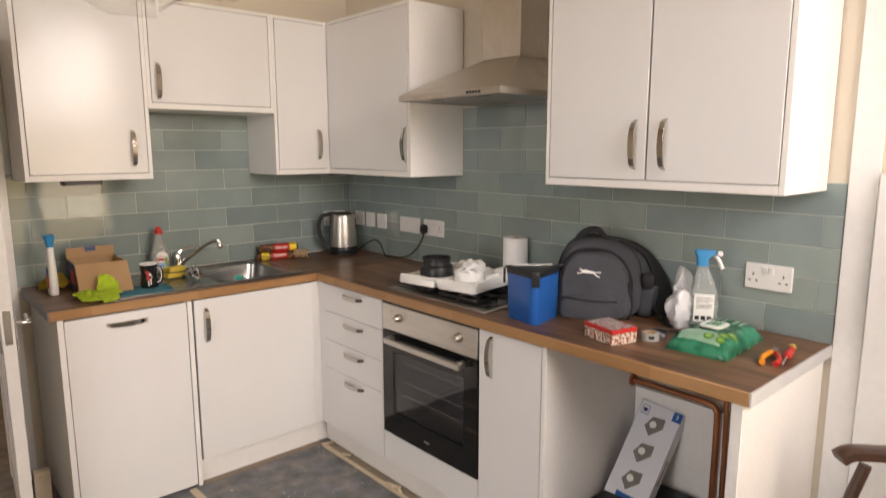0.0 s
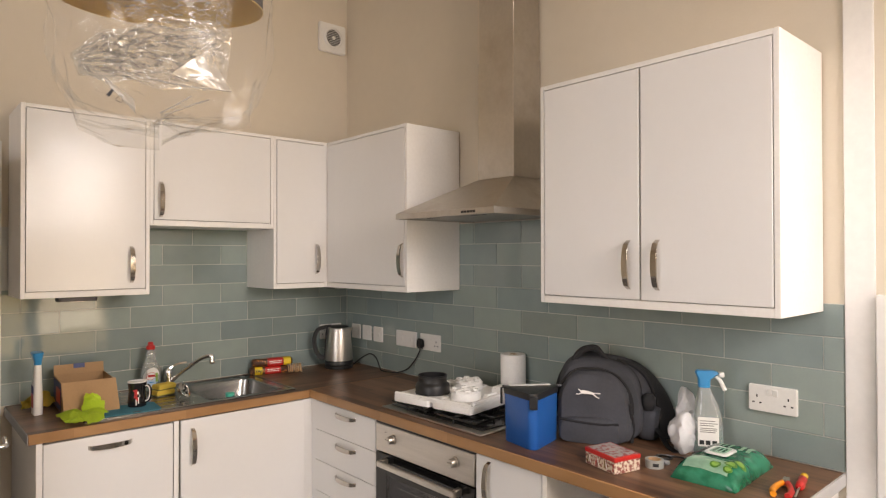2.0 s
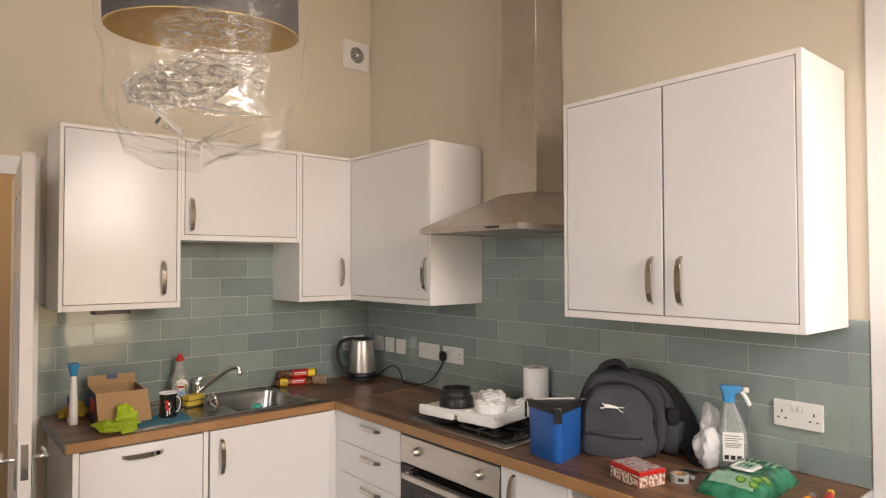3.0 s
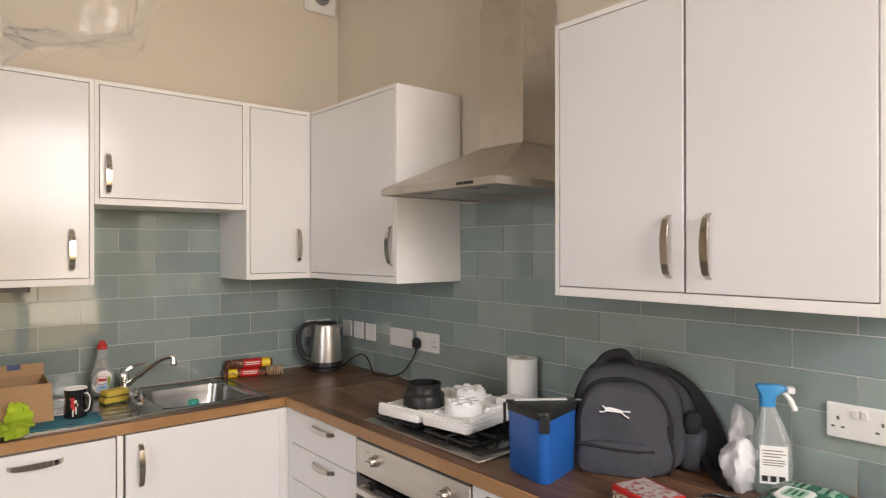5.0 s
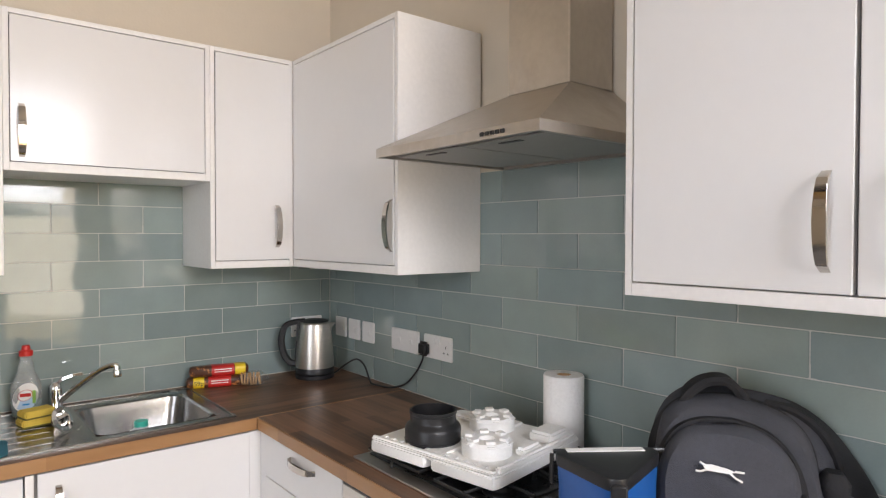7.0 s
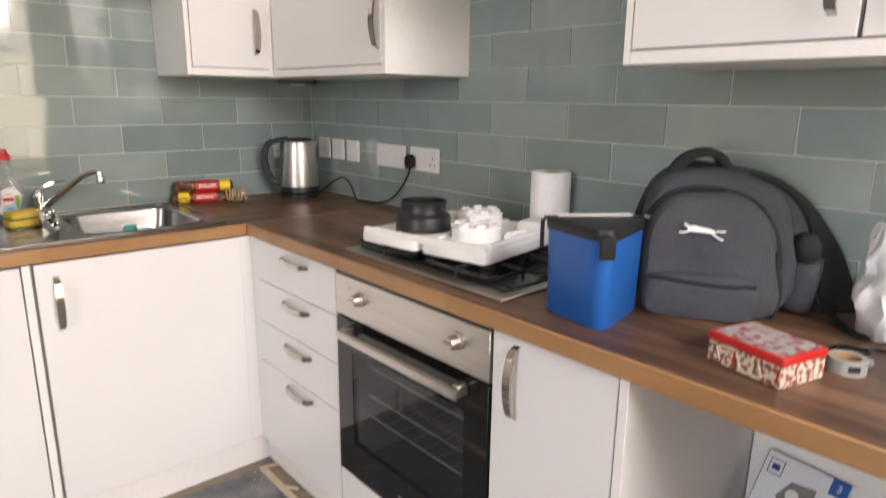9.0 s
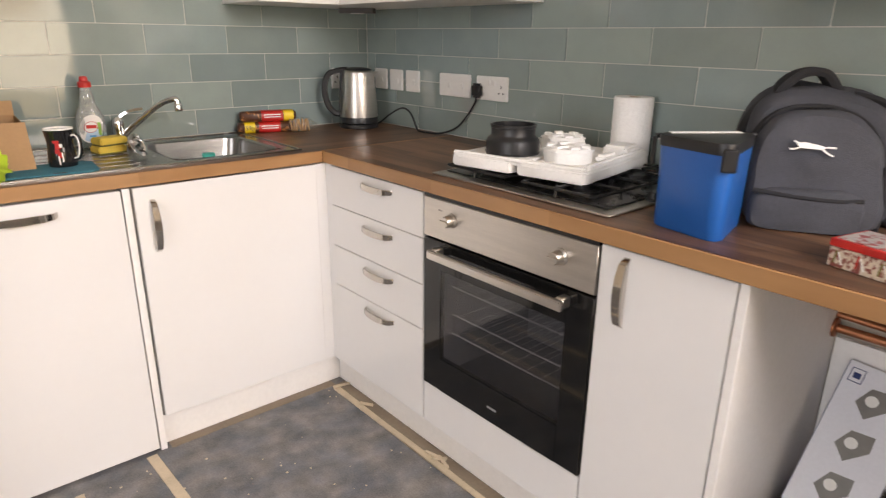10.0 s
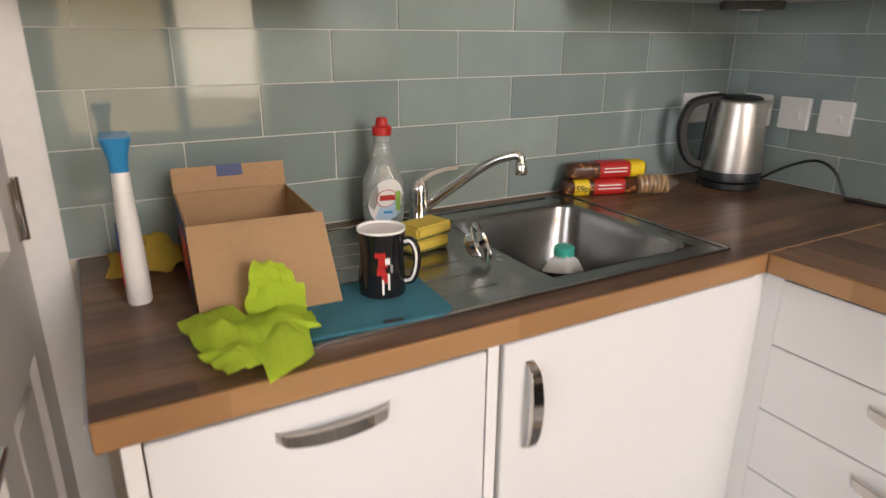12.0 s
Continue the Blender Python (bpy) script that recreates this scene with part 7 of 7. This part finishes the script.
def tile_mesh(w, h):
    key = (round(w, 3), round(h, 3))
    if key not in TILE_MESHES:
        bm = box(-w / 2, w / 2, -0.008, 0.0, -h / 2, h / 2, 0.0016, 2)
        me = bpy.data.meshes.new("tile")
        bm.to_mesh(me)
        bm.free()
        me.materials.append(TILE)
        smooth(me, 60)
        TILE_MESHES[key] = me
    return TILE_MESHES[key]


def lay(wall, east, lo, hi, phase_a, PX, holes=()):
    """Running-bond courses on a wall from lo to hi; each course reaches up as the cabinets let it."""
    for row in range(8):
        z0, z1 = Z0 + row * PZ, Z0 + (row + 1) * PZ
        phase = phase_a if row % 2 == 1 else phase_a - PX / 2
        k = math.floor((lo - phase) / PX)
        a = phase + k * PX
        while a < hi - 0.004:
            b = a + PX
            c0, c1 = max(a, lo), min(b, hi)
            a = b
            if c1 - c0 < 0.012:
                continue
            mid = (c0 + c1) / 2
            zz0, zz1 = max(z0, TOP + 0.002), z1
            if row >= 5:
                keep = [(max(c0, s0), min(c1, s1)) for s0, s1 in holes if min(c1, s1) - max(c0, s0) > 0.012]
                if not keep:
                    continue
                c0, c1 = keep[0]
                mid = (c0 + c1) / 2
            w, h = c1 - c0 - JOINT, zz1 - zz0 - JOINT
            ob = new("tile", tile_mesh(w, h))
            ob.parent = wall
            ob.matrix_basis = Matrix.Translation((-0.0008, mid, (zz0 + zz1) / 2)) @ EAST_FACE if east else Matrix.Translation((mid, -0.0008, (zz0 + zz1) / 2))
            tilt = (random.random() - 0.5) * 0.010
            ob.matrix_basis = ob.matrix_basis @ Matrix.Rotation(tilt, 4, "Z") @ Matrix.Rotation((random.random() - 0.5) * 0.010, 4, "X")


for wall, bm in ((wall_north, box(-1.783, -0.001, -0.0065, -0.0002, TOP + 0.001, Z0 + 8 * PZ - 0.03)), (wall_east, box(-0.0065, -0.0002, -2.719, -0.007, TOP + 0.001, Z0 + 5 * PZ))):
    part("grout", bm, GROUT, wall)
part("grout", box(-0.0065, -0.0002, -1.831, -1.034, Z0 + 5 * PZ + 0.0005, Z0 + 8 * PZ), GROUT, wall_east)
lay(wall_north, False, -1.783, -0.009, -0.055, 0.3013, [(-1.275, -0.655)])
lay(wall_east, True, -2.720, -0.009, -2.662, 0.305, [(-1.835, -1.030)])
